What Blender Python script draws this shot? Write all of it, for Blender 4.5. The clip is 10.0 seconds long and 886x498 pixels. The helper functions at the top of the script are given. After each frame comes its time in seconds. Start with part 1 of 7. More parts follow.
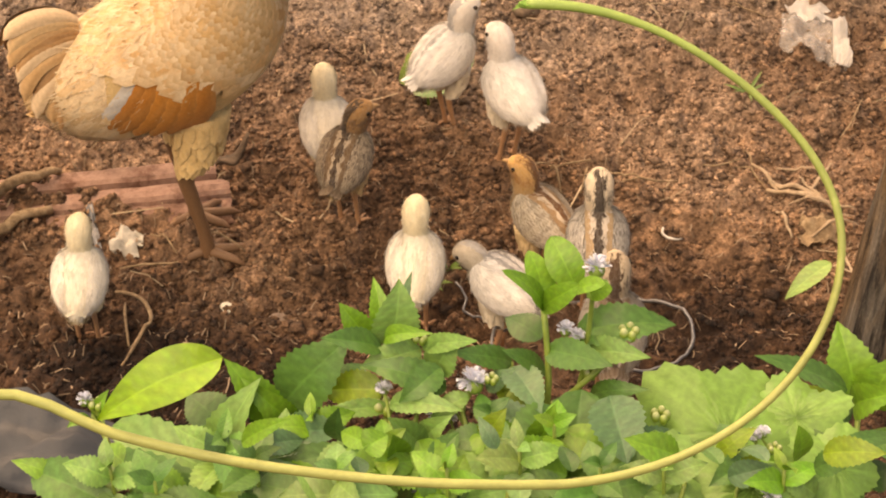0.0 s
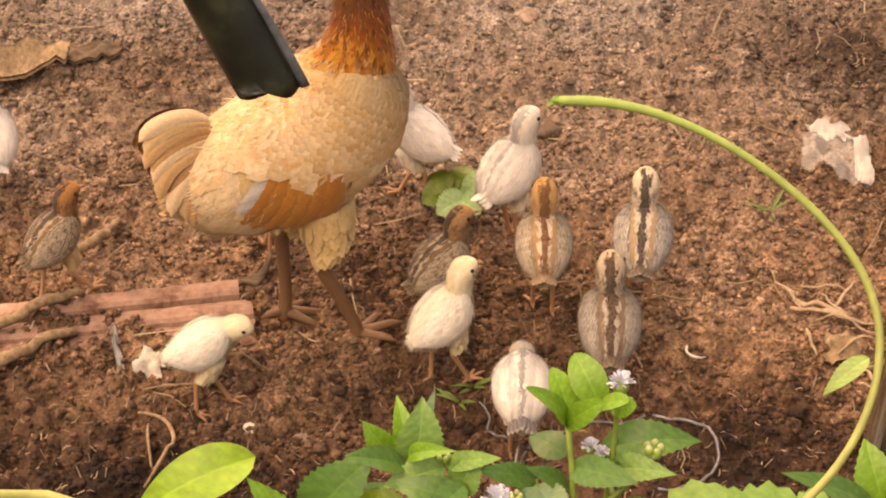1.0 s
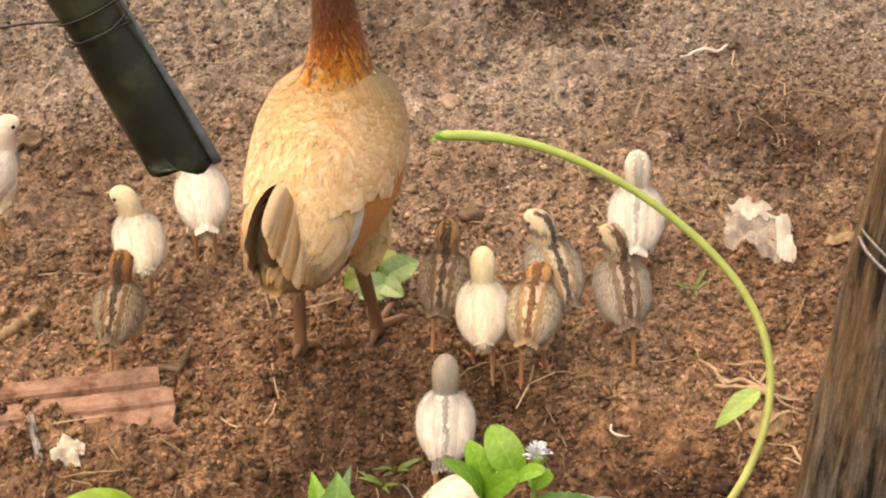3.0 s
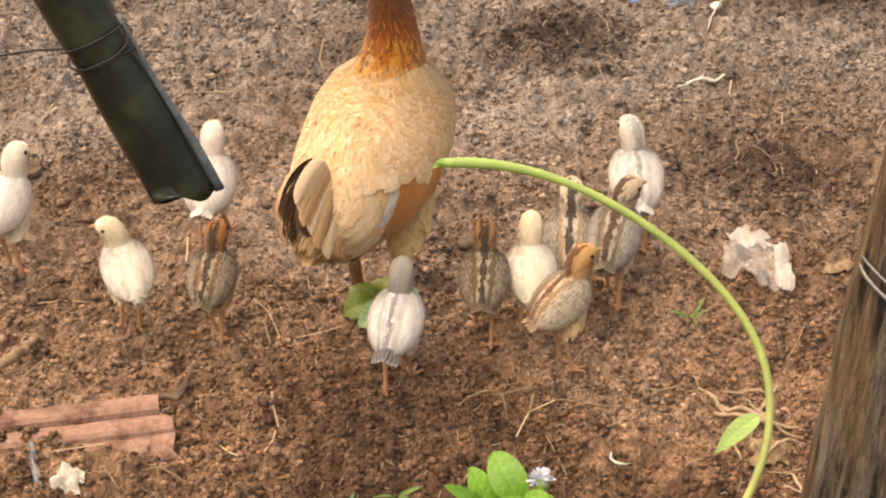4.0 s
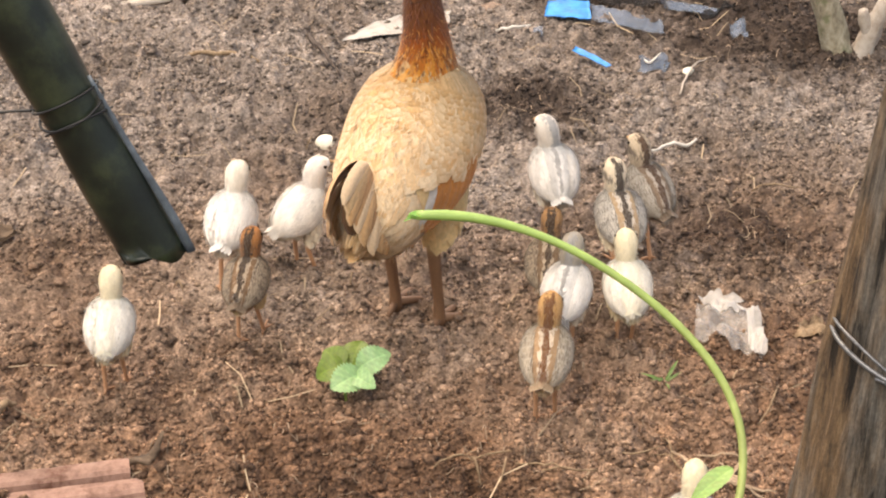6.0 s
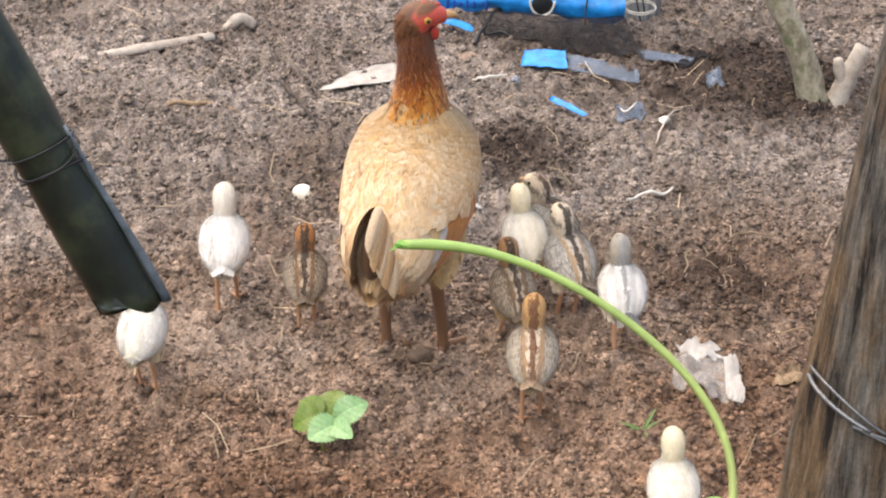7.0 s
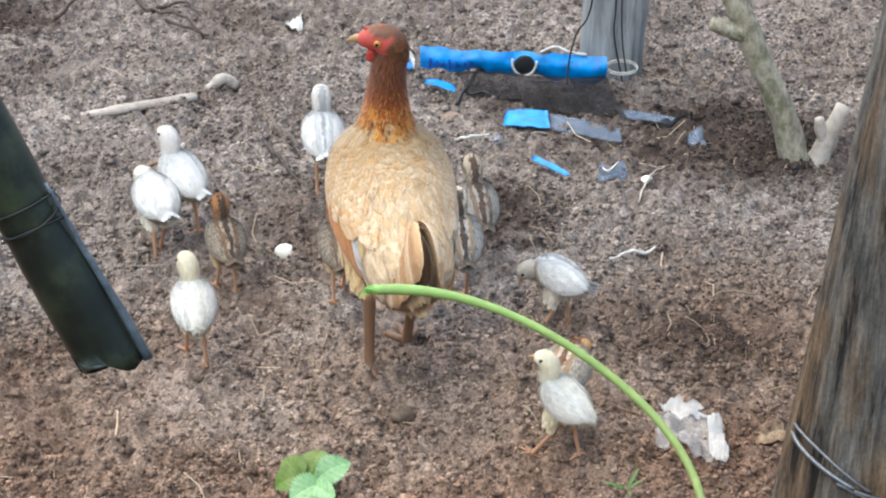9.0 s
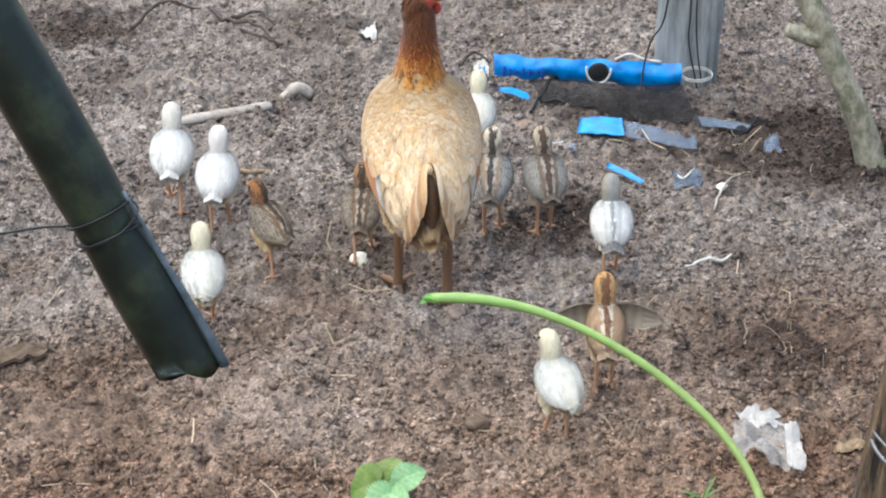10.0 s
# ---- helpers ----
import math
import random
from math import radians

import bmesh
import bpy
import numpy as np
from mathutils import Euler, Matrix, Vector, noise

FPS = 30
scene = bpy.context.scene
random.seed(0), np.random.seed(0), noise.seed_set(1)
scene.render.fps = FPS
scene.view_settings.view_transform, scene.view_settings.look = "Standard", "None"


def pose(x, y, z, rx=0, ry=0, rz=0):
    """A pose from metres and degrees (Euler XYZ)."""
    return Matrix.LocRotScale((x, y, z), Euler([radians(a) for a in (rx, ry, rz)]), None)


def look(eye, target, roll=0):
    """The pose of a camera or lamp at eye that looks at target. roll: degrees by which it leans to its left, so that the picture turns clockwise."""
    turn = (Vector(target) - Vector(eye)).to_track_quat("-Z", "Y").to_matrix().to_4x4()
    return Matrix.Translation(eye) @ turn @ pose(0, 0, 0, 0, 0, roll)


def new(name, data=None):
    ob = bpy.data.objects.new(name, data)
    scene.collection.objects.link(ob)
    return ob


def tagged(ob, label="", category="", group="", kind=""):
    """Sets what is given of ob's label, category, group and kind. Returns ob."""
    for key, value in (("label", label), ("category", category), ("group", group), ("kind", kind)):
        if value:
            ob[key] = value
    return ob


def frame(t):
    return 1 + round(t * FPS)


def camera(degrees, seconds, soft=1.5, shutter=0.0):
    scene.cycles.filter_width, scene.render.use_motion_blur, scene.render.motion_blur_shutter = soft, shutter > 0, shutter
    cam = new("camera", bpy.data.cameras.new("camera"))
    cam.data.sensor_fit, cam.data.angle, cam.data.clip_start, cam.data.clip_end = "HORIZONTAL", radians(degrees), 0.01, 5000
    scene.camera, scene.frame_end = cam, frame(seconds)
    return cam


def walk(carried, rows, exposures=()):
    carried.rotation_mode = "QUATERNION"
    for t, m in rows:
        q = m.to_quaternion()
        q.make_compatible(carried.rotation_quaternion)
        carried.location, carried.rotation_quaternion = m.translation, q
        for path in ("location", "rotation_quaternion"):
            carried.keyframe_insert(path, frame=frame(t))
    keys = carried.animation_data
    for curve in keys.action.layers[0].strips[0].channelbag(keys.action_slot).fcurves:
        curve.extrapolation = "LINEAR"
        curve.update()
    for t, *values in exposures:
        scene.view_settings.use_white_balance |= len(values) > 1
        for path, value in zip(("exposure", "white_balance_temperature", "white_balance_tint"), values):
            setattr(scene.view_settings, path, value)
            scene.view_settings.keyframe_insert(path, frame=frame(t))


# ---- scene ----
# the camera: hand-held, tilting slowly up
cam = camera(25.0, 10.0, soft=2.0)
walk(cam, [
    (0, pose(-0.0123, 0.0090, 1.2321, 52.762, 0, 1.212) @ pose(0, 0, 0, 0, 0, 0.315)),
    (0.5, pose(-0.0132, 0.0067, 1.2313, 53.933, 0, 2.039) @ pose(0, 0, 0, 0, 0, -0.447)),
    (1, pose(-0.0122, 0.0068, 1.2263, 56.353, 0, 2.015) @ pose(0, 0, 0, 0, 0, -0.458)),
    (1.5, pose(-0.0089, 0.0027, 1.2199, 57.342, 0, 2.012) @ pose(0, 0, 0, 0, 0, -0.555)),
    (2, pose(-0.0047, 0.0026, 1.2109, 58.375, 0, 1.920) @ pose(0, 0, 0, 0, 0, -1.038)),
    (2.5, pose(0.0034, 0.0001, 1.2030, 59.187, 0, 0.674) @ pose(0, 0, 0, 0, 0, -0.720)),
    (2.7, pose(0.0095, 0.0051, 1.2019, 59.160, 0, 0.278) @ pose(0, 0, 0, 0, 0, -0.477)),
    (3.8, pose(0.0003, 0.0001, 1.1988, 60.169, 0, -0.222) @ pose(0, 0, 0, 0, 0, -0.111)),
    (4, pose(0.0003, 0.0001, 1.1988, 60.219, 0, -0.262) @ pose(0, 0, 0, 0, 0, -0.111)),
    (4.5, pose(-0.0014, -0.0047, 1.2006, 60.331, 0, -0.269) @ pose(0, 0, 0, 0, 0, -0.023)),
    (5, pose(0.0039, 0.0007, 1.1961, 60.933, 0, -1.041) @ pose(0, 0, 0, 0, 0, 0.220)),
    (5.2, pose(0.0039, 0.0007, 1.1961, 61.243, 0, -1.041) @ pose(0, 0, 0, 0, 0, 0.220)),
    (6.3, pose(0.0031, -0.0020, 1.1925, 62.415, 0, -1.070) @ pose(0, 0, 0, 0, 0, 0.279)),
    (6.5, pose(0.0041, 0.0006, 1.1901, 62.629, 0, -1.102) @ pose(0, 0, 0, 0, 0, 0.246)),
    (7, pose(0.0042, -0.0001, 1.1933, 63.573, 0, -1.769) @ pose(0, 0, 0, 0, 0, 0.432)),
    (7.5, pose(0.0043, 0.0015, 1.1897, 64.367, 0, -1.959) @ pose(0, 0, 0, 0, 0, 0.529)),
    (8, pose(0.0047, 0.0016, 1.1890, 65.362, 0, -2.053) @ pose(0, 0, 0, 0, 0, 0.531)),
    (8.5, pose(0.0042, 0.0009, 1.1887, 65.378, 0, -2.086) @ pose(0, 0, 0, 0, 0, 0.444)),
    (9, pose(0.0050, 0.0010, 1.1888, 65.349, 0, -2.289) @ pose(0, 0, 0, 0, 0, 0.555)),
    (9.5, pose(0.0034, 0.0015, 1.1879, 65.319, 0, -2.014) @ pose(0, 0, 0, 0, 0, 0.404)),
    (10, pose(0.0024, 0.0027, 1.1867, 65.600, 0, -0.000) @ pose(0, 0, 0, 0, 0, -0.474)),
], exposures=[(0, 0.85, 12600, 22), (1.0, 0.90, 13200, 30), (1.5, 0.93, 13600, 33), (2.0, 1.18, 11900, 26), (2.5, 1.0, 11200, 20), (4.5, 1.04, 9200, 16), (5.2, 1.06, 8600, 13), (6.5, 1.09, 7600, 12), (7.5, 1.05, 6500, 9), (8.5, 1.01, 6100, 4), (10, 1.0, 6000, 3)])

# ---- world and sun: a bright overcast day ----
world = bpy.data.worlds.new("sky")
scene.world = world
world.use_nodes = True
_wn = world.node_tree.nodes
_sky = _wn.new("ShaderNodeTexSky")
_sky.sky_type, _sky.sun_disc = "NISHITA", False
_sky.sun_elevation, _sky.sun_rotation = radians(58), radians(-30)
_sky.air_density, _sky.dust_density, _sky.ozone_density = 1.0, 4.0, 0.6
_wn["Background"].inputs["Strength"].default_value = 0.15
world.node_tree.links.new(_sky.outputs[0], _wn["Background"].inputs["Color"])

sun_data = bpy.data.lights.new("sun", "SUN")
sun_data.energy, sun_data.angle, sun_data.color = 1.5, radians(50), (1.0, 0.95, 0.88)
sun = new("sun", sun_data)
sun.matrix_world = look((-1.5, -0.6, 4.0), (0, 2.0, 0))


# ---- materials ----
def nodes_of(name, rough=0.8, metal=0.0):
    m = bpy.data.materials.new(name)
    m.use_nodes = True
    nt = m.node_tree
    b = nt.nodes["Principled BSDF"]
    b.inputs["Roughness"].default_value = rough
    b.inputs["Metallic"].default_value = metal
    return m, nt, b


def add(nt, kind, **values):
    n = nt.nodes.new(kind)
    for key, v in values.items():
        n.inputs[key.replace("_", " ")].default_value = v
    return n


def ramp(nt, fac, stops):
    n = nt.nodes.new("ShaderNodeValToRGB")
    e = n.color_ramp.elements
    while len(e) < len(stops):
        e.new(0.5)
    for k, (p, c) in enumerate(stops):
        e[k].position = p
        e[k].color = (*c, 1)
    nt.links.new(fac, n.inputs["Fac"])
    return n.outputs["Color"]


def mix(nt, kind, fac, a, b):
    n = nt.nodes.new("ShaderNodeMix")
    n.data_type, n.blend_type = "RGBA", kind
    for sock, v in ((n.inputs["Factor"], fac), (n.inputs[6], a), (n.inputs[7], b)):
        if isinstance(v, (int, float)):
            sock.default_value = v
        elif isinstance(v, tuple):
            sock.default_value = (*v, 1)
        else:
            nt.links.new(v, sock)
    return n.outputs[2]


def noise_tex(nt, scale, detail=4.0, rough=0.6, stretch=None):
    c = nt.nodes.new("ShaderNodeTexCoord")
    n = add(nt, "ShaderNodeTexNoise", Scale=scale, Detail=detail, Roughness=rough)
    out = c.outputs["Object"]
    if stretch:
        mp = nt.nodes.new("ShaderNodeMapping")
        mp.inputs["Scale"].default_value = stretch
        nt.links.new(out, mp.inputs["Vector"])
        out = mp.outputs[0]
    nt.links.new(out, n.inputs["Vector"])
    return n.outputs["Fac"]


def bump(nt, b, height, strength, distance):
    n = add(nt, "ShaderNodeBump", Strength=strength, Distance=distance)
    nt.links.new(height, n.inputs["Height"])
    nt.links.new(n.outputs[0], b.inputs["Normal"])


def grained(name, dark, mid, light, scale, rough=0.85, stretch=None, bump_mm=1.0, wear=None, metal=0.0):
    """A surface with three tones at two scales, and fine relief."""
    m, nt, b = nodes_of(name, rough, metal)
    fine = noise_tex(nt, scale, 6, 0.7, stretch)
    large = noise_tex(nt, scale * 0.13, 3, 0.5, stretch)
    col = ramp(nt, fine, [(0.3, dark), (0.5, mid), (0.72, light)])
    tone = ramp(nt, large, [(0.3, (0.7, 0.7, 0.7)), (0.7, (1.25, 1.25, 1.25))])
    col = mix(nt, "MULTIPLY", 1.0, col, tone)
    if wear:
        spots = ramp(nt, noise_tex(nt, scale * 0.4, 5, 0.7), [(0.52, (0, 0, 0)), (0.66, (1, 1, 1))])
        col = mix(nt, "MIX", spots, col, wear)
    nt.links.new(col, b.inputs["Base Color"])
    bump(nt, b, fine, 0.8, bump_mm / 1000)
    return m


def soil_material(name, islands):
    m, nt, b = nodes_of(name, 0.92)
    fine = noise_tex(nt, 240, 5, 0.7)
    mid = noise_tex(nt, 40, 4, 0.65)
    large = noise_tex(nt, 3.2, 4, 0.6)
    col = ramp(nt, fine, [(0.28, (0.080, 0.062, 0.051)), (0.5, (0.238, 0.199, 0.172)), (0.75, (0.495, 0.432, 0.385))])
    col = mix(nt, "MULTIPLY", 1.0, col, ramp(nt, mid, [(0.3, (0.50, 0.48, 0.46)), (0.7, (1.45, 1.45, 1.45))]))
    col = mix(nt, "MULTIPLY", 1.0, col, ramp(nt, large, [(0.36, (0.68, 0.63, 0.59)), (0.62, (1.20, 1.20, 1.20))]))
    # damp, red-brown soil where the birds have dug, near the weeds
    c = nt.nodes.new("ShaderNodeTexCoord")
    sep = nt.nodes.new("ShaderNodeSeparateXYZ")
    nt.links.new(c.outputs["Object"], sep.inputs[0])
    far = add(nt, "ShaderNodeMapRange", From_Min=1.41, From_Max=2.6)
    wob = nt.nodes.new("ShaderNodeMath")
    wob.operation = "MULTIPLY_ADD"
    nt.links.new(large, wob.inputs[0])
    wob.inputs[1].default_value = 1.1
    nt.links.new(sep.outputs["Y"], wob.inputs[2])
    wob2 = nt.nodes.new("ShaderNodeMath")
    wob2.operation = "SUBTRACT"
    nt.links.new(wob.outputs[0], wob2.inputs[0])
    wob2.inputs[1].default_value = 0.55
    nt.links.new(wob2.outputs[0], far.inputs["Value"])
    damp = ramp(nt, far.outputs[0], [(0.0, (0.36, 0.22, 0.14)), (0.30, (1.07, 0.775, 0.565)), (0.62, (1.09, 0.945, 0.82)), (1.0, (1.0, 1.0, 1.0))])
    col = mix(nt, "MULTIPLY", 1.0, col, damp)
    # fresh dark soil heaped round the sapling, turned over in two more places, and darker spots elsewhere
    # shade about the heap and in the bark hollow is painted into these spots
    for x, y, z, r in ((0.58, 2.99, 0, 0.31), (0.33, 3.16, 0, 0.16), (0.18, 2.72, 0, 0.15), (-0.68, 3.66, 0, 0.16), (0.42, 2.30, 0, 0.14), (0.21, 1.55, 0, 0.13), (-0.67, 2.215, 0, 0.07), (-0.34, 1.42, 0, 0.14)):
        d = nt.nodes.new("ShaderNodeVectorMath")
        d.operation = "DISTANCE"
        nt.links.new(c.outputs["Object"], d.inputs[0])
        d.inputs[1].default_value = (x, y, z)
        w = nt.nodes.new("ShaderNodeMath")
        w.operation = "MULTIPLY_ADD"
        nt.links.new(mid, w.inputs[0])
        w.inputs[1].default_value = 0.22
        nt.links.new(d.outputs["Value"], w.inputs[2])
        near = add(nt, "ShaderNodeMapRange", From_Min=r * 0.45 + 0.10, From_Max=r + 0.12)
        nt.links.new(w.outputs[0], near.inputs["Value"])
        col = mix(nt, "MULTIPLY", 1.0, col, ramp(nt, near.outputs[0], [(0.0, (0.33, 0.28, 0.25)), (1.0, (1, 1, 1))]))
    if islands:
        g = nt.nodes.new("ShaderNodeNewGeometry")
        r = ramp(nt, g.outputs["Random Per Island"], [(0.0, (0.40, 0.38, 0.36)), (0.5, (1.0, 1.0, 1.0)), (1.0, (1.7, 1.7, 1.67))])
        col = mix(nt, "MULTIPLY", 1.0, col, r)
    nt.links.new(col, b.inputs["Base Color"])
    bump(nt, b, fine, 0.9, 0.004)
    return m


def coat(name, rough=0.85, vary=0.25, grain=300, sheen=0.0, sss=0.0, stretch=None, shine=0.5, depth=(0.82, 1.12)):
    """Plumage, leaf or skin: its colours are laid on the mesh, with grain and island variation over them."""
    m, nt, b = nodes_of(name, rough)
    a = nt.nodes.new("ShaderNodeVertexColor")
    a.layer_name = "tone"
    g = nt.nodes.new("ShaderNodeNewGeometry")
    r = ramp(nt, g.outputs["Random Per Island"], [(0.0, (1 - vary,) * 3), (1.0, (1 + vary * 0.6,) * 3)])
    f = noise_tex(nt, grain, 3, 0.6, stretch)
    col = mix(nt, "MULTIPLY", 1.0, a.outputs["Color"], r)
    col = mix(nt, "MULTIPLY", 1.0, col, ramp(nt, f, [(0.3, (depth[0],) * 3), (0.7, (depth[1],) * 3)]))
    nt.links.new(col, b.inputs["Base Color"])
    b.inputs["Sheen Weight"].default_value = sheen
    b.inputs["Specular IOR Level"].default_value = shine
    if sss:
        b.inputs["Subsurface Weight"].default_value = sss
        b.inputs["Subsurface Radius"].default_value = (0.006, 0.005, 0.003)
        b.inputs["Subsurface Scale"].default_value = 1.0
    bump(nt, b, f, 0.5, 0.001)
    return m


def plain(name, colour, rough=0.5, metal=0.0, grain=120, amount=0.25):
    m, nt, b = nodes_of(name, rough, metal)
    f = noise_tex(nt, grain, 5, 0.65)
    lo, hi = tuple(c * (1 - amount) for c in colour), tuple(c * (1 + amount) for c in colour)
    nt.links.new(ramp(nt, f, [(0.3, lo), (0.7, hi)]), b.inputs["Base Color"])
    bump(nt, b, f, 0.4, 0.001)
    return m


def film_material(name, colour, clear, rough=0.25, dust=0.6, shine=0.5):
    """Thin plastic film, partly see-through, dusty."""
    m, nt, b = nodes_of(name, rough)
    f = noise_tex(nt, 60, 5, 0.7)
    nt.links.new(mix(nt, "MIX", ramp(nt, f, [(0.45, (0, 0, 0)), (0.75, (dust,) * 3)]), colour, (0.25, 0.2, 0.16)), b.inputs["Base Color"])
    b.inputs["Alpha"].default_value = 1 - clear
    b.inputs["Specular IOR Level"].default_value = shine
    bump(nt, b, f, 0.6, 0.002)
    return m


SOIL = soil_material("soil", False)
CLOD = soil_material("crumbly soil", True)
FEATHER = coat("feathers", 0.88, 0.12, 300, 0.12, shine=0.2, depth=(0.88, 1.08))
DOWN = coat("down", 0.95, 0.10, 420, 0.1, 0.0, shine=0.2, depth=(0.92, 1.05))
PLUME = coat("chick feathers", 0.85, 0.20, 420, 0.1, shine=0.25, depth=(0.92, 1.05))
SKIN = coat("scaly skin", 0.6, 0.1, 700)
LEAF = coat("leaf", 0.42, 0.2, 160, 0.0, 0.0, shine=0.42)
STRAW = coat("straw", 0.8, 0.4, 200)
BEAK = plain("horn", (0.42, 0.25, 0.12), 0.45)
EYE = plain("eye", (0.012, 0.008, 0.006), 0.12, 0, 50, 0.05)
IRIS = plain("amber iris", (0.55, 0.28, 0.06), 0.2)
RED = plain("red comb skin", (0.55, 0.055, 0.04), 0.5, 0, 500, 0.3)
def post_material():
    """Old timber: grey skin worn through to brown wood, with dark checks along the grain."""
    m, nt, b = nodes_of("weathered post", 0.9)
    grain = noise_tex(nt, 150, 6, 0.7, (1, 1, 0.10))
    checks = noise_tex(nt, 62, 5, 0.75, (1, 1, 0.11))
    patch = noise_tex(nt, 16, 5, 0.65, (1, 1, 0.30))
    fine = noise_tex(nt, 260, 4, 0.7)
    grey = ramp(nt, grain, [(0.3, (0.06, 0.055, 0.05)), (0.5, (0.15, 0.135, 0.115)), (0.72, (0.30, 0.27, 0.235))])
    brown = ramp(nt, grain, [(0.3, (0.06, 0.038, 0.02)), (0.5, (0.17, 0.105, 0.055)), (0.72, (0.31, 0.21, 0.12))])
    col = mix(nt, "MIX", ramp(nt, patch, [(0.42, (0, 0, 0)), (0.58, (1, 1, 1))]), grey, brown)
    dark = ramp(nt, checks, [(0.38, (0.08, 0.075, 0.07)), (0.47, (0.62, 0.61, 0.60)), (0.62, (0.98, 0.98, 0.98))])
    col = mix(nt, "MULTIPLY", 1.0, col, dark)
    col = mix(nt, "MULTIPLY", 1.0, col, ramp(nt, fine, [(0.3, (0.75,) * 3), (0.7, (1.2,) * 3)]))
    nt.links.new(col, b.inputs["Base Color"])
    bump(nt, b, checks, 1.0, 0.008)
    return m


POST = post_material()
GREYPOST = grained("grey timber", (0.13, 0.13, 0.125), (0.27, 0.27, 0.265), (0.4, 0.4, 0.385), 70, 0.9, (1, 1, 0.12), 2.0)
BARK = grained("smooth bark", (0.13, 0.105, 0.07), (0.34, 0.30, 0.215), (0.54, 0.49, 0.385), 75, 0.85, (1, 1, 0.6), 6.0, (0.16, 0.17, 0.09))
TWIG = grained("dry twig", (0.14, 0.09, 0.05), (0.29, 0.20, 0.12), (0.42, 0.31, 0.2), 150, 0.9, None, 1.0)
DARKTWIG = grained("dark twig", (0.03, 0.022, 0.016), (0.07, 0.05, 0.04), (0.13, 0.1, 0.08), 150, 0.9)
TILE = grained("fired clay", (0.19, 0.105, 0.08), (0.32, 0.19, 0.145), (0.42, 0.27, 0.21), 70, 0.9, None, 1.0, (0.13, 0.06, 0.04))
TUBE = grained("dark green plastic", (0.005, 0.008, 0.007), (0.013, 0.019, 0.013), (0.045, 0.058, 0.030), 22, 0.38, None, 0.6)
RUBBER = plain("black wire coat", (0.012, 0.012, 0.013), 0.5)
WIRE = plain("galvanised wire", (0.20, 0.205, 0.215), 0.45, 0.7, 300, 0.35)
BLUE = plain("blue plastic", (0.008, 0.25, 0.68), 0.4, 0, 45, 0.35)
BLUEBAND = plain("pale print", (0.01, 0.06, 0.3), 0.4)
WHITEPL = plain("white plastic", (0.58, 0.55, 0.5), 0.5, 0, 60, 0.3)
CLEAR = film_material("clear film", (0.20, 0.26, 0.35), 0.62, 0.25, 0.5, 0.35)
SMOKE = film_material("dark film", (0.012, 0.012, 0.014), 0.32, 0.55, 0.12, 0.12)
RAG = film_material("crumpled pale film", (0.72, 0.68, 0.64), 0.78, 0.35, 0.3)
RAGEDGE = film_material("pale film edge", (0.76, 0.73, 0.69), 0.55, 0.35, 0.3)
GREYSHEET = film_material("grey sheet", (0.055, 0.062, 0.072), 0.0, 0.4, 0.0, 0.3)
PAPER = plain("dirty paper", (0.50, 0.47, 0.41), 0.8, 0, 90, 0.35)
SHELL = plain("eggshell", (0.8, 0.75, 0.62), 0.6, 0, 80, 0.12)
STONE = grained("stone", (0.16, 0.11, 0.08), (0.28, 0.2, 0.15), (0.4, 0.3, 0.24), 90, 0.9)
DRYLEAF = grained("dry leaf", (0.34, 0.30, 0.27), (0.44, 0.41, 0.37), (0.52, 0.49, 0.45), 60, 0.85, None, 1.0)
PALEWOOD = grained("pale buried pole", (0.3, 0.24, 0.19), (0.45, 0.39, 0.33), (0.55, 0.5, 0.44), 45, 0.9, None, 1.0)

STALK = grained("dry stalk", (0.24, 0.17, 0.11), (0.37, 0.27, 0.18), (0.48, 0.37, 0.26), 150, 0.85)
BARKSHEET = grained("old bark", (0.05, 0.033, 0.022), (0.13, 0.088, 0.058), (0.24, 0.17, 0.115), 60, 0.9, (0.3, 1, 1), 2.0)


# ---- mesh helpers ----
def mesh(name, verts, faces, material, parent=None, tones=None, smooth=True, label="", normals=None):
    me = bpy.data.meshes.new(name)
    if normals is not None:
        # every face looks the way its normals do
        P, N = np.array([tuple(v) for v in verts]), np.array([tuple(n) for n in normals])
        turned = []
        for f in faces:
            q = list(f)
            look_way = np.cross(P[q[1]] - P[q[0]], P[q[2]] - P[q[1]])
            turned.append(q[::-1] if look_way @ N[q].sum(0) < 0 else q)
        faces = turned
    me.from_pydata([tuple(v) for v in verts], [], [tuple(f) for f in faces])
    me.materials.append(material)
    if smooth:
        me.polygons.foreach_set("use_smooth", [True] * len(me.polygons))
    if tones is not None:
        layer = me.color_attributes.new("tone", "FLOAT_COLOR", "POINT")
        layer.data.foreach_set("color", np.c_[np.asarray(tones, float), np.ones(len(tones))].ravel())
    me.update()
    if normals is not None:
        me.normals_split_custom_set_from_vertices([tuple(n) for n in normals])
    ob = new(name, me)
    ob.parent = parent
    return tagged(ob, label)


def thing(name, x, y, z, label, category, group="", rz=0.0):
    e = new(name)
    e.empty_display_size = 0.03
    e.matrix_basis = pose(x, y, z, 0, 0, rz)
    return tagged(e, label, category, group)


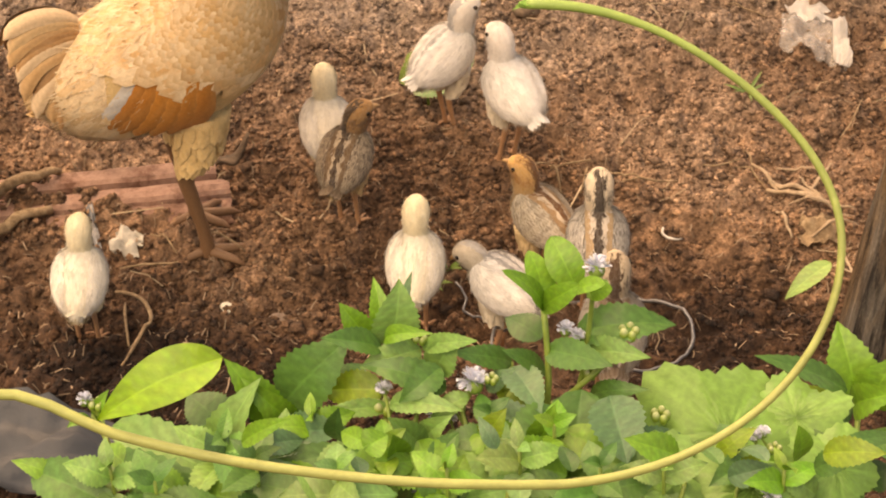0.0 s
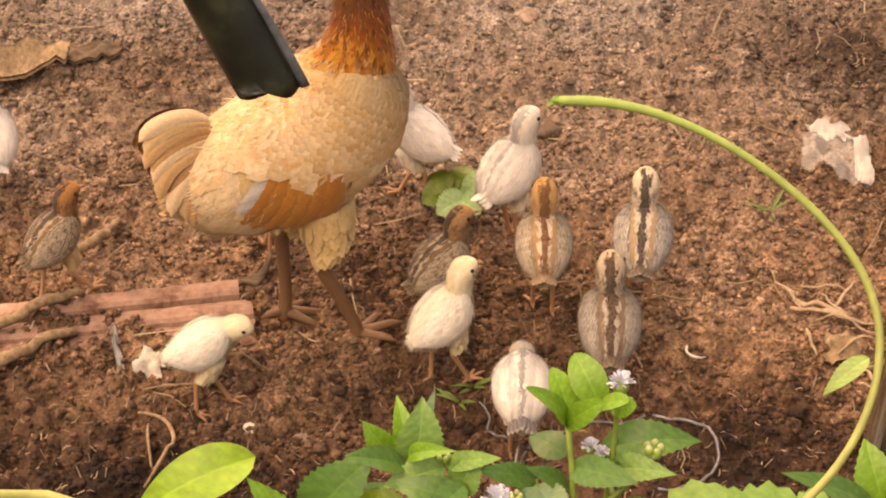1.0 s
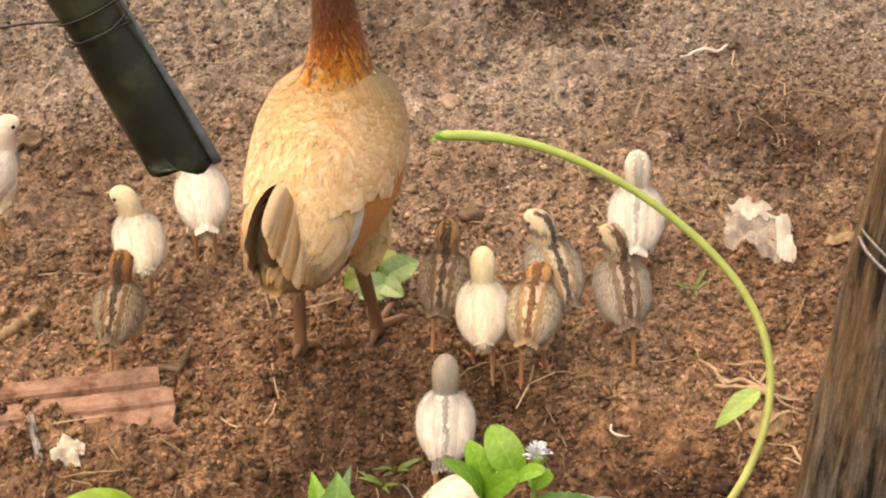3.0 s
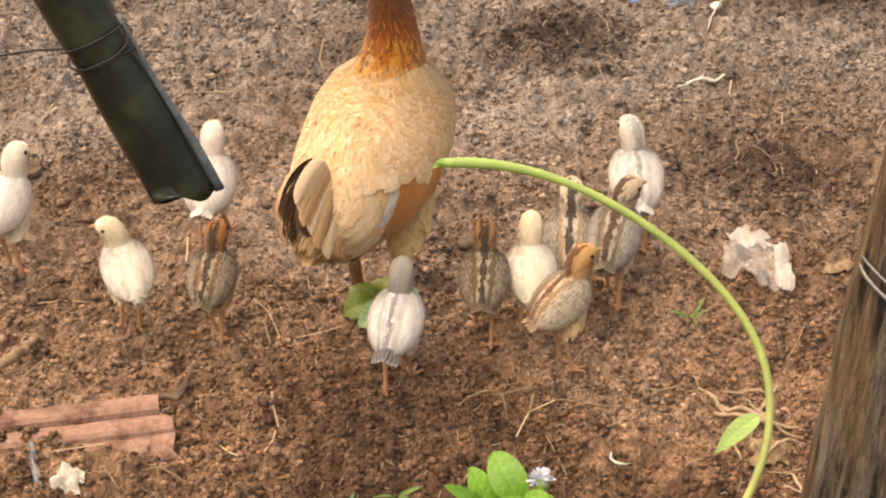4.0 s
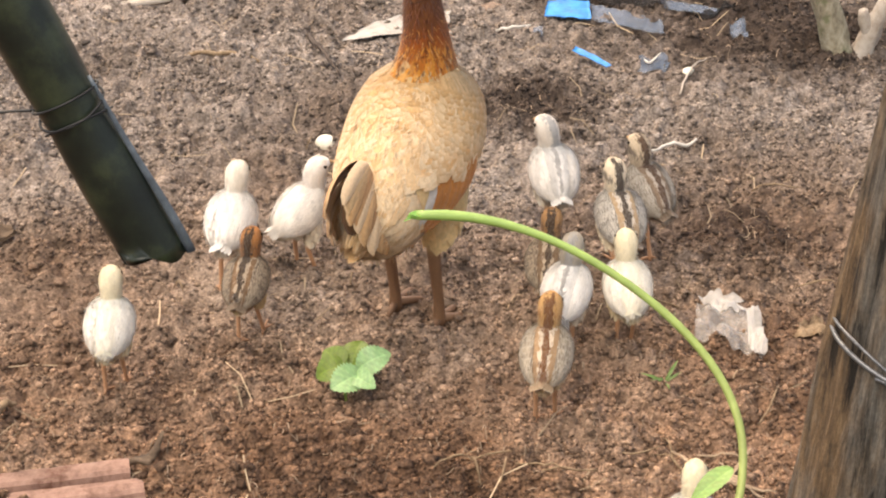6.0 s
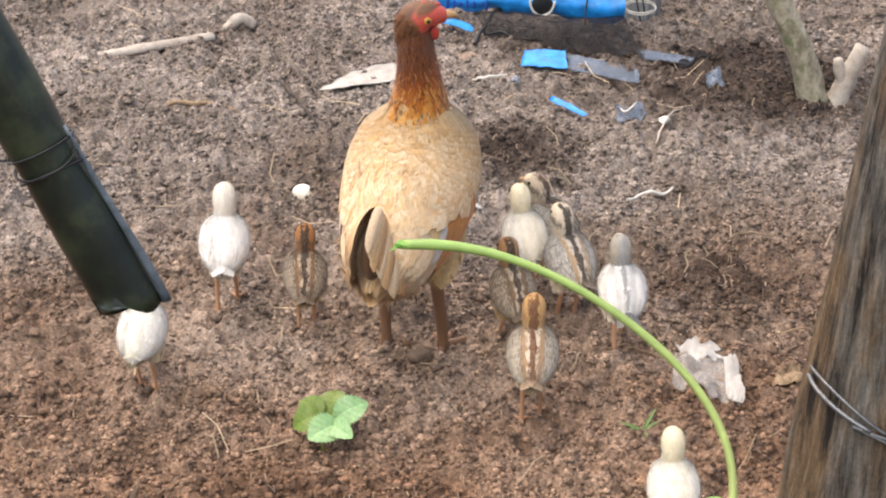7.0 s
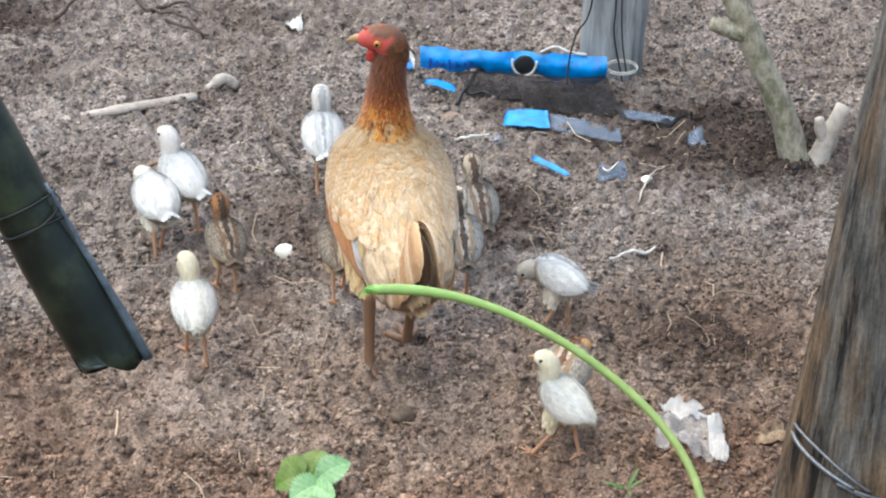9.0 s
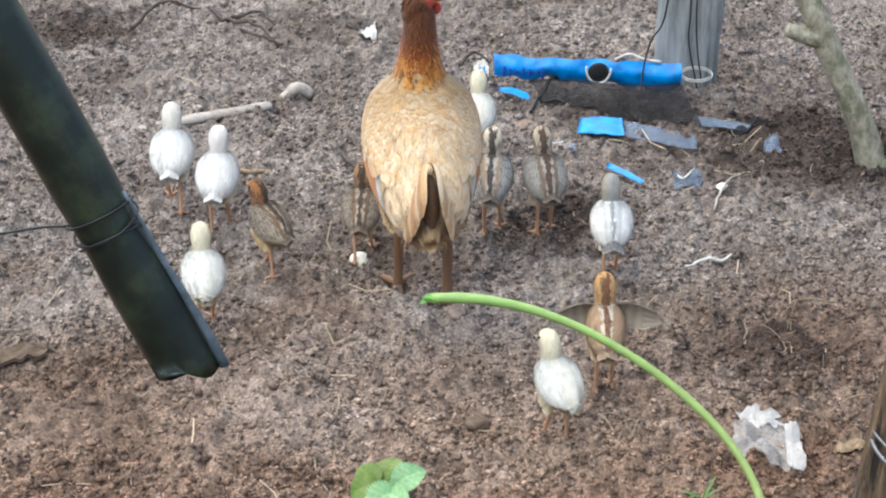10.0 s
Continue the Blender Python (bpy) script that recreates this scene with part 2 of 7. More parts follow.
def spline(pts, n):
    """n points along a smooth line through pts (rows of any length)."""
    p = np.asarray(pts, float)
    p = np.vstack([2 * p[0] - p[1], p, 2 * p[-1] - p[-2]])
    out = []
    for u in np.linspace(0, len(pts) - 1, n):
        k = min(int(u), len(pts) - 2)
        s = u - k
        a, b, c, d = p[k:k + 4]
        out.append(0.5 * (2 * b + (c - a) * s + (2 * a - 5 * b + 4 * c - d) * s * s + (3 * b - a - 3 * c + d) * s ** 3))
    return np.array(out)


def tube(pts, radii, n=8, closed=True, flat=1.0, rough=0.0, seed=0):
    """Verts and faces of a round, tapering rod along pts."""
    rnd = random.Random(seed)
    pts = [Vector(p) for p in pts]
    verts, faces = [], []
    side = None
    for k, p in enumerate(pts):
        t = (pts[min(k + 1, len(pts) - 1)] - pts[max(k - 1, 0)]).normalized()
        if side is None:
            side = t.cross(Vector((0, 0, 1)) if abs(t.z) < 0.9 else Vector((0, 1, 0))).normalized()
        side = (side - t * side.dot(t)).normalized()
        up = side.cross(t)
        r = radii[k] if hasattr(radii, "__len__") else radii
        for j in range(n):
            a = 2 * math.pi * j / n
            q = r * (1 + rough * rnd.uniform(-1, 1))
            verts.append(p + side * (math.cos(a) * q) + up * (math.sin(a) * q * flat))
    for k in range(len(pts) - 1):
        for j in range(n):
            faces.append((k * n + j, k * n + (j + 1) % n, (k + 1) * n + (j + 1) % n, (k + 1) * n + j))
    if closed:
        faces.append(tuple(range(n - 1, -1, -1)))
        faces.append(tuple((len(pts) - 1) * n + j for j in range(n)))
    return verts, faces


def joined(*pieces):
    verts, faces = [], []
    for v, f in pieces:
        k = len(verts)
        verts += list(v)
        faces += [tuple(i + k for i in q) for q in f]
    return verts, faces


# lattice noise, for relief that other things can stand on
_GRID = np.random.RandomState(7).rand(256, 256)


def lattice(x, y):
    x, y = np.asarray(x, float), np.asarray(y, float)
    i, j = np.floor(x).astype(int), np.floor(y).astype(int)
    u, v = x - i, y - j
    u, v = u * u * (3 - 2 * u), v * v * (3 - 2 * v)
    g = lambda a, b: _GRID[a % 256, b % 256]
    return (g(i, j) * (1 - u) + g(i + 1, j) * u) * (1 - v) + (g(i, j + 1) * (1 - u) + g(i + 1, j + 1) * u) * v - 0.5


def relief(x, y):
    """Height of the soil."""
    x, y = np.asarray(x, float), np.asarray(y, float)
    near = np.clip(1.6 - np.hypot(x, y - 2.5) / 4.0, 0, 1)
    h = 0.020 * lattice(x * 4 + 3, y * 4) + 0.012 * lattice(x * 11, y * 11 + 5) + 0.016 * lattice(x * 27 + 9, y * 27)
    h = h + 0.020 * lattice(x * 58, y * 58 + 3) + 0.012 * lattice(x * 111 + 1, y * 111) + 0.006 * lattice(x * 190 + 5, y * 190)
    # the scratched hollow before the weeds, and heaped soil round the sapling
    h = h - 0.030 * np.exp(-((x - 0.02) / 0.16) ** 2 - ((y - 1.55) / 0.10) ** 2)
    h = h + 0.025 * np.exp(-((x - 0.60) / 0.16) ** 2 - ((y - 3.02) / 0.11) ** 2)
    h = h - 0.05 * np.exp(-((x + 0.66) / 0.09) ** 2 - ((y - 2.235) / 0.035) ** 2)
    h = h - 0.02 * np.exp(-((x + 0.72) / 0.1) ** 2 - ((y - 3.66) / 0.1) ** 2)
    return h * near


def ground_at(x, y):
    return float(relief(x, y))


# ---- the ground: one sheet, finest where the birds feed ----
def ground():
    def axis(a, b, step, out):
        mid = np.arange(a, b, step)
        far = np.cumsum(0.03 * 1.28 ** np.arange(out))
        return np.concatenate([(a - far)[::-1], mid, b + far])
    xs, ys = axis(-0.98, 0.98, 0.0037, 32), axis(1.05, 3.92, 0.0041, 32)
    X, Y = np.meshgrid(xs, ys)
    V = np.stack([X, Y, relief(X, Y)], -1).reshape(-1, 3)
    nx, ny = len(xs), len(ys)
    k = (np.arange(ny - 1)[:, None] * nx + np.arange(nx - 1)).ravel()
    F = np.stack([k, k + 1, k + nx + 1, k + nx], -1)
    me = bpy.data.meshes.new("ground")
    me.vertices.add(len(V))
    me.vertices.foreach_set("co", V.ravel())
    me.loops.add(F.size)
    me.loops.foreach_set("vertex_index", F.ravel())
    me.polygons.add(len(F))
    me.polygons.foreach_set("loop_start", np.arange(len(F)) * 4)
    me.polygons.foreach_set("use_smooth", np.ones(len(F), bool))
    me.update(calc_edges=True)
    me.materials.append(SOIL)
    tagged(new("ground", me), "loose crumbly reddish-brown bare soil", "ground", kind="structure")


def strip_x(y):
    """Half the width of the stretch of soil that is seen at y."""
    return 0.16 + 0.235 * y


def scattered(name, count, sizes, label, seed, tall):
    """Crumbs of soil: small uneven octahedra, half sunk."""
    R = np.random.RandomState(seed)
    y = 1.12 + 2.75 * R.rand(count) ** 1.15
    x = (R.rand(count) * 2 - 1) * strip_x(y)
    clump = lattice(x * 9 + 4, y * 9) + 0.6 * lattice(x * 30, y * 30)
    keep = clump + R.rand(count) * 0.9 > 0.28
    x, y = x[keep], y[keep]
    n = len(x)
    s = sizes[0] + (sizes[1] - sizes[0]) * R.rand(n) ** 2.5
    unit = np.array([(1, 0, 0), (0, 1, 0), (-1, 0, 0), (0, -1, 0), (0, 0, 1), (0, 0, -1)], float)
    V = unit[None] * (0.6 + 0.8 * R.rand(n, 6, 1)) + 0.35 * (R.rand(n, 6, 3) - 0.5)
    a = R.rand(n) * 6.283
    c, d = np.cos(a)[:, None], np.sin(a)[:, None]
    V = np.stack([V[..., 0] * c - V[..., 1] * d, V[..., 0] * d + V[..., 1] * c, V[..., 2] * tall], -1) * s[:, None, None]
    V += np.stack([x, y, relief(x, y) + 0.25 * s], -1)[:, None]
    tri = np.array([(0, 1, 4), (1, 2, 4), (2, 3, 4), (3, 0, 4), (1, 0, 5), (2, 1, 5), (3, 2, 5), (0, 3, 5)])
    F = (np.arange(n)[:, None, None] * 6 + tri).reshape(-1, 3)
    me = bpy.data.meshes.new(name)
    me.vertices.add(n * 6)
    me.vertices.foreach_set("co", V.ravel())
    me.loops.add(F.size)
    me.loops.foreach_set("vertex_index", F.ravel())
    me.polygons.add(len(F))
    me.polygons.foreach_set("loop_start", np.arange(len(F)) * 3)
    me.update(calc_edges=True)
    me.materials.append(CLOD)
    tagged(new(name, me), label, "soil", kind="stuff")


def litter(name, count, length, width, tone, label, seed):
    """Chaff and straw: bent slivers lying on the soil."""
    rnd = random.Random(seed)
    V, F, C = [], [], []
    for _ in range(count):
        y = 1.15 + 2.7 * rnd.random()
        x = rnd.uniform(-1, 1) * strip_x(y)
        a, l, w = rnd.uniform(0, math.pi), rnd.uniform(*length), rnd.uniform(*width)
        bend = rnd.uniform(-0.3, 0.3) * l
        dx, dy = math.cos(a), math.sin(a)
        k = len(V)
        lift = rnd.uniform(0, 0.25) * l * rnd.random()
        for s in (-0.5, 0.0, 0.5):
            px, py = x + dx * s * l - dy * bend * (0.25 - s * s) * 2, y + dy * s * l + dx * bend * (0.25 - s * s) * 2
            pz = ground_at(px, py) + 0.004 + lift * (s + 0.5)
            V += [(px - dy * w, py + dx * w, pz), (px, py, pz + w), (px + dy * w, py - dx * w, pz)]
        F += [(k, k + 1, k + 4, k + 3), (k + 1, k + 2, k + 5, k + 4), (k + 3, k + 4, k + 7, k + 6), (k + 4, k + 5, k + 8, k + 7)]
        f = rnd.uniform(0.55, 1.15)
        C += [tuple(t * f for t in tone)] * 9
    tagged(mesh(name, V, F, STRAW, None, C), label, "litter", kind="stuff")


ground()
scattered("soil_crumbs", 190000, (0.0013, 0.0052), "fine brown soil crumbs strewn over the ground", 3, 0.75)
scattered("soil_clods", 9000, (0.003, 0.010), "small brown clods of crumbly soil", 4, 0.6)
litter("chaff", 9000, (0.003, 0.011), (0.0003, 0.0007), (0.36, 0.26, 0.18), "pale dry chaff flecks over the soil", 5)
litter("loose_straw", 230, (0.02, 0.07), (0.0004, 0.0011), (0.50, 0.38, 0.25), "thin dry straw stalks lying on the soil", 6)


# ---- birds ----
class Plumes:
    """Gathers curved feathers into one mesh."""

    def __init__(self):
        self.V, self.F, self.C, self.N = [], [], [], []

    def feather(self, base, way, normal, length, width, heart, rim, lift=0.1, droop=0.1, tip=0.25):
        base, way = Vector(base), Vector(way).normalized()
        n = (Vector(normal) - way * Vector(normal).dot(way)).normalized()
        side = way.cross(n)
        k = len(self.V)
        for s, w in ((0.0, 0.28), (0.4, 0.5), (0.78, 0.42)):
            c = base + way * (s * length) + n * (length * (lift * s - droop * s * s))
            for e in (-1, 0, 1):
                self.V.append(c + side * (e * w * width) - n * (abs(e) * 0.035 * width))
                self.C.append(heart if e == 0 or s == 0 else tuple(0.55 * a + 0.45 * b for a, b in zip(heart, rim)))
        self.V.append(base + way * length + n * (length * (lift - droop)))
        self.C.append(rim)
        self.N += [(n + side * (0.35 * e)).normalized() for e in (-1, 0, 1) * 3] + [n]
        for a in (0, 3):
            self.F += [(k + a, k + a + 1, k + a + 4, k + a + 3), (k + a + 1, k + a + 2, k + a + 5, k + a + 4)]
        self.F += [(k + 6, k + 7, k + 9), (k + 7, k + 8, k + 9)]

    def lay(self, surf, u, a, du, da, heart, rim, lift, flip=False):
        """A feather that follows the skin surf(u, a) from u towards the tail."""
        k = len(self.V)
        for s, w in ((0.0, 0.30), (0.4, 0.5), (0.78, 0.42)):
            for e in (-1, 0, 1):
                p, n = surf(u - s * du, a + e * w * da)
                self.V.append(p + n * (lift * (0.15 + s)))
                self.N.append(n)
                self.C.append(heart if e == 0 or s == 0 else tuple(0.5 * x + 0.5 * y for x, y in zip(heart, rim)))
        p, n = surf(u - du, a)
        self.V.append(p + n * (lift * 1.15))
        self.N.append(n)
        self.C.append(rim)
        quads = [(0, 1, 4, 3), (1, 2, 5, 4), (3, 4, 7, 6), (4, 5, 8, 7), (6, 7, 9), (7, 8, 9)]
        self.F += [tuple(k + i for i in (q[::-1] if flip else q)) for q in quads]

    def hair(self, base, way, normal, length, width, tone):
        """A wisp of down."""
        base, way, n = Vector(base), Vector(way).normalized(), Vector(normal)
        side = way.cross(n).normalized() * (0.5 * width)
        k = len(self.V)
        self.V += [base - side, base + side, base + way * length]
        self.C += [tone] * 3
        self.N += [n] * 3
        self.F.append((k, k + 1, k + 2))

    def each(self, name, material, parent):
        """Every feather as a piece of its own."""
        for k in range(0, len(self.V), 10):
            mesh(name, self.V[k:k + 10], [tuple(i - k for i in f) for f in self.F if k <= f[0] < k + 10], material, parent, self.C[k:k + 10], True, "", self.N[k:k + 10])

    def done(self, name, material, parent, label="", kind=""):
        return tagged(mesh(name, self.V, self.F, material, parent, self.C, True, label, self.N), kind=kind)


class Hull:
    """A rounded body along a spine in the plane x = 0: rows of y, z, half width, half height."""

    def __init__(self, rows, scale=1.0):
        self.rows = spline(rows, 60) * scale
        self.reach = float(np.hypot(*np.diff(self.rows[:, :2], axis=0).T).sum())

    def at(self, u, a):
        """Point, outward normal and the way to the tail, at u along the spine and angle a (0: right, pi/2: top)."""
        k = min(max(u, 0.0), 0.9999) * 59
        i = int(k)
        r = self.rows[i] * (1 - (k - i)) + self.rows[min(i + 1, 59)] * (k - i)
        t = self.rows[min(i + 2, 59)] - self.rows[max(i - 1, 0)]
        t = Vector((0, t[0], t[1])).normalized()
        up = Vector((1, 0, 0)).cross(t)
        c, s = math.cos(a), math.sin(a)
        p = Vector((0, r[0], r[1])) + Vector((1, 0, 0)) * (c * r[2]) + up * (s * r[3])
        n = (Vector((1, 0, 0)) * (c / max(r[2], 1e-4)) + up * (s / max(r[3], 1e-4))).normalized()
        return p, n, -t

    def surf(self, u, a):
        """Point and normal; past the end the skin draws together."""
        p, n, way = self.at(u, a)
        if u < 0:
            end = Vector((0, *self.rows[0][:2]))
            p = end + (p - end) * max(0.15, 1 + 1.2 * u * self.reach / max(self.rows[:, 2].max(), 1e-4)) + way * (-u * self.reach * 0.7)
        return p, n

    def girth(self, u):
        r = self.rows[int(min(max(u, 0), 0.999) * 59)]
        return max(0.5 * (r[2] + r[3]), 1e-4)

    def along(self, u, a, length):
        p, n = self.surf(u, a)
        way = (self.surf(u - length / self.reach, a)[0] - p).normalized()
        return p, n, way

    def skin(self, n=20, m=30):
        V, F = [], []
        for i in range(m):
            for j in range(n):
                V.append(self.at(i / (m - 1), 2 * math.pi * j / n)[0])
        for i in range(m - 1):
            for j in range(n):
                F.append((i * n + j, i * n + (j + 1) % n, (i + 1) * n + (j + 1) % n, (i + 1) * n + j))
        F += [tuple(range(n - 1, -1, -1)), tuple((m - 1) * n + j for j in range(n))]
        return V, F

    def fuzz(self, plumes, count, length, width, tones, rnd, span=(0.0, 1.0)):
        """Loose wisps of down all over."""
        for _ in range(count):
            p, n, way = self.along(span[0] + (span[1] - span[0]) * rnd.random(), rnd.uniform(0, 2 * math.pi), length)
            tone = blend(tones(p, n)[0], (1, 1, 1), 0.06)
            plumes.hair(p, way + n * rnd.uniform(0.2, 1.0) + way.cross(n) * rnd.uniform(-0.5, 0.5), n, length * rnd.uniform(0.6, 1.3), width, tone)

    def clothe(self, plumes, rows, per_row, length, width, tones, rnd, span=(0.02, 0.98), lift=0.03, jitter=0.25):
        """Feathers in offset rows from the tail forward; tones(point, normal) gives heart and rim."""
        for i in range(rows):
            u = span[0] + (span[1] - span[0]) * (i + 0.5) / rows
            count = max(5, int(per_row * self.girth(u) / self.rows[:, 2:].mean(axis=1).max()))
            for j in range(count):
                a = 2 * math.pi * (j + 0.5 * (i % 2) + rnd.uniform(-jitter, jitter)) / count
                v = min(u + rnd.uniform(-0.8, 0.8) * (jitter + 0.25) / rows, 0.995)
                p, n = self.surf(v, a)
                heart, rim = tones(p, n)
                f = rnd.uniform(0.82, 1.18)
                plumes.lay(self.surf, v, a, length * f / self.reach, width * f / max(self.girth(v), 0.3 * self.girth(0.5)), heart, rim, lift * length)


def blend(a, b, f):
    f = min(max(f, 0.0), 1.0)
    return tuple(x * (1 - f) + y * f for x, y in zip(a, b))


def ball(centre, radius, scale=(1, 1, 1), n=10, m=7):
    V, F = [], []
    for i in range(m + 1):
        t = math.pi * i / m
        for j in range(n):
            a = 2 * math.pi * j / n
            d = (math.sin(t) * math.cos(a), math.sin(t) * math.sin(a), math.cos(t))
            V.append(tuple(c + radius * s * e for c, s, e in zip(centre, scale, d)))
    for i in range(m):
        for j in range(n):
            F.append((i * n + j, (i + 1) * n + j, (i + 1) * n + (j + 1) % n, i * n + (j + 1) % n))
    return V, F


def leg_part(parent, side, hip, height, radius, tone, thigh, toe, puff=1.0, cover=(70, 0.014, 0.010), stuff=None):
    """A leg that swings at the hip: feathered thigh, shank, and a foot of four toes as its own piece."""
    rnd = random.Random(int(hip[0] * 1e5) + side)
    x, y = side * hip[0], hip[1]
    rows = [(0, 0.004, 0.01, radius * 4.0 * puff), (0, 0.003, -height * 0.15, radius * 3.1 * puff), (0, -0.008 * height / 0.1, -height * 0.33, radius * 1.45),
            (0, -0.008 * height / 0.1, -height * 0.42, radius * 1.15), (0, 0, -height * 0.8, radius * 0.95), (0, 0.002, -height * 0.96, radius * 1.15), (0, 0.004, -height * 1.0, radius * 0.9)]
    line = spline(rows, 18)
    V, F = tube(line[:, :3], line[:, 3], 9)
    C = [blend(tone, thigh, (v.z + height * 0.33) / (height * 0.1) + 0.5) for v in V]
    leg = mesh("leg", V, F, SKIN, parent, C)
    leg.matrix_basis = pose(x, y, height)
    w = Plumes()
    for k in range(cover[0]):
        f = rnd.random() ** 0.8
        z = 0.008 - (height * 0.25 + 0.008) * f
        q = np.array([np.interp(-z, -line[:, 2], line[:, i]) for i in (1, 3)])
        a = rnd.uniform(0, 2 * math.pi)
        n = Vector((math.cos(a), math.sin(a), 0.15))
        shade = blend(thigh, tuple(c * 1.2 for c in thigh), rnd.random())
        w.feather(Vector((0, q[0], z)) + n * (q[1] * 0.95), Vector((0, -0.12, -1)) + n * rnd.uniform(-0.15, 0.12), n, cover[1] * rnd.uniform(0.7, 1.2), cover[2], shade, blend(shade, (0.8, 0.72, 0.58), 0.12), 0.0, 0.10)
    w.done("thigh_down", stuff or DOWN, leg, kind="stuff")
    pieces = []
    for a, l in ((0, 1.0), (38, 0.85), (-38, 0.85), (172, 0.5)):
        d = Vector((math.sin(radians(a)), math.cos(radians(a)), 0))
        base = Vector((0, 0.002, -height + radius * 0.9))
        pts = [base + d * (toe * l * s) + Vector((0, 0, z * radius)) for s, z in ((0, 0.6), (0.35, 0.35), (0.75, 0.1), (1.0, -0.5))]
        pieces.append(tube(pts, [radius * 0.9, radius * 0.75, radius * 0.6, radius * 0.15], 6))
    V, F = joined(*pieces)
    mesh("foot", V, F, SKIN, leg, [blend(tone, (0.1, 0.06, 0.04), 0.25)] * len(V))
    return leg


def wing_part(parent, side, hull, span, mid, half, thick, tones, rnd, rows, per, quill, cloth, wisps=0):
    """A folded wing that hugs the flank of hull: a shell proud at its lower edge only, rows of small feathers, and long quills as pieces."""
    u0, u1 = span

    def surf(s, h):
        """s runs from the tail end (0) to the shoulder (1); h from the lower to the upper edge, -1 to 1."""
        taper = max(0.10, 1 - (max(0.0, 0.55 - s) / 0.57) ** 1.8) * math.sqrt(max(0.05, 1 - (max(0.0, s - 0.55) / 0.47) ** 2))
        a = mid + 0.10 * (1 - s) + h * half * taper
        p, n = hull.surf(u1 + (u0 - u1) * s, a if side > 0 else math.pi - a)
        edge = 1 - abs(h) ** 3 * (0.9 if h > 0 else 0.15)
        front = math.sqrt(max(0.0, min(1.0, (1.02 - s) / 0.30)))
        return p + n * (thick * (0.10 + edge * front * (0.45 + 0.55 * min(1.0, max(0.0, s) / 0.4)))), n

    n, m = 12, 16
    V = [surf(i / m, -1 + 2 * j / n)[0] for i in range(m + 1) for j in range(n + 1)]
    N = [surf(i / m, -1 + 2 * j / n)[1] for i in range(m + 1) for j in range(n + 1)]
    F = [(i * (n + 1) + j, i * (n + 1) + j + 1, (i + 1) * (n + 1) + j + 1, (i + 1) * (n + 1) + j) for i in range(m) for j in range(n)]
    C = [tones(i / m, j / n, i)[0] for i in range(m + 1) for j in range(n + 1)]
    ob = mesh("wing", V, F, cloth, parent, C, normals=N)
    long, small = Plumes(), Plumes()
    for k in range(quill):
        f = k / max(quill - 1, 1)
        heart, rim = tones(0.02 + 0.1 * rnd.random(), f, k)
        long.lay(surf, 0.46, -0.80 + 1.2 * f, 0.50 - 0.10 * f + 0.05 * (k % 2), 0.42, heart, rim, thick * (0.06 + 0.05 * (k % 2)), side < 0)
    long.each("quill", cloth, ob)
    for i in range(rows):
        s = 0.22 + 0.78 * i / max(rows - 1, 1)
        for j in range(per):
            h = -0.96 + 1.92 * (j + 0.5 * (i % 2) + rnd.uniform(-0.3, 0.3)) / per
            heart, rim = tones(s, (h + 1) / 2, i)
            small.lay(surf, s, h, 0.17, 2.2 / per, heart, rim, thick * 0.10, side < 0)
    for _ in range(wisps):
        q, h = rnd.random(), rnd.uniform(-1, 1)
        p, nn = surf(q, h)
        way = (surf(q - 0.06, h)[0] - p).normalized()
        small.hair(p, way + nn * rnd.uniform(0.05, 0.6) + way.cross(nn) * rnd.uniform(-0.4, 0.4), nn, 1.5 * thick * rnd.uniform(0.6, 1.5), 0.25 * thick, tones(q, (h + 1) / 2, int(q * rows))[1])
    small.done("wing_plumage", cloth, ob, kind="stuff")
    return ob


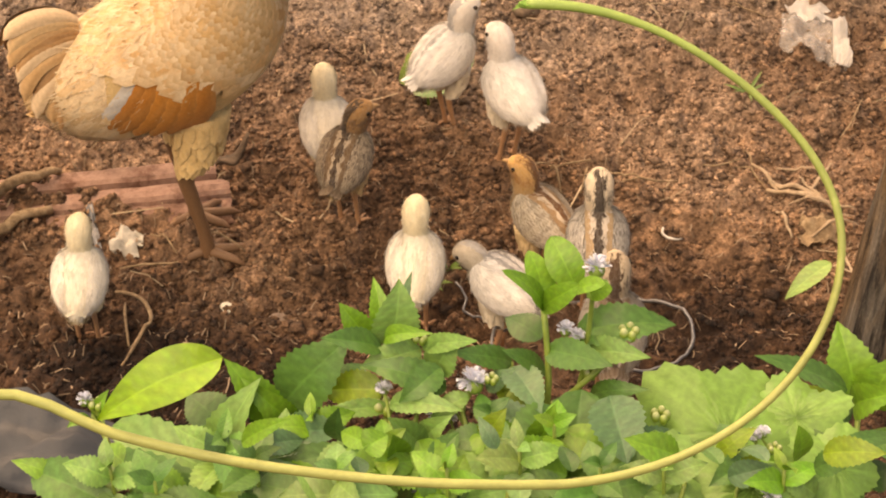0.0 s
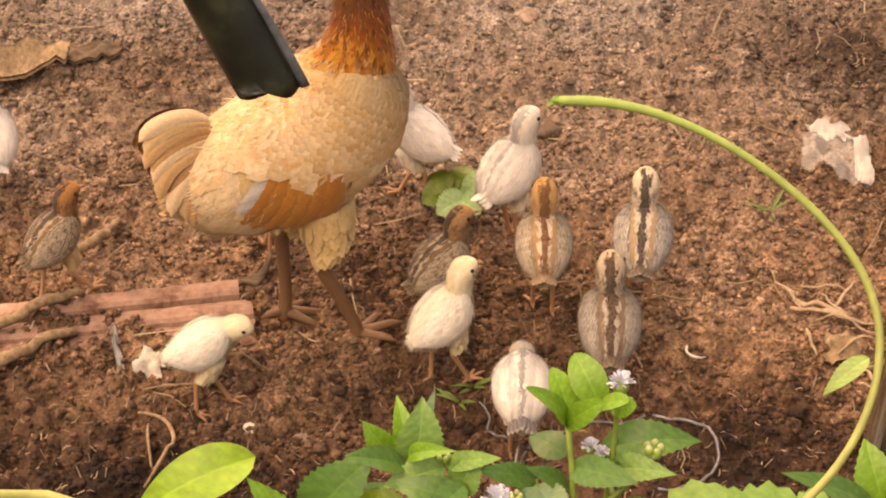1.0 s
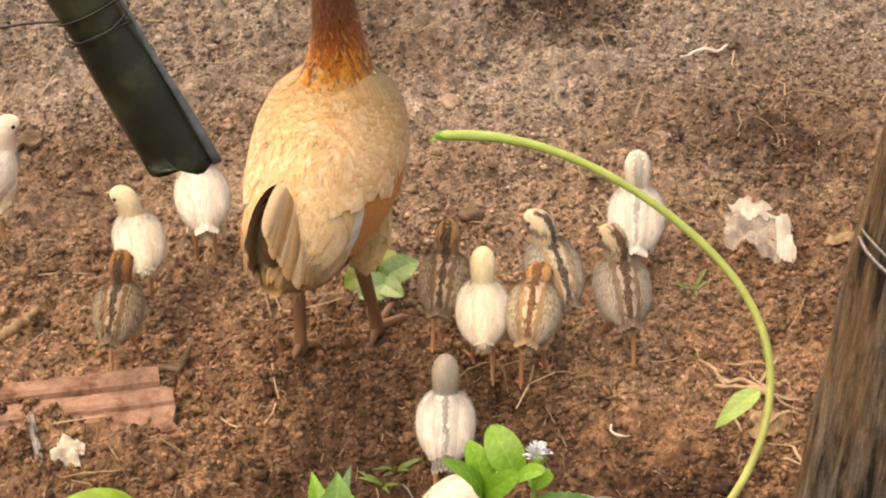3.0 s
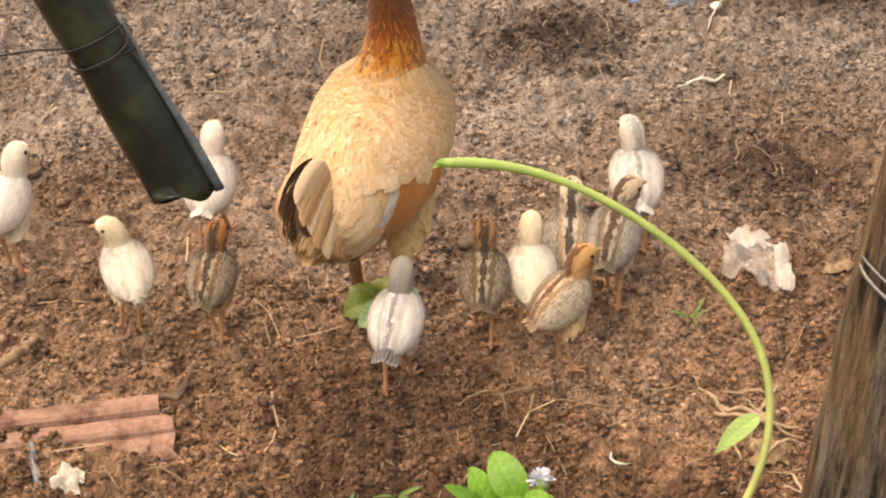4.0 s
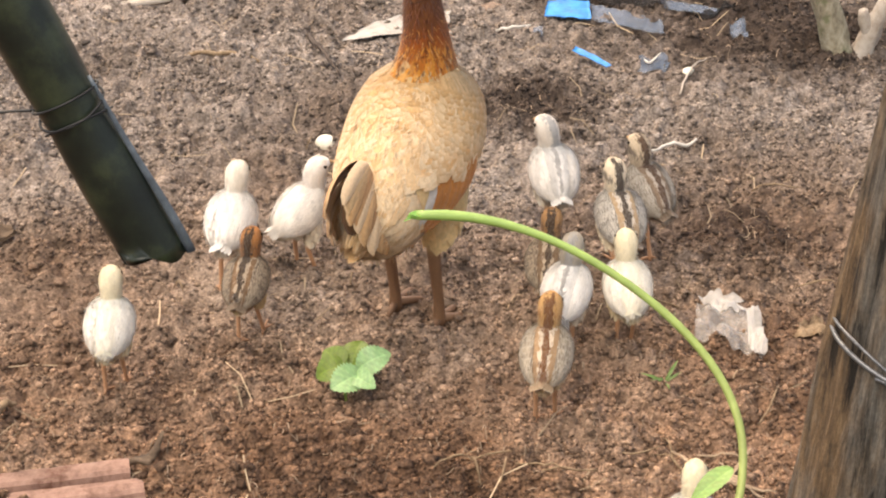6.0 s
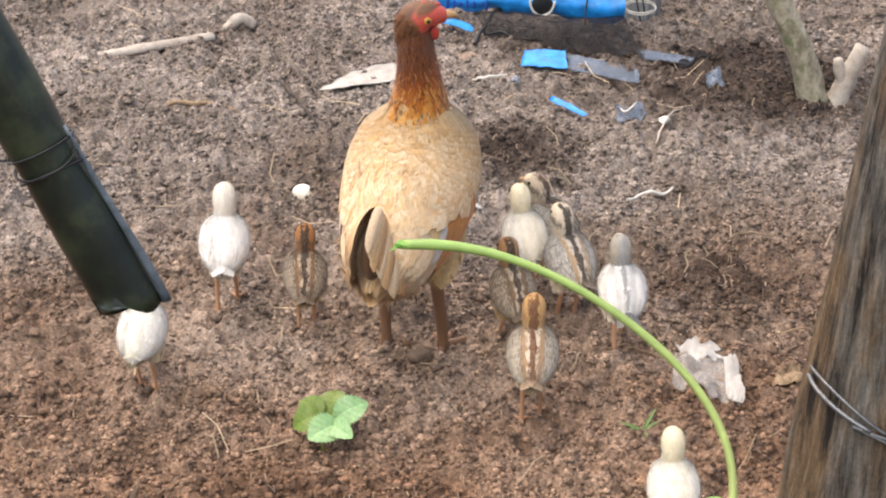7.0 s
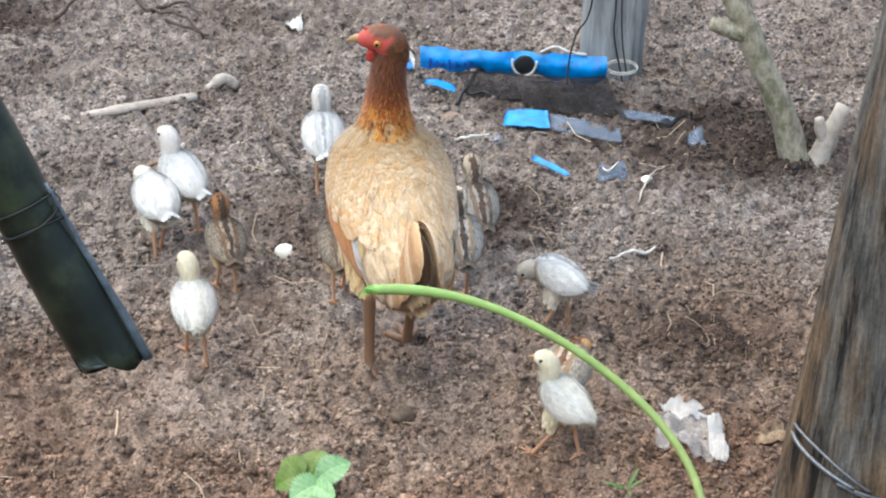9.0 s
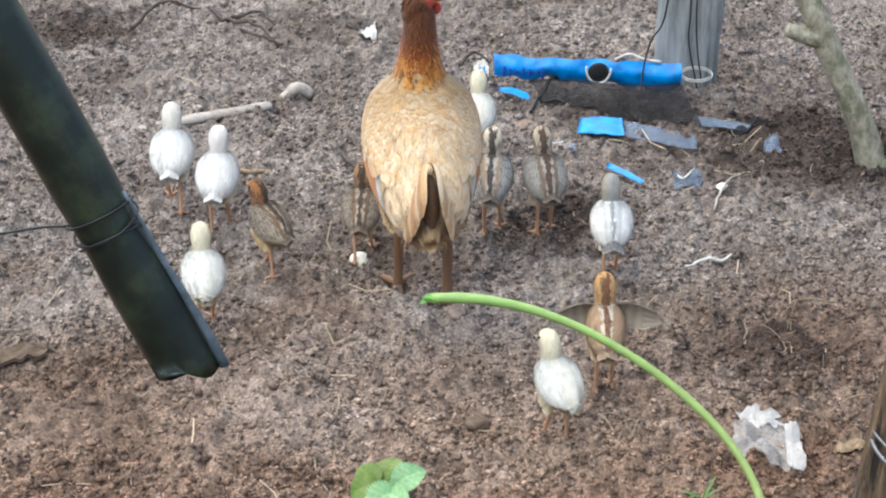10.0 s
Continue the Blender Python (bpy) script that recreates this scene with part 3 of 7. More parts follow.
def chick(name, label, size, c, seed):
    """A young chicken. c: colours of back, belly, head, stripe, wing and wing edge, tail, down; forward is +y."""
    rnd = random.Random(seed)
    s = size = size * 0.84
    e = thing(name, 0, 2, 0, label, "chick", "brood of chicks")
    body = Hull([(-0.047, 0.089, 0.004, 0.005), (-0.041, 0.091, 0.0130, 0.0130), (-0.028, 0.096, 0.0225, 0.0222), (-0.009, 0.104, 0.0288, 0.0282), (0.010, 0.115, 0.0290, 0.0280),
                 (0.024, 0.125, 0.0236, 0.0232), (0.033, 0.133, 0.0140, 0.0145), (0.038, 0.136, 0.003, 0.004)], s)
    stripe = c.get("stripe")

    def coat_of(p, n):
        # belly tone, partly painted shade, takes over as the surface faces down
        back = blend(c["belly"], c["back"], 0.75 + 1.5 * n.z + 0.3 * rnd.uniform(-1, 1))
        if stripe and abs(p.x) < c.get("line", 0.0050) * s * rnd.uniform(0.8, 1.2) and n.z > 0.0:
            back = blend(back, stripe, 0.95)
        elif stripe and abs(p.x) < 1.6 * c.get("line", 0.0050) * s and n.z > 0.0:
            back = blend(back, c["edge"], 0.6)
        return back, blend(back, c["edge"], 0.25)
    V, F = body.skin(18, 26)
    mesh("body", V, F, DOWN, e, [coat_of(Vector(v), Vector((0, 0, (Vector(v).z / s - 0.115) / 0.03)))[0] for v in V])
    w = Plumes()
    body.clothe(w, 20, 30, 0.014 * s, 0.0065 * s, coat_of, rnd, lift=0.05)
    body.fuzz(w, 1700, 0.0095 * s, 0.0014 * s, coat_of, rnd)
    # loose down round the thighs and under the tail
    for _ in range(420):
        p, n, way = body.at(rnd.uniform(0.02, 0.55), rnd.uniform(-2.9, -0.2))
        w.hair(p, way * 0.8 + n * rnd.uniform(0.2, 0.9) + Vector((0, 0, -0.2)), n, 0.009 * s * rnd.uniform(0.5, 1.2), 0.0016 * s, blend(c["belly"], (0.8, 0.72, 0.6), 0.4 * rnd.random()))
    w.done("body_down", DOWN, e, kind="stuff")
    # tail stub
    V, F = ball((0, -0.035 * s, 0.099 * s), 0.010 * s, (1.1, 1.2, 0.9))
    tail = mesh("tail", V, F, DOWN, e, [c["tail"]] * len(V))
    w = Plumes()
    for k in range(7):
        a = (k - 3) / 3
        w.feather((0.007 * a * s, -0.037 * s, (0.104 - 0.004 * abs(a)) * s), (0.35 * a, -1, -0.15 - 0.25 * abs(a)), (0.3 * a, 0.2, 1), c.get("tail_len", 0.024) * s, 0.010 * s, c["tail"], blend(c["tail"], c["edge"], 0.3), 0.04, 0.08)
    w.each("tail_feather", PLUME, tail)
    wings = []
    for side in (-1, 1):
        def tones(q, h, row):
            heart = blend(c["wing"], c["bar"], c.get("barred", 0.0) * (0.35 + 0.65 * (row % 2)) * rnd.uniform(0.7, 1.0))
            return heart, blend(heart, c["edge"], 0.75)
        wings.append(wing_part(e, side, body, (0.86, 0.0), 0.26, 0.74 if stripe else 0.78, 0.0058 * s, tones, rnd, 12, 10, 7, PLUME, 520))
    # head and neck turn together at the base of the neck
    base = Vector((0, 0.022, 0.1235)) * s
    neck = Hull([(-0.010, -0.014, 0.0215, 0.0225), (-0.001, 0.001, 0.0176, 0.0196), (0.005, 0.012, 0.0150, 0.0168), (0.0078, 0.021, 0.0143, 0.0158), (0.0110, 0.031, 0.0158, 0.0170),
                 (0.0185, 0.0395, 0.0162, 0.0162), (0.027, 0.0412, 0.0127, 0.0122), (0.0345, 0.0405, 0.0064, 0.0064)], s)

    def head_of(p, n):
        h = blend(c["neck"], c["head"], (p.z / s - 0.012 + 0.008 * rnd.uniform(-1, 1)) / 0.018)
        if p.y < 0.010 * s + 0.25 * p.z and stripe and abs(p.x) < 0.0060 * s * rnd.uniform(0.8, 1.25):
            h = blend(h, stripe, 0.95)
        elif stripe and c.get("cheek") and 0.033 < p.z / s < 0.042 and abs(p.x) > 0.007 * s:
            h = blend(h, c["cheek"], 0.75)
        return h, blend(h, c["edge"], 0.15)
    V, F = neck.skin(16, 26)
    head = mesh("head", V, F, DOWN, e, [head_of(Vector(v), Vector((0, 0, 1)))[0] for v in V])
    head.matrix_basis = Matrix.Translation(base)
    w = Plumes()
    neck.clothe(w, 20, 24, 0.010 * s, 0.0042 * s, head_of, rnd, span=(0.0, 0.86), lift=0.04)
    neck.fuzz(w, 1500, 0.0056 * s, 0.0011 * s, head_of, rnd, (0.0, 0.9))
    w.done("head_down", DOWN, head, kind="stuff")
    V, F = tube([Vector((0, y, z)) * s for y, z in ((0.029, 0.0405), (0.036, 0.0398), (0.0425, 0.0374), (0.0458, 0.0346))], [0.0044 * s, 0.0037 * s, 0.0022 * s, 0.0003 * s], 8)
    mesh("beak", V, F, BEAK, head)
    for side in (-1, 1):
        V, F = ball((side * 0.0150 * s, 0.0220 * s, 0.0435 * s), 0.0030 * s, (0.6, 1, 1))
        mesh("eye", V, F, EYE, head)
    legs = [leg_part(e, side, (0.0125 * s, 0.002), 0.085 * s, 0.0031 * s, (0.50, 0.27, 0.15), c["belly"], 0.024 * s, 1.45, (130, 0.012 * s, 0.006 * s)) for side in (-1, 1)]
    return e, head, legs, s, wings


WHITE, YELLOW = (0.88, 0.84, 0.79), (0.86, 0.76, 0.54)
DARK, PALE = (0.045, 0.027, 0.018), (0.66, 0.57, 0.43)
# white and yellow bellies: buff down, darkened to paint in shade underneath
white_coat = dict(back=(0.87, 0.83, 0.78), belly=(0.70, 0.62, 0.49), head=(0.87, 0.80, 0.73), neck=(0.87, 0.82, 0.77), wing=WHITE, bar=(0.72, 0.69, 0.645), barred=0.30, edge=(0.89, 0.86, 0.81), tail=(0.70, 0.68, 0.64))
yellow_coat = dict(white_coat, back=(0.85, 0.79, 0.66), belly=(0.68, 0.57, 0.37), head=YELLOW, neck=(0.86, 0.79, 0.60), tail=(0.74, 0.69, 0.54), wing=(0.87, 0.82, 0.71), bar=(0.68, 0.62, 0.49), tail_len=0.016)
brown_coat = dict(back=(0.17, 0.105, 0.06), belly=(0.52, 0.36, 0.19), head=(0.37, 0.20, 0.085), neck=(0.17, 0.095, 0.05), stripe=DARK, wing=(0.24, 0.18, 0.13), bar=(0.09, 0.065, 0.05), barred=1.0, edge=(0.60, 0.50, 0.38),
                  tail=(0.13, 0.09, 0.06), cheek=(0.14, 0.07, 0.035))
tan_coat = dict(brown_coat, back=(0.42, 0.26, 0.14), belly=(0.64, 0.48, 0.28), head=(0.57, 0.33, 0.13), neck=(0.52, 0.34, 0.17), stripe=(0.17, 0.065, 0.022), wing=(0.44, 0.37, 0.28), bar=(0.24, 0.19, 0.15), barred=0.9, edge=(0.74, 0.66, 0.54),
                cheek=(0.4, 0.18, 0.06), tail=(0.3, 0.2, 0.12))
striped_coat = dict(brown_coat, back=(0.46, 0.32, 0.19), belly=PALE, head=(0.78, 0.66, 0.50), neck=(0.62, 0.54, 0.43), stripe=(0.045, 0.030, 0.024), wing=(0.42, 0.39, 0.35), bar=(0.16, 0.145, 0.13), barred=0.9, edge=(0.76, 0.72, 0.66), cheek=(0.12, 0.095, 0.08))
grey_coat = dict(striped_coat, back=(0.22, 0.15, 0.10), belly=(0.50, 0.40, 0.30), head=(0.58, 0.47, 0.34), neck=(0.27, 0.215, 0.165), wing=(0.34, 0.31, 0.275), bar=(0.19, 0.165, 0.14), edge=(0.60, 0.55, 0.48), stripe=(0.075, 0.036, 0.02))
greyhead_coat = dict(white_coat, head=(0.42, 0.37, 0.30), neck=(0.33, 0.31, 0.28), back=(0.66, 0.645, 0.62), stripe=(0.34, 0.33, 0.32), tail=(0.10, 0.095, 0.095), tail_len=0.032, line=0.003)
marked_coat = dict(white_coat, back=(0.70, 0.685, 0.66), neck=(0.72, 0.70, 0.65), stripe=(0.42, 0.41, 0.40), line=0.003)

brood = {
    "a": chick("chick", "small cream-yellow downy chick with a pale beak", 0.90, yellow_coat, 11),
    "b": chick("chick", "white chick with a butter-yellow head", 0.95, dict(yellow_coat, back=(0.85, 0.80, 0.69), wing=(0.88, 0.84, 0.76)), 12),
    "c": chick("chick", "dark brown chick with barred wings and brown head", 0.93, brown_coat, 13),
    "d": chick("chick", "cream-white chick with a pale yellow head", 0.95, yellow_coat, 14),
    "e": chick("chick", "large white chick with a grey mark on its back", 1.06, dict(marked_coat, head=(0.82, 0.75, 0.67)), 15),
    "f": chick("chick", "large plain white chick", 1.04, white_coat, 16),
    "g": chick("chick", "tan chick with orange head and barred wings", 0.97, tan_coat, 17),
    "h": chick("chick", "white chick with a grey head and dark tail", 0.97, greyhead_coat, 18),
    "i": chick("chick", "pale chick with a dark stripe from crown to back", 1.02, striped_coat, 19),
    "j": chick("chick", "grey-brown chick with a dark stripe down its back", 1.02, grey_coat, 20),
    "k": chick("chick", "large white chick with a cream head", 1.06, dict(white_coat, head=(0.83, 0.76, 0.65)), 21),
    "l": chick("chick", "brown chick with russet head and striped back", 0.90, dict(brown_coat, head=(0.38, 0.16, 0.05), back=(0.2, 0.11, 0.055)), 22),
}


def hen():
    rnd = random.Random(5)
    e = thing("hen", 0, 2, 0, "buff hen with russet neck and red face, standing on soil", "hen")
    buff, gold = (0.83, 0.63, 0.41), (0.66, 0.41, 0.18)
    body = Hull([(-0.124, 0.182, 0.014, 0.020), (-0.109, 0.185, 0.039, 0.041), (-0.080, 0.194, 0.0515, 0.055), (-0.042, 0.206, 0.0580, 0.064), (-0.004, 0.221, 0.0640, 0.0700), (0.026, 0.243, 0.0625, 0.0680),
                 (0.046, 0.268, 0.0520, 0.0570), (0.057, 0.288, 0.0360, 0.0400), (0.063, 0.300, 0.013, 0.013)])

    def coat_of(p, n):
        h = blend((0.75, 0.53, 0.31), buff, 0.5 + n.z)
        h = blend(h, (0.70, 0.55, 0.35), (p.y - 0.03) / 0.06 * (0.5 - n.z))
        h = blend(h, (0.74, 0.49, 0.21), 0.7 * max(0.0, 1 - abs(p.y - 0.035) / 0.05) * max(0.0, n.z))
        h = blend(h, gold, 0.35 * max(0.0, (0.19 - p.z) / 0.06))
        h = blend(h, (0.64, 0.33, 0.10), 0.8 * rnd.random() * (p.z - 0.262) / 0.04)
        h = blend(h, (0.85, 0.69, 0.48) if rnd.random() < 0.6 else (0.70, 0.42, 0.18), rnd.random() * 0.5)
        return h, blend(h, (0.50, 0.26, 0.09), 0.30 + 0.5 * rnd.random() if p.y > -0.03 and n.z > -0.4 else 0.35 * rnd.random())
    V, F = body.skin(28, 34)
    mesh("body", V, F, FEATHER, e, [(0.72, 0.52, 0.31)] * len(V))
    w = Plumes()
    body.clothe(w, 34, 46, 0.034, 0.019, coat_of, rnd, span=(0.03, 0.97), lift=0.03, jitter=0.75)
    body.fuzz(w, 1500, 0.011, 0.0015, coat_of, rnd, (0.0, 0.95))
    w.done("body_plumage", FEATHER, e, "scalloped buff feathers", kind="stuff")
    # fluff under the tail and round the thighs
    w = Plumes()
    for _ in range(520):
        u, a = rnd.uniform(0.02, 0.55), rnd.uniform(-2.95, -0.15)
        tone = blend((0.68, 0.46, 0.25), (0.81, 0.62, 0.41), rnd.random())
        w.lay(body.surf, u, a, 0.12, 0.22, tone, blend(tone, (0.84, 0.68, 0.46), 0.5), 0.004 * rnd.random())
    body.fuzz(w, 900, 0.016, 0.0018, lambda p, n: ((0.70, 0.52, 0.31), None), rnd, (0.0, 0.5))
    w.done("belly_fluff", DOWN, e, kind="stuff")

    # tail: two sheaves of curved feathers, leaning together like a tent and bending down
    V, F = ball((0, -0.112, 0.222), 1, (0.012, 0.032, 0.034), 14, 10)
    tail = mesh("tail", V, F, FEATHER, e, [(0.16, 0.09, 0.05)] * len(V), label="brown and buff drooping tail")
    kinds = ((0.58, 0.34, 0.16), (0.72, 0.52, 0.33), (0.44, 0.23, 0.10), (0.64, 0.42, 0.22), (0.50, 0.27, 0.12))
    for side in (-1, 1):
        for k in range(15):
            f = k / 14
            length, width, m = 0.074 - 0.018 * f + 0.016 * rnd.random(), 0.0150, 11
            start, turn = radians(36 - 54 * f + rnd.uniform(-4, 4)), radians(106 - 8 * f + rnd.uniform(-10, 10))
            at = Vector((side * (0.004 + 0.016 * f), -0.090, 0.260 - 0.046 * f))
            tone = kinds[(k * 2 + (side > 0)) % 5]
            V, C = [], []
            for i in range(m):
                q = i / (m - 1)
                ang = start - turn * q ** 1.15
                way = Vector((side * (0.26 + 0.16 * f) * (1 - 1.3 * q), -math.cos(ang), math.sin(ang))).normalized()
                across = Vector((-side * 0.65, math.sin(ang), math.cos(ang)))
                across = (across - way * across.dot(way)).normalized()
                n = Vector((side, -0.4, 0.5)) - way * way.dot(Vector((side, -0.4, 0.5)))
                n = (n - across * across.dot(n)).normalized()
                wd = width * min(1.0, 0.45 + 2.2 * q) * math.sqrt(max(0.03, 1 - max(0.0, q - 0.72) ** 2 / 0.0784))
                for j in range(5):
                    h = (j - 2) / 2
                    V.append(at + across * (0.5 * h * wd) - n * (0.0025 * h * h))
                    shade = blend(tone, (0.76, 0.60, 0.41), 0.45 if j == 4 else 0.15 * rnd.random())
                    C.append(blend(shade, (0.20, 0.10, 0.05), 0.22 if j == 1 and q < 0.9 else 0.0))
                at = at + way * (length / (m - 1))
            mesh("tail_feather", V, [(i * 5 + j, i * 5 + j + 1, i * 5 + j + 6, i * 5 + j + 5) for i in range(m - 1) for j in range(4)], FEATHER, tail, C)
    # soft coverts that close over the root of the tail
    w = Plumes()
    for _ in range(260):
        u, a = rnd.uniform(0.06, 0.30), rnd.uniform(-0.4, math.pi + 0.4)
        tone = blend((0.60, 0.37, 0.18), (0.82, 0.63, 0.41), rnd.random() + 1.5 * (u - 0.15))
        w.lay(body.surf, u, a, 0.20, 0.20, tone, blend(tone, (0.60, 0.37, 0.16), 0.4), 0.004 * rnd.random())
    w.done("covert_plumage", FEATHER, tail, kind="stuff")

    # wings: buff above, with russet quills that hang steeply over the flank
    for side in (-1, 1):
        def flank(u, a, off=0.006, side=side):
            b = max(-1.1, min(1.05, a))
            p, n = body.surf(u, b if side > 0 else math.pi - b)
            full = max(0.0, 1 - abs((b + 0.10) / (0.88 if b > -0.1 else 1.05)) ** 3) * max(0.0, min(1.0, (0.90 - u) / 0.15)) * max(0.06, min(1.0, (u - 0.20) / 0.18))
            return p + n * (off * full), n
        rows, cols = 16, 14
        V = [flank(0.26 + 0.62 * i / rows + 0.10 * (j / cols - 0.5), -0.72 + 1.55 * j / cols)[0] for i in range(rows + 1) for j in range(cols + 1)]
        N = [flank(0.26 + 0.62 * i / rows, -0.72 + 1.55 * j / cols)[1] for i in range(rows + 1) for j in range(cols + 1)]
        F = [(i * (cols + 1) + j, i * (cols + 1) + j + 1, (i + 1) * (cols + 1) + j + 1, (i + 1) * (cols + 1) + j) for i in range(rows) for j in range(cols)]
        wing = mesh("wing", V, F, FEATHER, e, [(0.64, 0.44, 0.22)] * len(V), label="folded buff wing with russet quills", normals=N)
        for k in range(7):
            a0, a1 = (0.60 - 0.034 * k, 0.62 - 0.02 * k), (0.42 - 0.040 * k, -0.88 + 0.09 * k)
            grey = k > 5
            tone = (0.46, 0.43, 0.40) if grey else blend((0.62, 0.235, 0.045), (0.46, 0.165, 0.035), rnd.random())
            V, C, N, m = [], [], [], 9
            for i in range(m):
                q = i / (m - 1)
                wd = 0.040 * (0.5 + 0.5 * min(1.0, 3 * q)) * math.sqrt(max(0.06, 1 - max(0.0, q - 0.75) ** 2 / 0.0676))
                for j in range(5):
                    h = (j - 2) / 2
                    p, n = flank(a0[0] + (a1[0] - a0[0]) * q - h * wd * 0.9, a0[1] + (a1[1] - a0[1]) * q - 0.25 * h * wd, 0.0072 + 0.0012 * (6 - k) / 6 + 0.0045 * q)
                    V.append(p - n * (0.0010 * h * h))
                    N.append((n + Vector((0, -0.35 * h, 0))).normalized())
                    shade = blend(tone, (0.78, 0.50, 0.22), 0.25 if j in (0, 4) and not grey else 0.12 * rnd.random())
                    C.append(blend(shade, (0.74, 0.71, 0.66), 0.55 * (i % 2)) if grey else shade)
            mesh("quill", V, [(i * 5 + j, i * 5 + j + 1, i * 5 + j + 6, i * 5 + j + 5) for i in range(m - 1) for j in range(4)], FEATHER, wing, C, True, "", N)
        w = Plumes()
        for i in range(22):
            u = 0.36 + 0.52 * i / 21
            for j in range(17):
                a = -0.62 + 1.42 * (j + 0.5 * (i % 2) + rnd.uniform(-0.3, 0.3)) / 17
                over = a - 0.85 + 3.2 * (u - 0.36) + rnd.uniform(-0.3, 0.3)
                if over < 0:
                    continue
                p, n = flank(u, a)
                heart, rim = coat_of(p, n)
                if over < 0.35 and rnd.random() < 0.6:
                    heart = blend(heart, (0.62, 0.29, 0.08), 0.75 * rnd.random())
                w.lay(lambda uu, aa: flank(uu, aa, 0.0090), u, a, 0.13, 0.30, heart, rim, 0.0012, side < 0)
        w.done("wing_plumage", FEATHER, wing, kind="stuff")
    neck = Hull([(0.020, 0.235, 0.046, 0.056), (0.038, 0.270, 0.0410, 0.0500), (0.048, 0.293, 0.0325, 0.0395), (0.053, 0.312, 0.0262, 0.0318), (0.056, 0.334, 0.0218, 0.0262), (0.056, 0.357, 0.0192, 0.0228), (0.058, 0.378, 0.0176, 0.0203), (0.062, 0.394, 0.015, 0.016)])

    def hackle(p, n):
        edge = (p.z - 0.298 + 0.070 * rnd.uniform(-0.5, 0.5) + 0.25 * (p.y - 0.05)) / 0.014
        h = blend((0.74, 0.52, 0.27), (0.58, 0.19, 0.033), edge)
        h = blend(h, (0.37, 0.09, 0.018), (p.z - 0.322) / 0.03)
        h = blend(h, (0.16, 0.055, 0.025), (p.z - 0.354) / 0.03)
        f = rnd.random()
        h = blend(h, (0.80, 0.36, 0.07), 0.7 if f > 0.66 and 0.295 < p.z < 0.352 else 0.0)
        return blend(h, (0.11, 0.032, 0.014), 0.8 if f < 0.34 and p.z > 0.308 else 0.0), blend(h, (0.72, 0.30, 0.06), 0.4 * min(1.0, max(0.0, (p.z - 0.300) / 0.03)) * (1.0 if p.z < 0.355 else 0.4))
    V, F = neck.skin(18, 24)
    nk = mesh("neck", V, F, FEATHER, e, [blend((0.66, 0.46, 0.24), (0.30, 0.10, 0.025), (Vector(v).z - 0.305) / 0.03) for v in V])
    w = Plumes()
    neck.clothe(w, 40, 54, 0.034, 0.0056, hackle, rnd, span=(0.12, 0.99), lift=0.03)
    neck.fuzz(w, 900, 0.011, 0.0012, hackle, rnd, (0.15, 0.99))
    w.done("hackle", FEATHER, nk, "russet pointed hackle feathers", kind="stuff")
    # head turns on top of the neck
    top = Vector((0, 0.058, 0.384))
    skull = Hull([(-0.006, -0.014, 0.0125, 0.0130), (-0.005, 0.000, 0.0155, 0.0165), (0.000, 0.014, 0.0180, 0.0185), (0.014, 0.020, 0.0160, 0.0155), (0.027, 0.016, 0.0115, 0.0110), (0.034, 0.012, 0.006, 0.006)])

    def crown(p, n):
        red = (0.58, 0.09, 0.065)
        brown = blend((0.10, 0.045, 0.025), (0.2, 0.08, 0.03), rnd.random())
        f = 1.0 if p.y + 0.25 * (p.z - 0.01) > 0.004 and p.z < 0.029 else 0.0
        return blend(brown, red, f), blend(brown, red, f)
    V, F = skull.skin(18, 22)
    hd = mesh("head", V, F, SKIN, e, [crown(Vector(v), None)[0] for v in V], label="red bare-faced head")
    hd.matrix_basis = Matrix.Translation(top)
    w = Plumes()
    for _ in range(130):
        p, n, way = skull.at(rnd.uniform(0.0, 0.42), rnd.uniform(-0.6, 3.8))
        h, r = blend((0.09, 0.04, 0.022), (0.2, 0.075, 0.028), rnd.random()), (0.14, 0.055, 0.025)
        w.feather(p, way, n, 0.010, 0.006, h, r, 0.03, 0.06)
    w.done("crown_plumage", FEATHER, hd, kind="stuff")
    pieces = [ball((0, 0.026 - 0.007 * k, 0.0290 + 0.0020 * k), 0.0038, (0.5, 1.1, 0.8), 8, 6) for k in range(3)]
    V, F = joined(*pieces)
    mesh("comb", V, F, RED, hd, label="low red comb")
    V, F = joined(ball((0.007, 0.020, -0.001), 0.0056, (0.5, 1, 1.5)), ball((-0.007, 0.020, -0.001), 0.0056, (0.5, 1, 1.5)))
    mesh("wattle", V, F, RED, hd)
    V, F = tube([(0, 0.028, 0.0155), (0, 0.038, 0.0155), (0, 0.044, 0.0130), (0, 0.049, 0.0090)], [0.0062, 0.0052, 0.0032, 0.0004], 10)
    mesh("beak", V, F, BEAK, hd, label="horn-coloured beak")
    for side in (-1, 1):
        V, F = ball((side * 0.0165, 0.013, 0.0215), 0.0042, (0.45, 1, 1))
        eye = mesh("eye", V, F, IRIS, hd)
        V, F = ball((side * 0.0180, 0.0135, 0.0215), 0.0021, (0.45, 1, 1))
        mesh("pupil", V, F, EYE, hd)
    legs = [leg_part(e, side, (0.030, 0.0), 0.160, 0.0066, (0.22, 0.115, 0.06), (0.64, 0.44, 0.21), 0.046, 1.15, (380, 0.022, 0.011), FEATHER) for side in (-1, 1)]
    e.scale = (1.07, 1.07, 1.07)
    return e, hd, legs, 2.3, []


mother = hen()


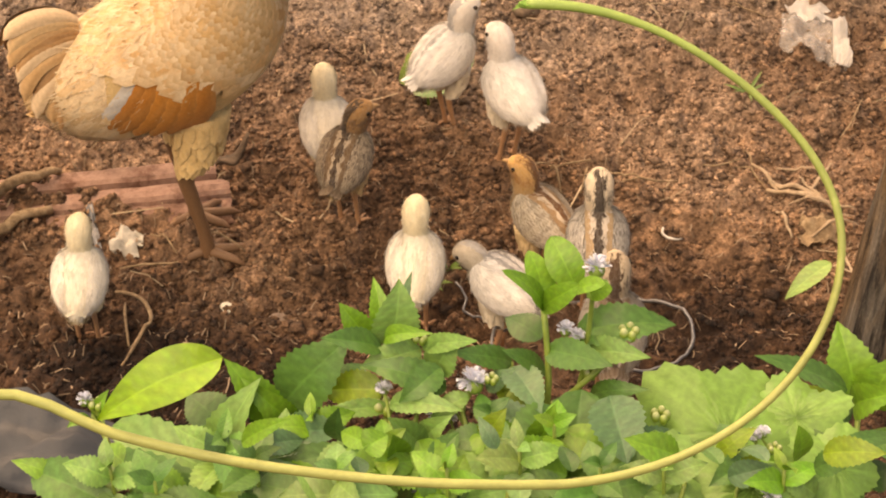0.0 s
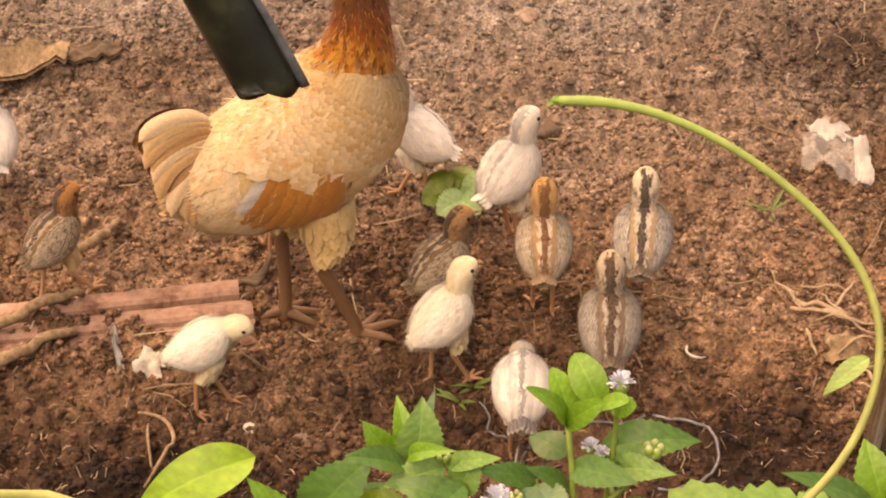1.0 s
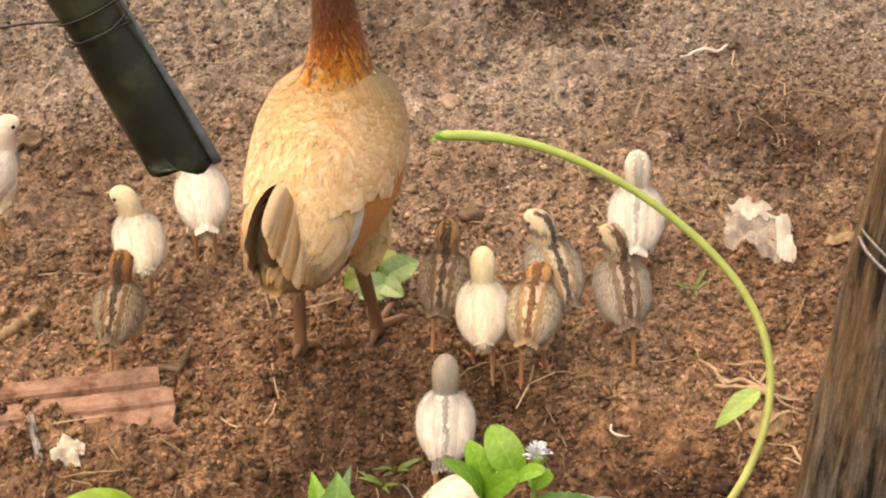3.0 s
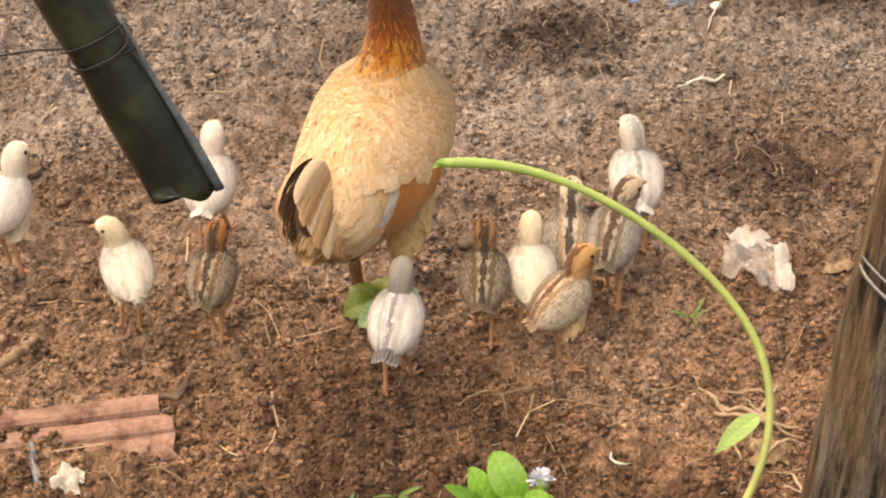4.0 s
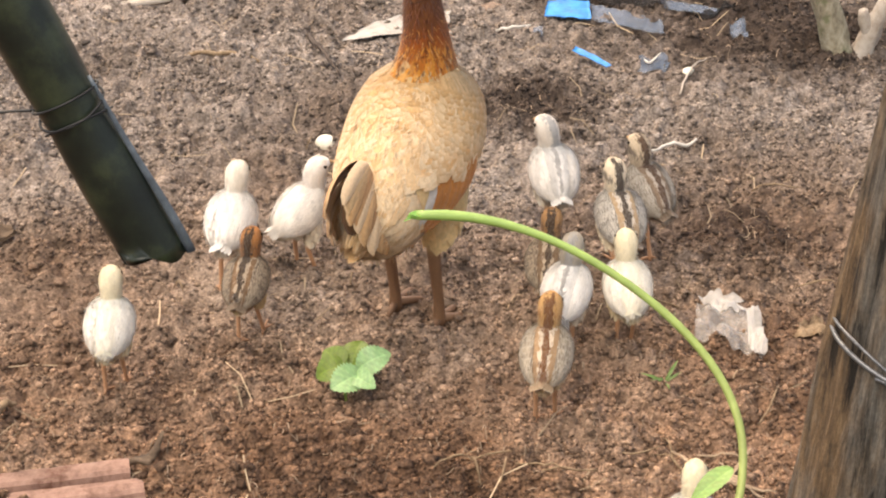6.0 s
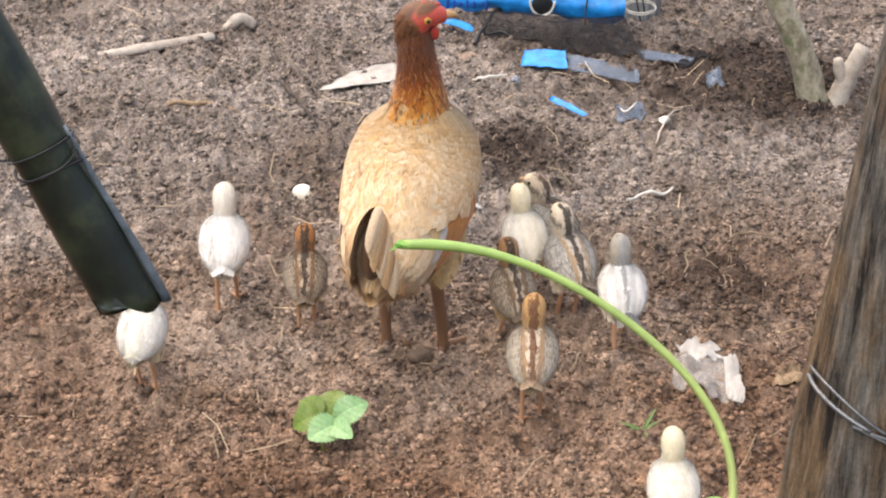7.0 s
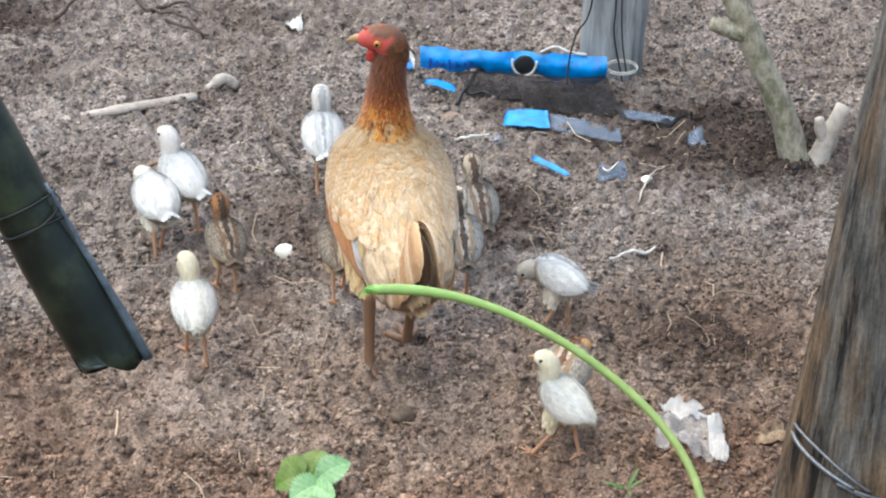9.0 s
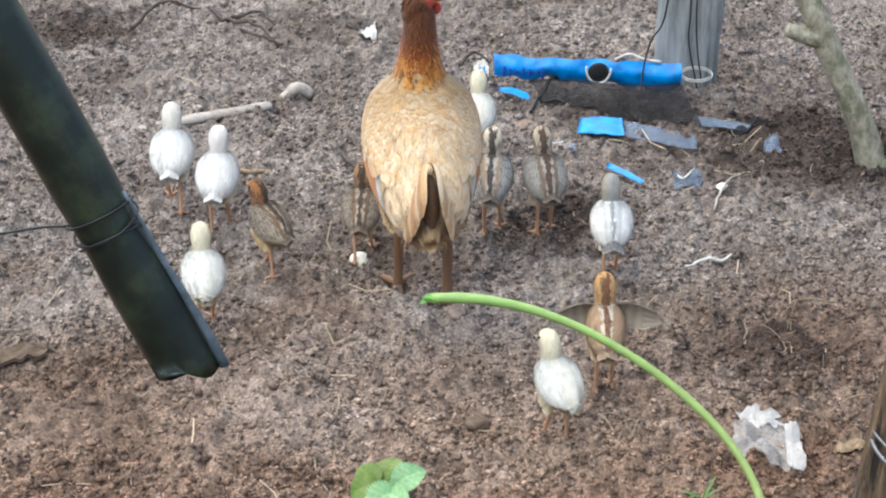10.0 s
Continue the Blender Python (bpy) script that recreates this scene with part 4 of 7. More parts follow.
# ---- fence, timber and litter ----
def rod(name, label, category, pts, radii, material, group="", n=8, steps=14, on_soil=True, rough=0.12, seed=1, flat=1.0):
    """A stick, wire or stalk through pts (x, y, height over the soil)."""
    p = spline(pts, steps)
    if on_soil:
        g = np.array([ground_at(a, b) for a, b in p[:, :2]])
        k = max(3, steps // 5)
        p[:, 2] += 0.4 * g + 0.6 * np.convolve(np.pad(g, k, "edge"), np.ones(2 * k + 1) / (2 * k + 1), "valid") + 0.002
    r = np.interp(np.linspace(0, 1, steps), np.linspace(0, 1, len(radii)), radii)
    V, F = tube(p, r, n, True, flat, rough, seed)
    return tagged(mesh(name, V, F, material), label, category, group)


def crumpled(name, label, category, corners, height, material, n=14, fold=0.008, seed=1, ragged=0.12, thick=0.0008, parent=None, lift=0.003, on_soil=True):
    """A thin, creased sheet on the soil between four corners (x, y), with a torn outline; corners may have their own heights."""
    c = [Vector((*q, 0)) if len(q) == 2 else Vector(q) for q in corners]
    V, F = [], []
    for i in range(n + 1):
        for j in range(n + 1):
            u, v = i / n, j / n
            du = ragged * float(lattice(v * 5 + seed, seed * 3.7)) * (1 if u in (0.0, 1.0) else 0.3)
            dv = ragged * float(lattice(u * 5 + seed * 2, seed * 1.3)) * (1 if v in (0.0, 1.0) else 0.3)
            uu, vv = u + du, v + dv
            p = (c[0] * (1 - uu) + c[1] * uu) * (1 - vv) + (c[3] * (1 - uu) + c[2] * uu) * vv
            crease = abs(float(lattice(u * 6 + seed * 5, v * 5 + seed))) * 2 + 0.6 * abs(float(lattice(u * 13 + seed, v * 12 + seed * 2)))
            p.z += fold * crease + height * 4 * u * (1 - u) * (0.4 + v * 0.6) + lift
            if on_soil:
                p.z += ground_at(p.x, p.y)
            V.append(p)
    k = (n + 1) ** 2
    V += [p - Vector((0, 0, thick)) for p in V]
    for i in range(n):
        for j in range(n):
            a = i * (n + 1) + j
            F += [(a, a + n + 1, a + n + 2, a + 1), (k + a, k + a + 1, k + a + n + 2, k + a + n + 1)]
    rim = [i * (n + 1) for i in range(n)] + [n * (n + 1) + j for j in range(n)] + [i * (n + 1) + n for i in range(n, 0, -1)] + list(range(n, 0, -1))
    for a, b in zip(rim, rim[1:] + rim[:1]):
        F.append((a, b, k + b, k + a))
    return tagged(mesh(name, V, F, material, parent, None, True), label, category)


def weathered_post(name, label, base, lean, height, radius, material, seed, squash=1.0):
    """A round timber post, split and grooved along its grain."""
    n, m = 56, 40
    V, F = [], []
    for i in range(m):
        z = -0.06 + (height + 0.06) * i / (m - 1)
        for j in range(n):
            a = 2 * math.pi * j / n
            g = float(lattice(j * 0.55 + seed * 7, z * 3.1)) + 0.7 * float(lattice((j * 1.7) % 95 + seed, z * 7)) + 0.6 * float(lattice(math.cos(a) * 1.3 + seed, z * 2.2 + math.sin(a) * 1.3))
            crack = -0.10 if float(lattice(j * 0.9 + seed * 3, z * 1.6 + 20)) > 0.36 else 0.0
            r = radius * (1 + 0.14 * g + crack)
            V.append((base[0] + lean[0] * z + r * math.cos(a), base[1] + lean[1] * z + r * squash * math.sin(a), z))
    for i in range(m - 1):
        for j in range(n):
            F.append((i * n + j, i * n + (j + 1) % n, (i + 1) * n + (j + 1) % n, (i + 1) * n + j))
    F.append(tuple((m - 1) * n + j for j in range(n)))
    return tagged(mesh(name, V, F, material), label, "post")


near_post = weathered_post("fence_post", "weathered brown timber fence post, split along the grain", (0.386, 1.45), (0.113, 0.02), 1.25, 0.060, POST, 3)


def loop_round(base, lean, radius, z, dip, start, end, r, steps=26, wob=0.0, seed=0):
    pts = []
    for k in range(steps):
        a = radians(start + (end - start) * k / (steps - 1))
        zz = z + dip * math.cos(a) + wob * math.sin(3 * a + seed)
        pts.append((base[0] + lean[0] * zz + radius * math.cos(a), base[1] + lean[1] * zz + radius * math.sin(a), zz))
    return tube(pts, r, 7)


tie = thing("fence_wire", 0, 0, 0, "grey galvanised wire twisted round the timber post", "wire")
for z, dip, start, end, r, wob, seed in ((0.319, -0.026, 140, 250, 0.0022, 0.0, 0), (0.322, -0.006, 236, 420, 0.0017, 0.004, 2), (0.313, -0.024, 236, 420, 0.0017, 0.004, 1), (0.325, -0.030, 165, 262, 0.0014, 0.003, 3)):
    V, F = loop_round((0.386, 1.45), (0.113, 0.02), 0.064, z, dip, start, end, r, wob=wob, seed=seed)
    mesh("strand", V, F, WIRE, tie)


def split_pipe():
    """A dark plastic pipe, slit along its length, hanging from the fence, with wire tied round it."""
    e = thing("plastic_pipe", -0.197, 1.40, 0.448, "dark green split plastic pipe tied with wire", "pipe")
    axis, r, n, m, thick = Vector((-0.415, 0.02, 0.91)).normalized(), 0.0265, 30, 26, 0.0028
    side = Vector((0.91, 0, 0.415)).normalized()
    front = -axis.cross(side).normalized()
    V, F = [], []
    for i in range(m):
        d = 1.15 * (i / (m - 1)) ** 1.5
        for j in range(n):
            a = radians(-20 + 322 * j / (n - 1))
            end = (0.010 - 0.016 * math.cos(a) + 0.003 * math.sin(a * 5)) if i == 0 else 0.0
            dent = 1 + 0.05 * float(lattice(a * 1.5 + 9, d * 14)) - 0.10 * math.exp(-((d - 0.135) / 0.03) ** 2)
            for rr in (r, r - thick):
                V.append(axis * (d + end) + (side * math.cos(a) + front * math.sin(a) * 0.9) * rr * dent)
    w = 2 * n
    for i in range(m - 1):
        for j in range(n - 1):
            a = i * w + 2 * j
            F += [(a, a + 2, a + w + 2, a + w), (a + 1, a + w + 1, a + w + 3, a + 3)]
        F += [(i * w, i * w + w, i * w + w + 1, i * w + 1), (i * w + w - 2, i * w + w - 1, i * w + 2 * w - 1, i * w + 2 * w - 2)]
    for j in range(n - 1):
        F.append((2 * j, 2 * j + 1, 2 * j + 3, 2 * j + 2))
    mesh("pipe_wall", V, F, TUBE, e)
    # the curled lip of the slit; its blue-grey colour paints in a highlight
    pts = [axis * d + side * (r * (1.02 + 0.10 * math.exp(-((d - 0.03) / 0.05) ** 2))) + front * (0.25 * r) for d in np.linspace(-0.004, 0.16, 14)]
    V, F = tube(pts, np.linspace(0.0042, 0.0016, 14), 8, True, 0.5)
    mesh("lip", V, F, LIP, e, label="lip of the slit, its highlight painted blue-grey")
    for k, (d, tilt) in enumerate(((0.128, 0.3), (0.140, -0.25), (0.150, 0.1))):
        pts = []
        for j in range(25):
            a = 2 * math.pi * j / 24
            pts.append(axis * (d + 0.008 * tilt * math.sin(a) * 3) + (side * math.cos(a) + front * math.sin(a) * 0.9) * (r + 0.0012))
        V, F = tube(pts, 0.0011, 6)
        mesh("tie_wire", V, F, RUBBER, e, label="thin dark tie wire")
    pts = spline([axis * 0.15 - side * r, axis * 0.155 - side * 0.05 + Vector((0, 0, 0.004)), axis * 0.17 - side * 0.09, axis * 0.16 - side * 0.16 + Vector((0, 0, 0.03)), axis * 0.2 - side * 0.6], 20)
    V, F = tube(pts, 0.0011, 6)
    mesh("tie_wire", V, F, RUBBER, e)


# lighter than the pipe: the lip's highlight is put into the colour
LIP = plain("highlit plastic edge", (0.10, 0.125, 0.15), 0.3, 0, 60, 0.5)
split_pipe()


def clay_tile():
    """A broken, ribbed clay tile, half sunk in the soil: three ribs side by side."""
    d, w = Vector((-0.982, -0.185, 0)), Vector((0.185, -0.982, 0))
    ribs = (("upper_rib", [(0.0, 0.012), (0.003, 0.020), (0.008, 0.0225), (0.024, 0.0215), (0.029, 0.019), (0.0305, 0.0125)]),
            ("middle_rib", [(0.0308, 0.0125), (0.034, 0.0150), (0.046, 0.0170), (0.055, 0.0158), (0.0590, 0.0125), (0.0600, 0.0075)]),
            ("lower_flange", [(0.0603, 0.0080), (0.064, 0.0072), (0.072, 0.0045), (0.080, 0.0005), (0.088, -0.005)]))
    base = Vector((-0.286, 1.768, ground_at(-0.36, 1.73) + 0.002))
    e = thing("clay_tile", 0, 0, 0, "broken ribbed terracotta tile half buried in soil", "tile")
    m = 34
    for name, profile in ribs:
        V, F = [], []
        n = len(profile)
        for i in range(m):
            s = 0.30 * i / (m - 1)
            for x, z in profile:
                chip = 0.012 * float(lattice(x * 90, 3)) + (0.022 if x < 0.0306 else 0.0) if i == 0 else 0.0
                worn = 0.0022 * float(lattice(s * 70 + x * 40, x * 160 + 4)) + 0.0015 * float(lattice(s * 190, x * 300 + 9))
                V.append(base + d * (s + chip) + w * (x + 0.35 * worn) + Vector((0, 0, z - 0.012 * s + worn)))
            V += [base + d * s + w * profile[-1][0] + Vector((0, 0, -0.03)), base + d * s + w * profile[0][0] + Vector((0, 0, -0.03))]
        k = n + 2
        for i in range(m - 1):
            F += [(i * k + j, i * k + (j + 1) % k, i * k + k + (j + 1) % k, i * k + k + j) for j in range(k)]
        F.append(tuple(range(k - 1, -1, -1)))
        mesh(name, V, F, TILE, e, None, False)


clay_tile()
rod("wood_chip", "curled brown piece of wood beside the tile", "wood", [(-0.300, 1.772, 0.012), (-0.278, 1.785, 0.016), (-0.262, 1.803, 0.026)], [0.006, 0.009, 0.002], BARKSHEET, rough=0.35, flat=0.45)
rod("stick", "crooked brown stick lying on soil", "stick", [(-0.60, 1.64, 0.01), (-0.533, 1.673, 0.012), (-0.485, 1.70, 0.014), (-0.454, 1.728, 0.012)], [0.006, 0.0065, 0.006, 0.004], TWIG, "sticks")
rod("stick", "straight brown stick lying on soil", "stick", [(-0.61, 1.575, 0.01), (-0.523, 1.626, 0.012), (-0.453, 1.672, 0.010)], [0.0075, 0.007, 0.0045], TWIG, "sticks", seed=2)
rod("stick", "bent pale root on the soil", "stick", [(-0.47, 1.80, 0.01), (-0.452, 1.83, 0.016), (-0.448, 1.862, 0.014), (-0.436, 1.885, 0.012)], [0.006, 0.006, 0.005, 0.003], TWIG, "sticks", seed=3)
rod("forked_twig", "thin pale forked twig on dark soil", "twig", [(-0.37, 1.555, 0.006), (-0.340, 1.535, 0.012), (-0.326, 1.500, 0.016), (-0.336, 1.465, 0.012), (-0.345, 1.435, 0.006)], [0.0016, 0.0022, 0.002, 0.0018, 0.001], TWIG, "twigs")
rod("twig", "thin upright pale twig", "twig", [(-0.357, 1.535, 0.006), (-0.352, 1.505, 0.014), (-0.345, 1.475, 0.006)], [0.001, 0.0016, 0.0012], TWIG, "twigs")
rod("twig", "dark twig lying on bare soil", "twig", [(-0.157, 2.982, 0.006), (-0.145, 2.92, 0.012), (-0.122, 2.86, 0.008), (-0.102, 2.812, 0.004)], [0.0045, 0.004, 0.003, 0.0015], DARKTWIG, "twigs")
rod("stick", "pale thin stick flat on grey soil", "stick", [(-0.343, 2.915, 0.001), (-0.30, 2.90, 0.003), (-0.229, 2.867, 0.001)], [0.003, 0.004, 0.002], TWIG, "sticks")
rod("twig", "white bent stalk on the soil", "twig", [(0.343, 2.552, 0.006), (0.37, 2.577, 0.009), (0.395, 2.577, 0.007), (0.412, 2.583, 0.006)], [0.0018, 0.0026, 0.0026, 0.0016], WHITEPL, "twigs")
rod("twig", "pale curved stalk on the soil", "twig", [(0.407, 2.739, 0.004), (0.43, 2.80, 0.01), (0.466, 2.855, 0.006)], [0.0016, 0.0018, 0.001], PALEWOOD, "twigs")
rod("buried_pole", "pale pole mostly buried in soil", "pole", [(-0.50, 3.09, 0.004), (-0.43, 3.125, 0.009), (-0.36, 3.16, 0.008), (-0.29, 3.197, 0.008)], [0.012, 0.014, 0.012, 0.013], PALEWOOD, rough=0.25, flat=0.6, on_soil=False)
rod("bone", "smooth pale length of wood on soil", "wood", [(-0.272, 3.243, 0.004), (-0.25, 3.255, 0.007), (-0.223, 3.264, 0.006)], [0.009, 0.0115, 0.009], PALEWOOD, rough=0.1)
for k, (x, y, dx, dy) in enumerate(((0.30, 1.765, 0.078, -0.062), (0.296, 1.752, 0.085, -0.05), (0.283, 1.79, 0.03, -0.05), (0.315, 1.72, 0.06, -0.03), (0.34, 1.745, 0.03, 0.05), (0.30, 1.70, 0.01, -0.05), (0.33, 1.66, 0.05, 0.02), (0.36, 1.71, -0.03, 0.05), (0.31, 1.79, 0.05, -0.01), (0.35, 1.64, 0.02, -0.06), (0.345, 1.60, 0.04, -0.01))):
    rod("straw_stalk", "dry split straw stalk on the soil", "straw", [(x, y, 0.008), (x + dx * 0.5, y + dy * 0.5, 0.014), (x + dx, y + dy, 0.008)], [0.0035 if k < 2 else 0.0016, 0.004 if k < 2 else 0.002, 0.0012], STALK, "straw stalks", rough=0.3, seed=k, flat=0.5)
for k, (x, y, a, l) in enumerate(((0.05, 1.77, 40, 0.06), (0.07, 1.76, 110, 0.04), (0.09, 1.775, 15, 0.05), (0.10, 1.74, 75, 0.03), (0.17, 1.745, 10, 0.06), (0.14, 1.75, -5, 0.055), (0.28, 1.80, 100, 0.04), (0.25, 1.785, 30, 0.05), (0.28, 1.77, 140, 0.04), (-0.054, 2.31, 80, 0.035),
                                  (-0.28, 2.14, 120, 0.03), (-0.14, 2.585, 75, 0.03), (-0.07, 2.17, 85, 0.02), (0.40, 1.87, 60, 0.06), (0.50, 2.42, 10, 0.07), (0.51, 2.15, 5, 0.06), (0.31, 2.12, -25, 0.05), (-0.33, 1.62, 130, 0.05), (-0.27, 1.62, 160, 0.05), (-0.34, 1.585, 2, 0.06))):
    c, s = math.cos(radians(a)) * l / 2, math.sin(radians(a)) * l / 2
    rod("straw_stalk", "short dry straw stalk on the soil", "straw", [(x - c, y - s, 0.005), (x + 0.1 * s, y - 0.1 * c, 0.011), (x + c, y + s, 0.006)], [0.0008, 0.0013, 0.0007], TWIG, "straw stalks", n=6, steps=8, seed=40 + k)

# loops of wire by the weeds
ring = [(0.105 + 0.095 * math.cos(radians(a)), 1.513 + 0.067 * math.sin(radians(a)), 0.006 + 0.004 * math.sin(radians(3 * a))) for a in range(-70, 215, 15)]
rod("wire_loop", "rusty grey loop of wire on damp soil", "wire", ring, [0.0019, 0.0019], WIRE, "wire loops", steps=50, n=7, rough=0.03)
rod("wire_loop", "thin bent wire end on damp soil", "wire", [(-0.033, 1.601, 0.006), (-0.022, 1.585, 0.010), (-0.024, 1.565, 0.008), (-0.010, 1.552, 0.008), (0.004, 1.549, 0.006)], [0.0013, 0.0013], WIRE, "wire loops", steps=20, rough=0.03)
rod("wire_loop", "grey wire rising among the weeds", "wire", [(0.042, 1.552, 0.006), (0.018, 1.52, 0.02), (0.006, 1.48, 0.03), (0.002, 1.44, 0.01)], [0.0016, 0.0016], WIRE, "wire loops", steps=20, rough=0.03)
rod("plastic_curl", "white plastic curl half stuck in soil", "plastic", [(0.180, 1.672, 0.004), (0.179, 1.659, 0.012), (0.190, 1.652, 0.012), (0.199, 1.657, 0.004)], [0.0012, 0.0016, 0.0006], WHITEPL, steps=12)

# plastic rubbish
rag = crumpled("plastic_wrapper", "crumpled translucent pale plastic wrapper on soil", "wrapper", [(0.338, 2.03), (0.412, 1.99), (0.420, 2.095), (0.352, 2.112)], 0.003, RAG, 22, 0.0045, 4, 0.05)
crumpled("plastic_scrap", "torn pale film caught in soil", "scrap", [(0.352, 2.092), (0.40, 2.082), (0.403, 2.100), (0.36, 2.122)], 0.003, RAGEDGE, 12, 0.006, 7, 0.3, lift=0.008)
crumpled("plastic_scrap", "torn pale film edge on the wrapper", "scrap", [(0.398, 1.985), (0.418, 1.990), (0.424, 2.085), (0.406, 2.085)], 0.005, RAGEDGE, 12, 0.006, 9, 0.12, lift=0.010)
crumpled("paper_scrap", "dirty white crumpled paper scrap on soil", "scrap", [(-0.386, 1.617), (-0.356, 1.614), (-0.353, 1.640), (-0.379, 1.647)], 0.003, PAPER, 14, 0.007, 3, 0.22, lift=0.0)
crumpled("foil_strip", "narrow silvery foil strip on soil", "scrap", [(-0.419, 1.678), (-0.412, 1.679), (-0.394, 1.624), (-0.402, 1.622)], 0.002, WIRE, 8, 0.004, 5, 0.2)


def feed_bag():
    """A torn blue plastic bag against the far post: printed hem above, dark film falling to the soil."""
    e = thing("plastic_bag", 0, 0, 0, "torn blue plastic bag with dark film, on soil", "bag")
    def band(x0, x1, y0, y1, z0, z1, mat, name, seed, n=26, m=7, wave=0.008, label=""):
        V, F = [], []
        for i in range(n + 1):
            u = i / n
            for j in range(m + 1):
                v = j / m
                wob = wave * (float(lattice(u * 9 + seed, v * 3)) * 2 + float(lattice(u * 31 + seed, v * 4)))
                top = 0.004 * float(lattice(u * 17 + seed, 5)) * v - 0.014 * float(lattice(u * 19 + seed, 9)) * (1 - v)
                V.append((x0 + (x1 - x0) * u, y0 + (y1 - y0) * u + wob - 0.012 * math.sin(math.pi * v), z0[0] + (z0[1] - z0[0]) * u + ((z1[0] + (z1[1] - z1[0]) * u) - (z0[0] + (z0[1] - z0[0]) * u)) * v + top))
        F = [(i * (m + 1) + j, (i + 1) * (m + 1) + j, (i + 1) * (m + 1) + j + 1, i * (m + 1) + j + 1) for i in range(n) for j in range(m)]
        k = len(V)
        V += [(x, y + 0.0015, z) for x, y, z in V]
        F += [tuple(k + q for q in reversed(f)) for f in F]
        return mesh(name, V, F, mat, e, None, True, label)
    band(0.093, 0.415, 3.275, 3.262, (0.030, 0.008), (0.068, 0.054), BLUE, "hem", 2, 40, 9, 0.004, "bright blue printed hem")
    # pale printed marks on the hem
    for k in range(7):
        x = 0.110 + 0.011 * k
        V, F = ball((x, 3.255 - 0.0004 * k, 0.046 - 0.0007 * k), 1, (0.0035 - 0.0012 * (k % 2), 0.0012, 0.010 - 0.003 * (k % 3)), 8, 5)
        mesh("print_mark", V, F, BLUEBAND, e)
    pts = [(0.272 + 0.021 * math.cos(radians(a)), 3.250, 0.050 + 0.026 * math.sin(radians(a))) for a in range(170, 372, 12)]
    V, F = tube(pts, 0.0022, 7)
    mesh("handle_edge", V, F, WHITEPL, e, label="white edge of the handle hole")
    V, F = ball((0.272, 3.252, 0.044), 1, (0.018, 0.003, 0.017), 14, 8)
    mesh("handle_hole", V, F, RUBBER, e, label="dark handle hole")
    V, F = tube(spline([(0.30, 3.262, 0.062), (0.325, 3.266, 0.071), (0.35, 3.262, 0.063), (0.38, 3.26, 0.058)], 16), 0.0026, 7)
    mesh("torn_edge", V, F, WHITEPL, e, label="white torn edge")
    # the dark film below
    V, F = [], []
    n = 18
    for i in range(n + 1):
        for j in range(n + 1):
            u, v = i / n, j / n
            top, low = Vector((0.150 + 0.262 * u, 3.262, 0.026 - 0.006 * u)), Vector((0.170 + 0.255 * u, 3.205 - 0.145 * u, 0.004))
            p = top.lerp(low, v)
            p.z = max(p.z + 0.012 * float(lattice(u * 5, v * 5)) + 0.016 * math.sin(math.pi * v), 0.008) + ground_at(p.x, p.y) * v
            V.append(p)
    F = [(i * (n + 1) + j, (i + 1) * (n + 1) + j, (i + 1) * (n + 1) + j + 1, i * (n + 1) + j + 1) for i in range(n) for j in range(n)]
    mesh("dark_film", V, F, SMOKE, e, label="smoky torn film")


feed_bag()
crumpled("blue_wrapper", "bright blue torn wrapper end on soil", "wrapper", [(0.222, 3.035), (0.298, 3.022), (0.300, 3.10), (0.232, 3.105)], 0.004, BLUE, 12, 0.003, 2, 0.03, lift=0.014, on_soil=False)
crumpled("clear_film", "clear plastic film trailing over soil", "film", [(0.300, 3.02), (0.408, 2.96), (0.412, 3.02), (0.302, 3.095)], 0.002, CLEAR, 12, 0.004, 6, 0.03, lift=0.012, on_soil=False)
crumpled("clear_film", "greyish plastic film strip on soil", "film", [(0.415, 3.075), (0.535, 3.03), (0.525, 3.055), (0.42, 3.115)], 0.003, CLEAR, 12, 0.003, 8, 0.03, lift=0.012, on_soil=False)
crumpled("dark_scrap", "dark plastic scrap under the film", "scrap", [(0.465, 3.045), (0.53, 3.025), (0.53, 3.045), (0.47, 3.065)], 0.002, SMOKE, 8, 0.004, 3, 0.2)
crumpled("blue_scrap", "narrow blue plastic scrap on soil", "scrap", [(0.256, 2.895), (0.305, 2.828), (0.314, 2.836), (0.264, 2.91)], 0.002, BLUE, 8, 0.002, 4, 0.03, lift=0.012, on_soil=False)
crumpled("blue_scrap", "small blue plastic scrap on soil", "scrap", [(0.100, 3.245), (0.150, 3.200), (0.153, 3.225), (0.103, 3.265)], 0.006, BLUE, 8, 0.002, 5, 0.03, lift=0.012, on_soil=False)
crumpled("blue_scrap", "tiny blue scrap beside the bag", "scrap", [(0.068, 3.30), (0.080, 3.30), (0.082, 3.35), (0.070, 3.352)], 0.003, BLUE, 6, 0.005, 7, 0.2, lift=0.008)
crumpled("blue_scrap", "faded tiny blue scrap on soil", "scrap", [(0.200, 2.970), (0.215, 2.968), (0.216, 2.985), (0.202, 2.988)], 0.002, CLEAR, 6, 0.003, 9, 0.2)
crumpled("clear_scrap", "small clear plastic scrap on soil", "scrap", [(0.355, 2.84), (0.40, 2.835), (0.402, 2.87), (0.357, 2.872)], 0.004, CLEAR, 8, 0.008, 3, 0.25)
rod("plastic_curl", "thin white plastic strip on soil", "plastic", [(0.362, 2.868, 0.008), (0.375, 2.852, 0.012), (0.392, 2.866, 0.010)], [0.0016, 0.002, 0.001], WHITEPL, steps=10)
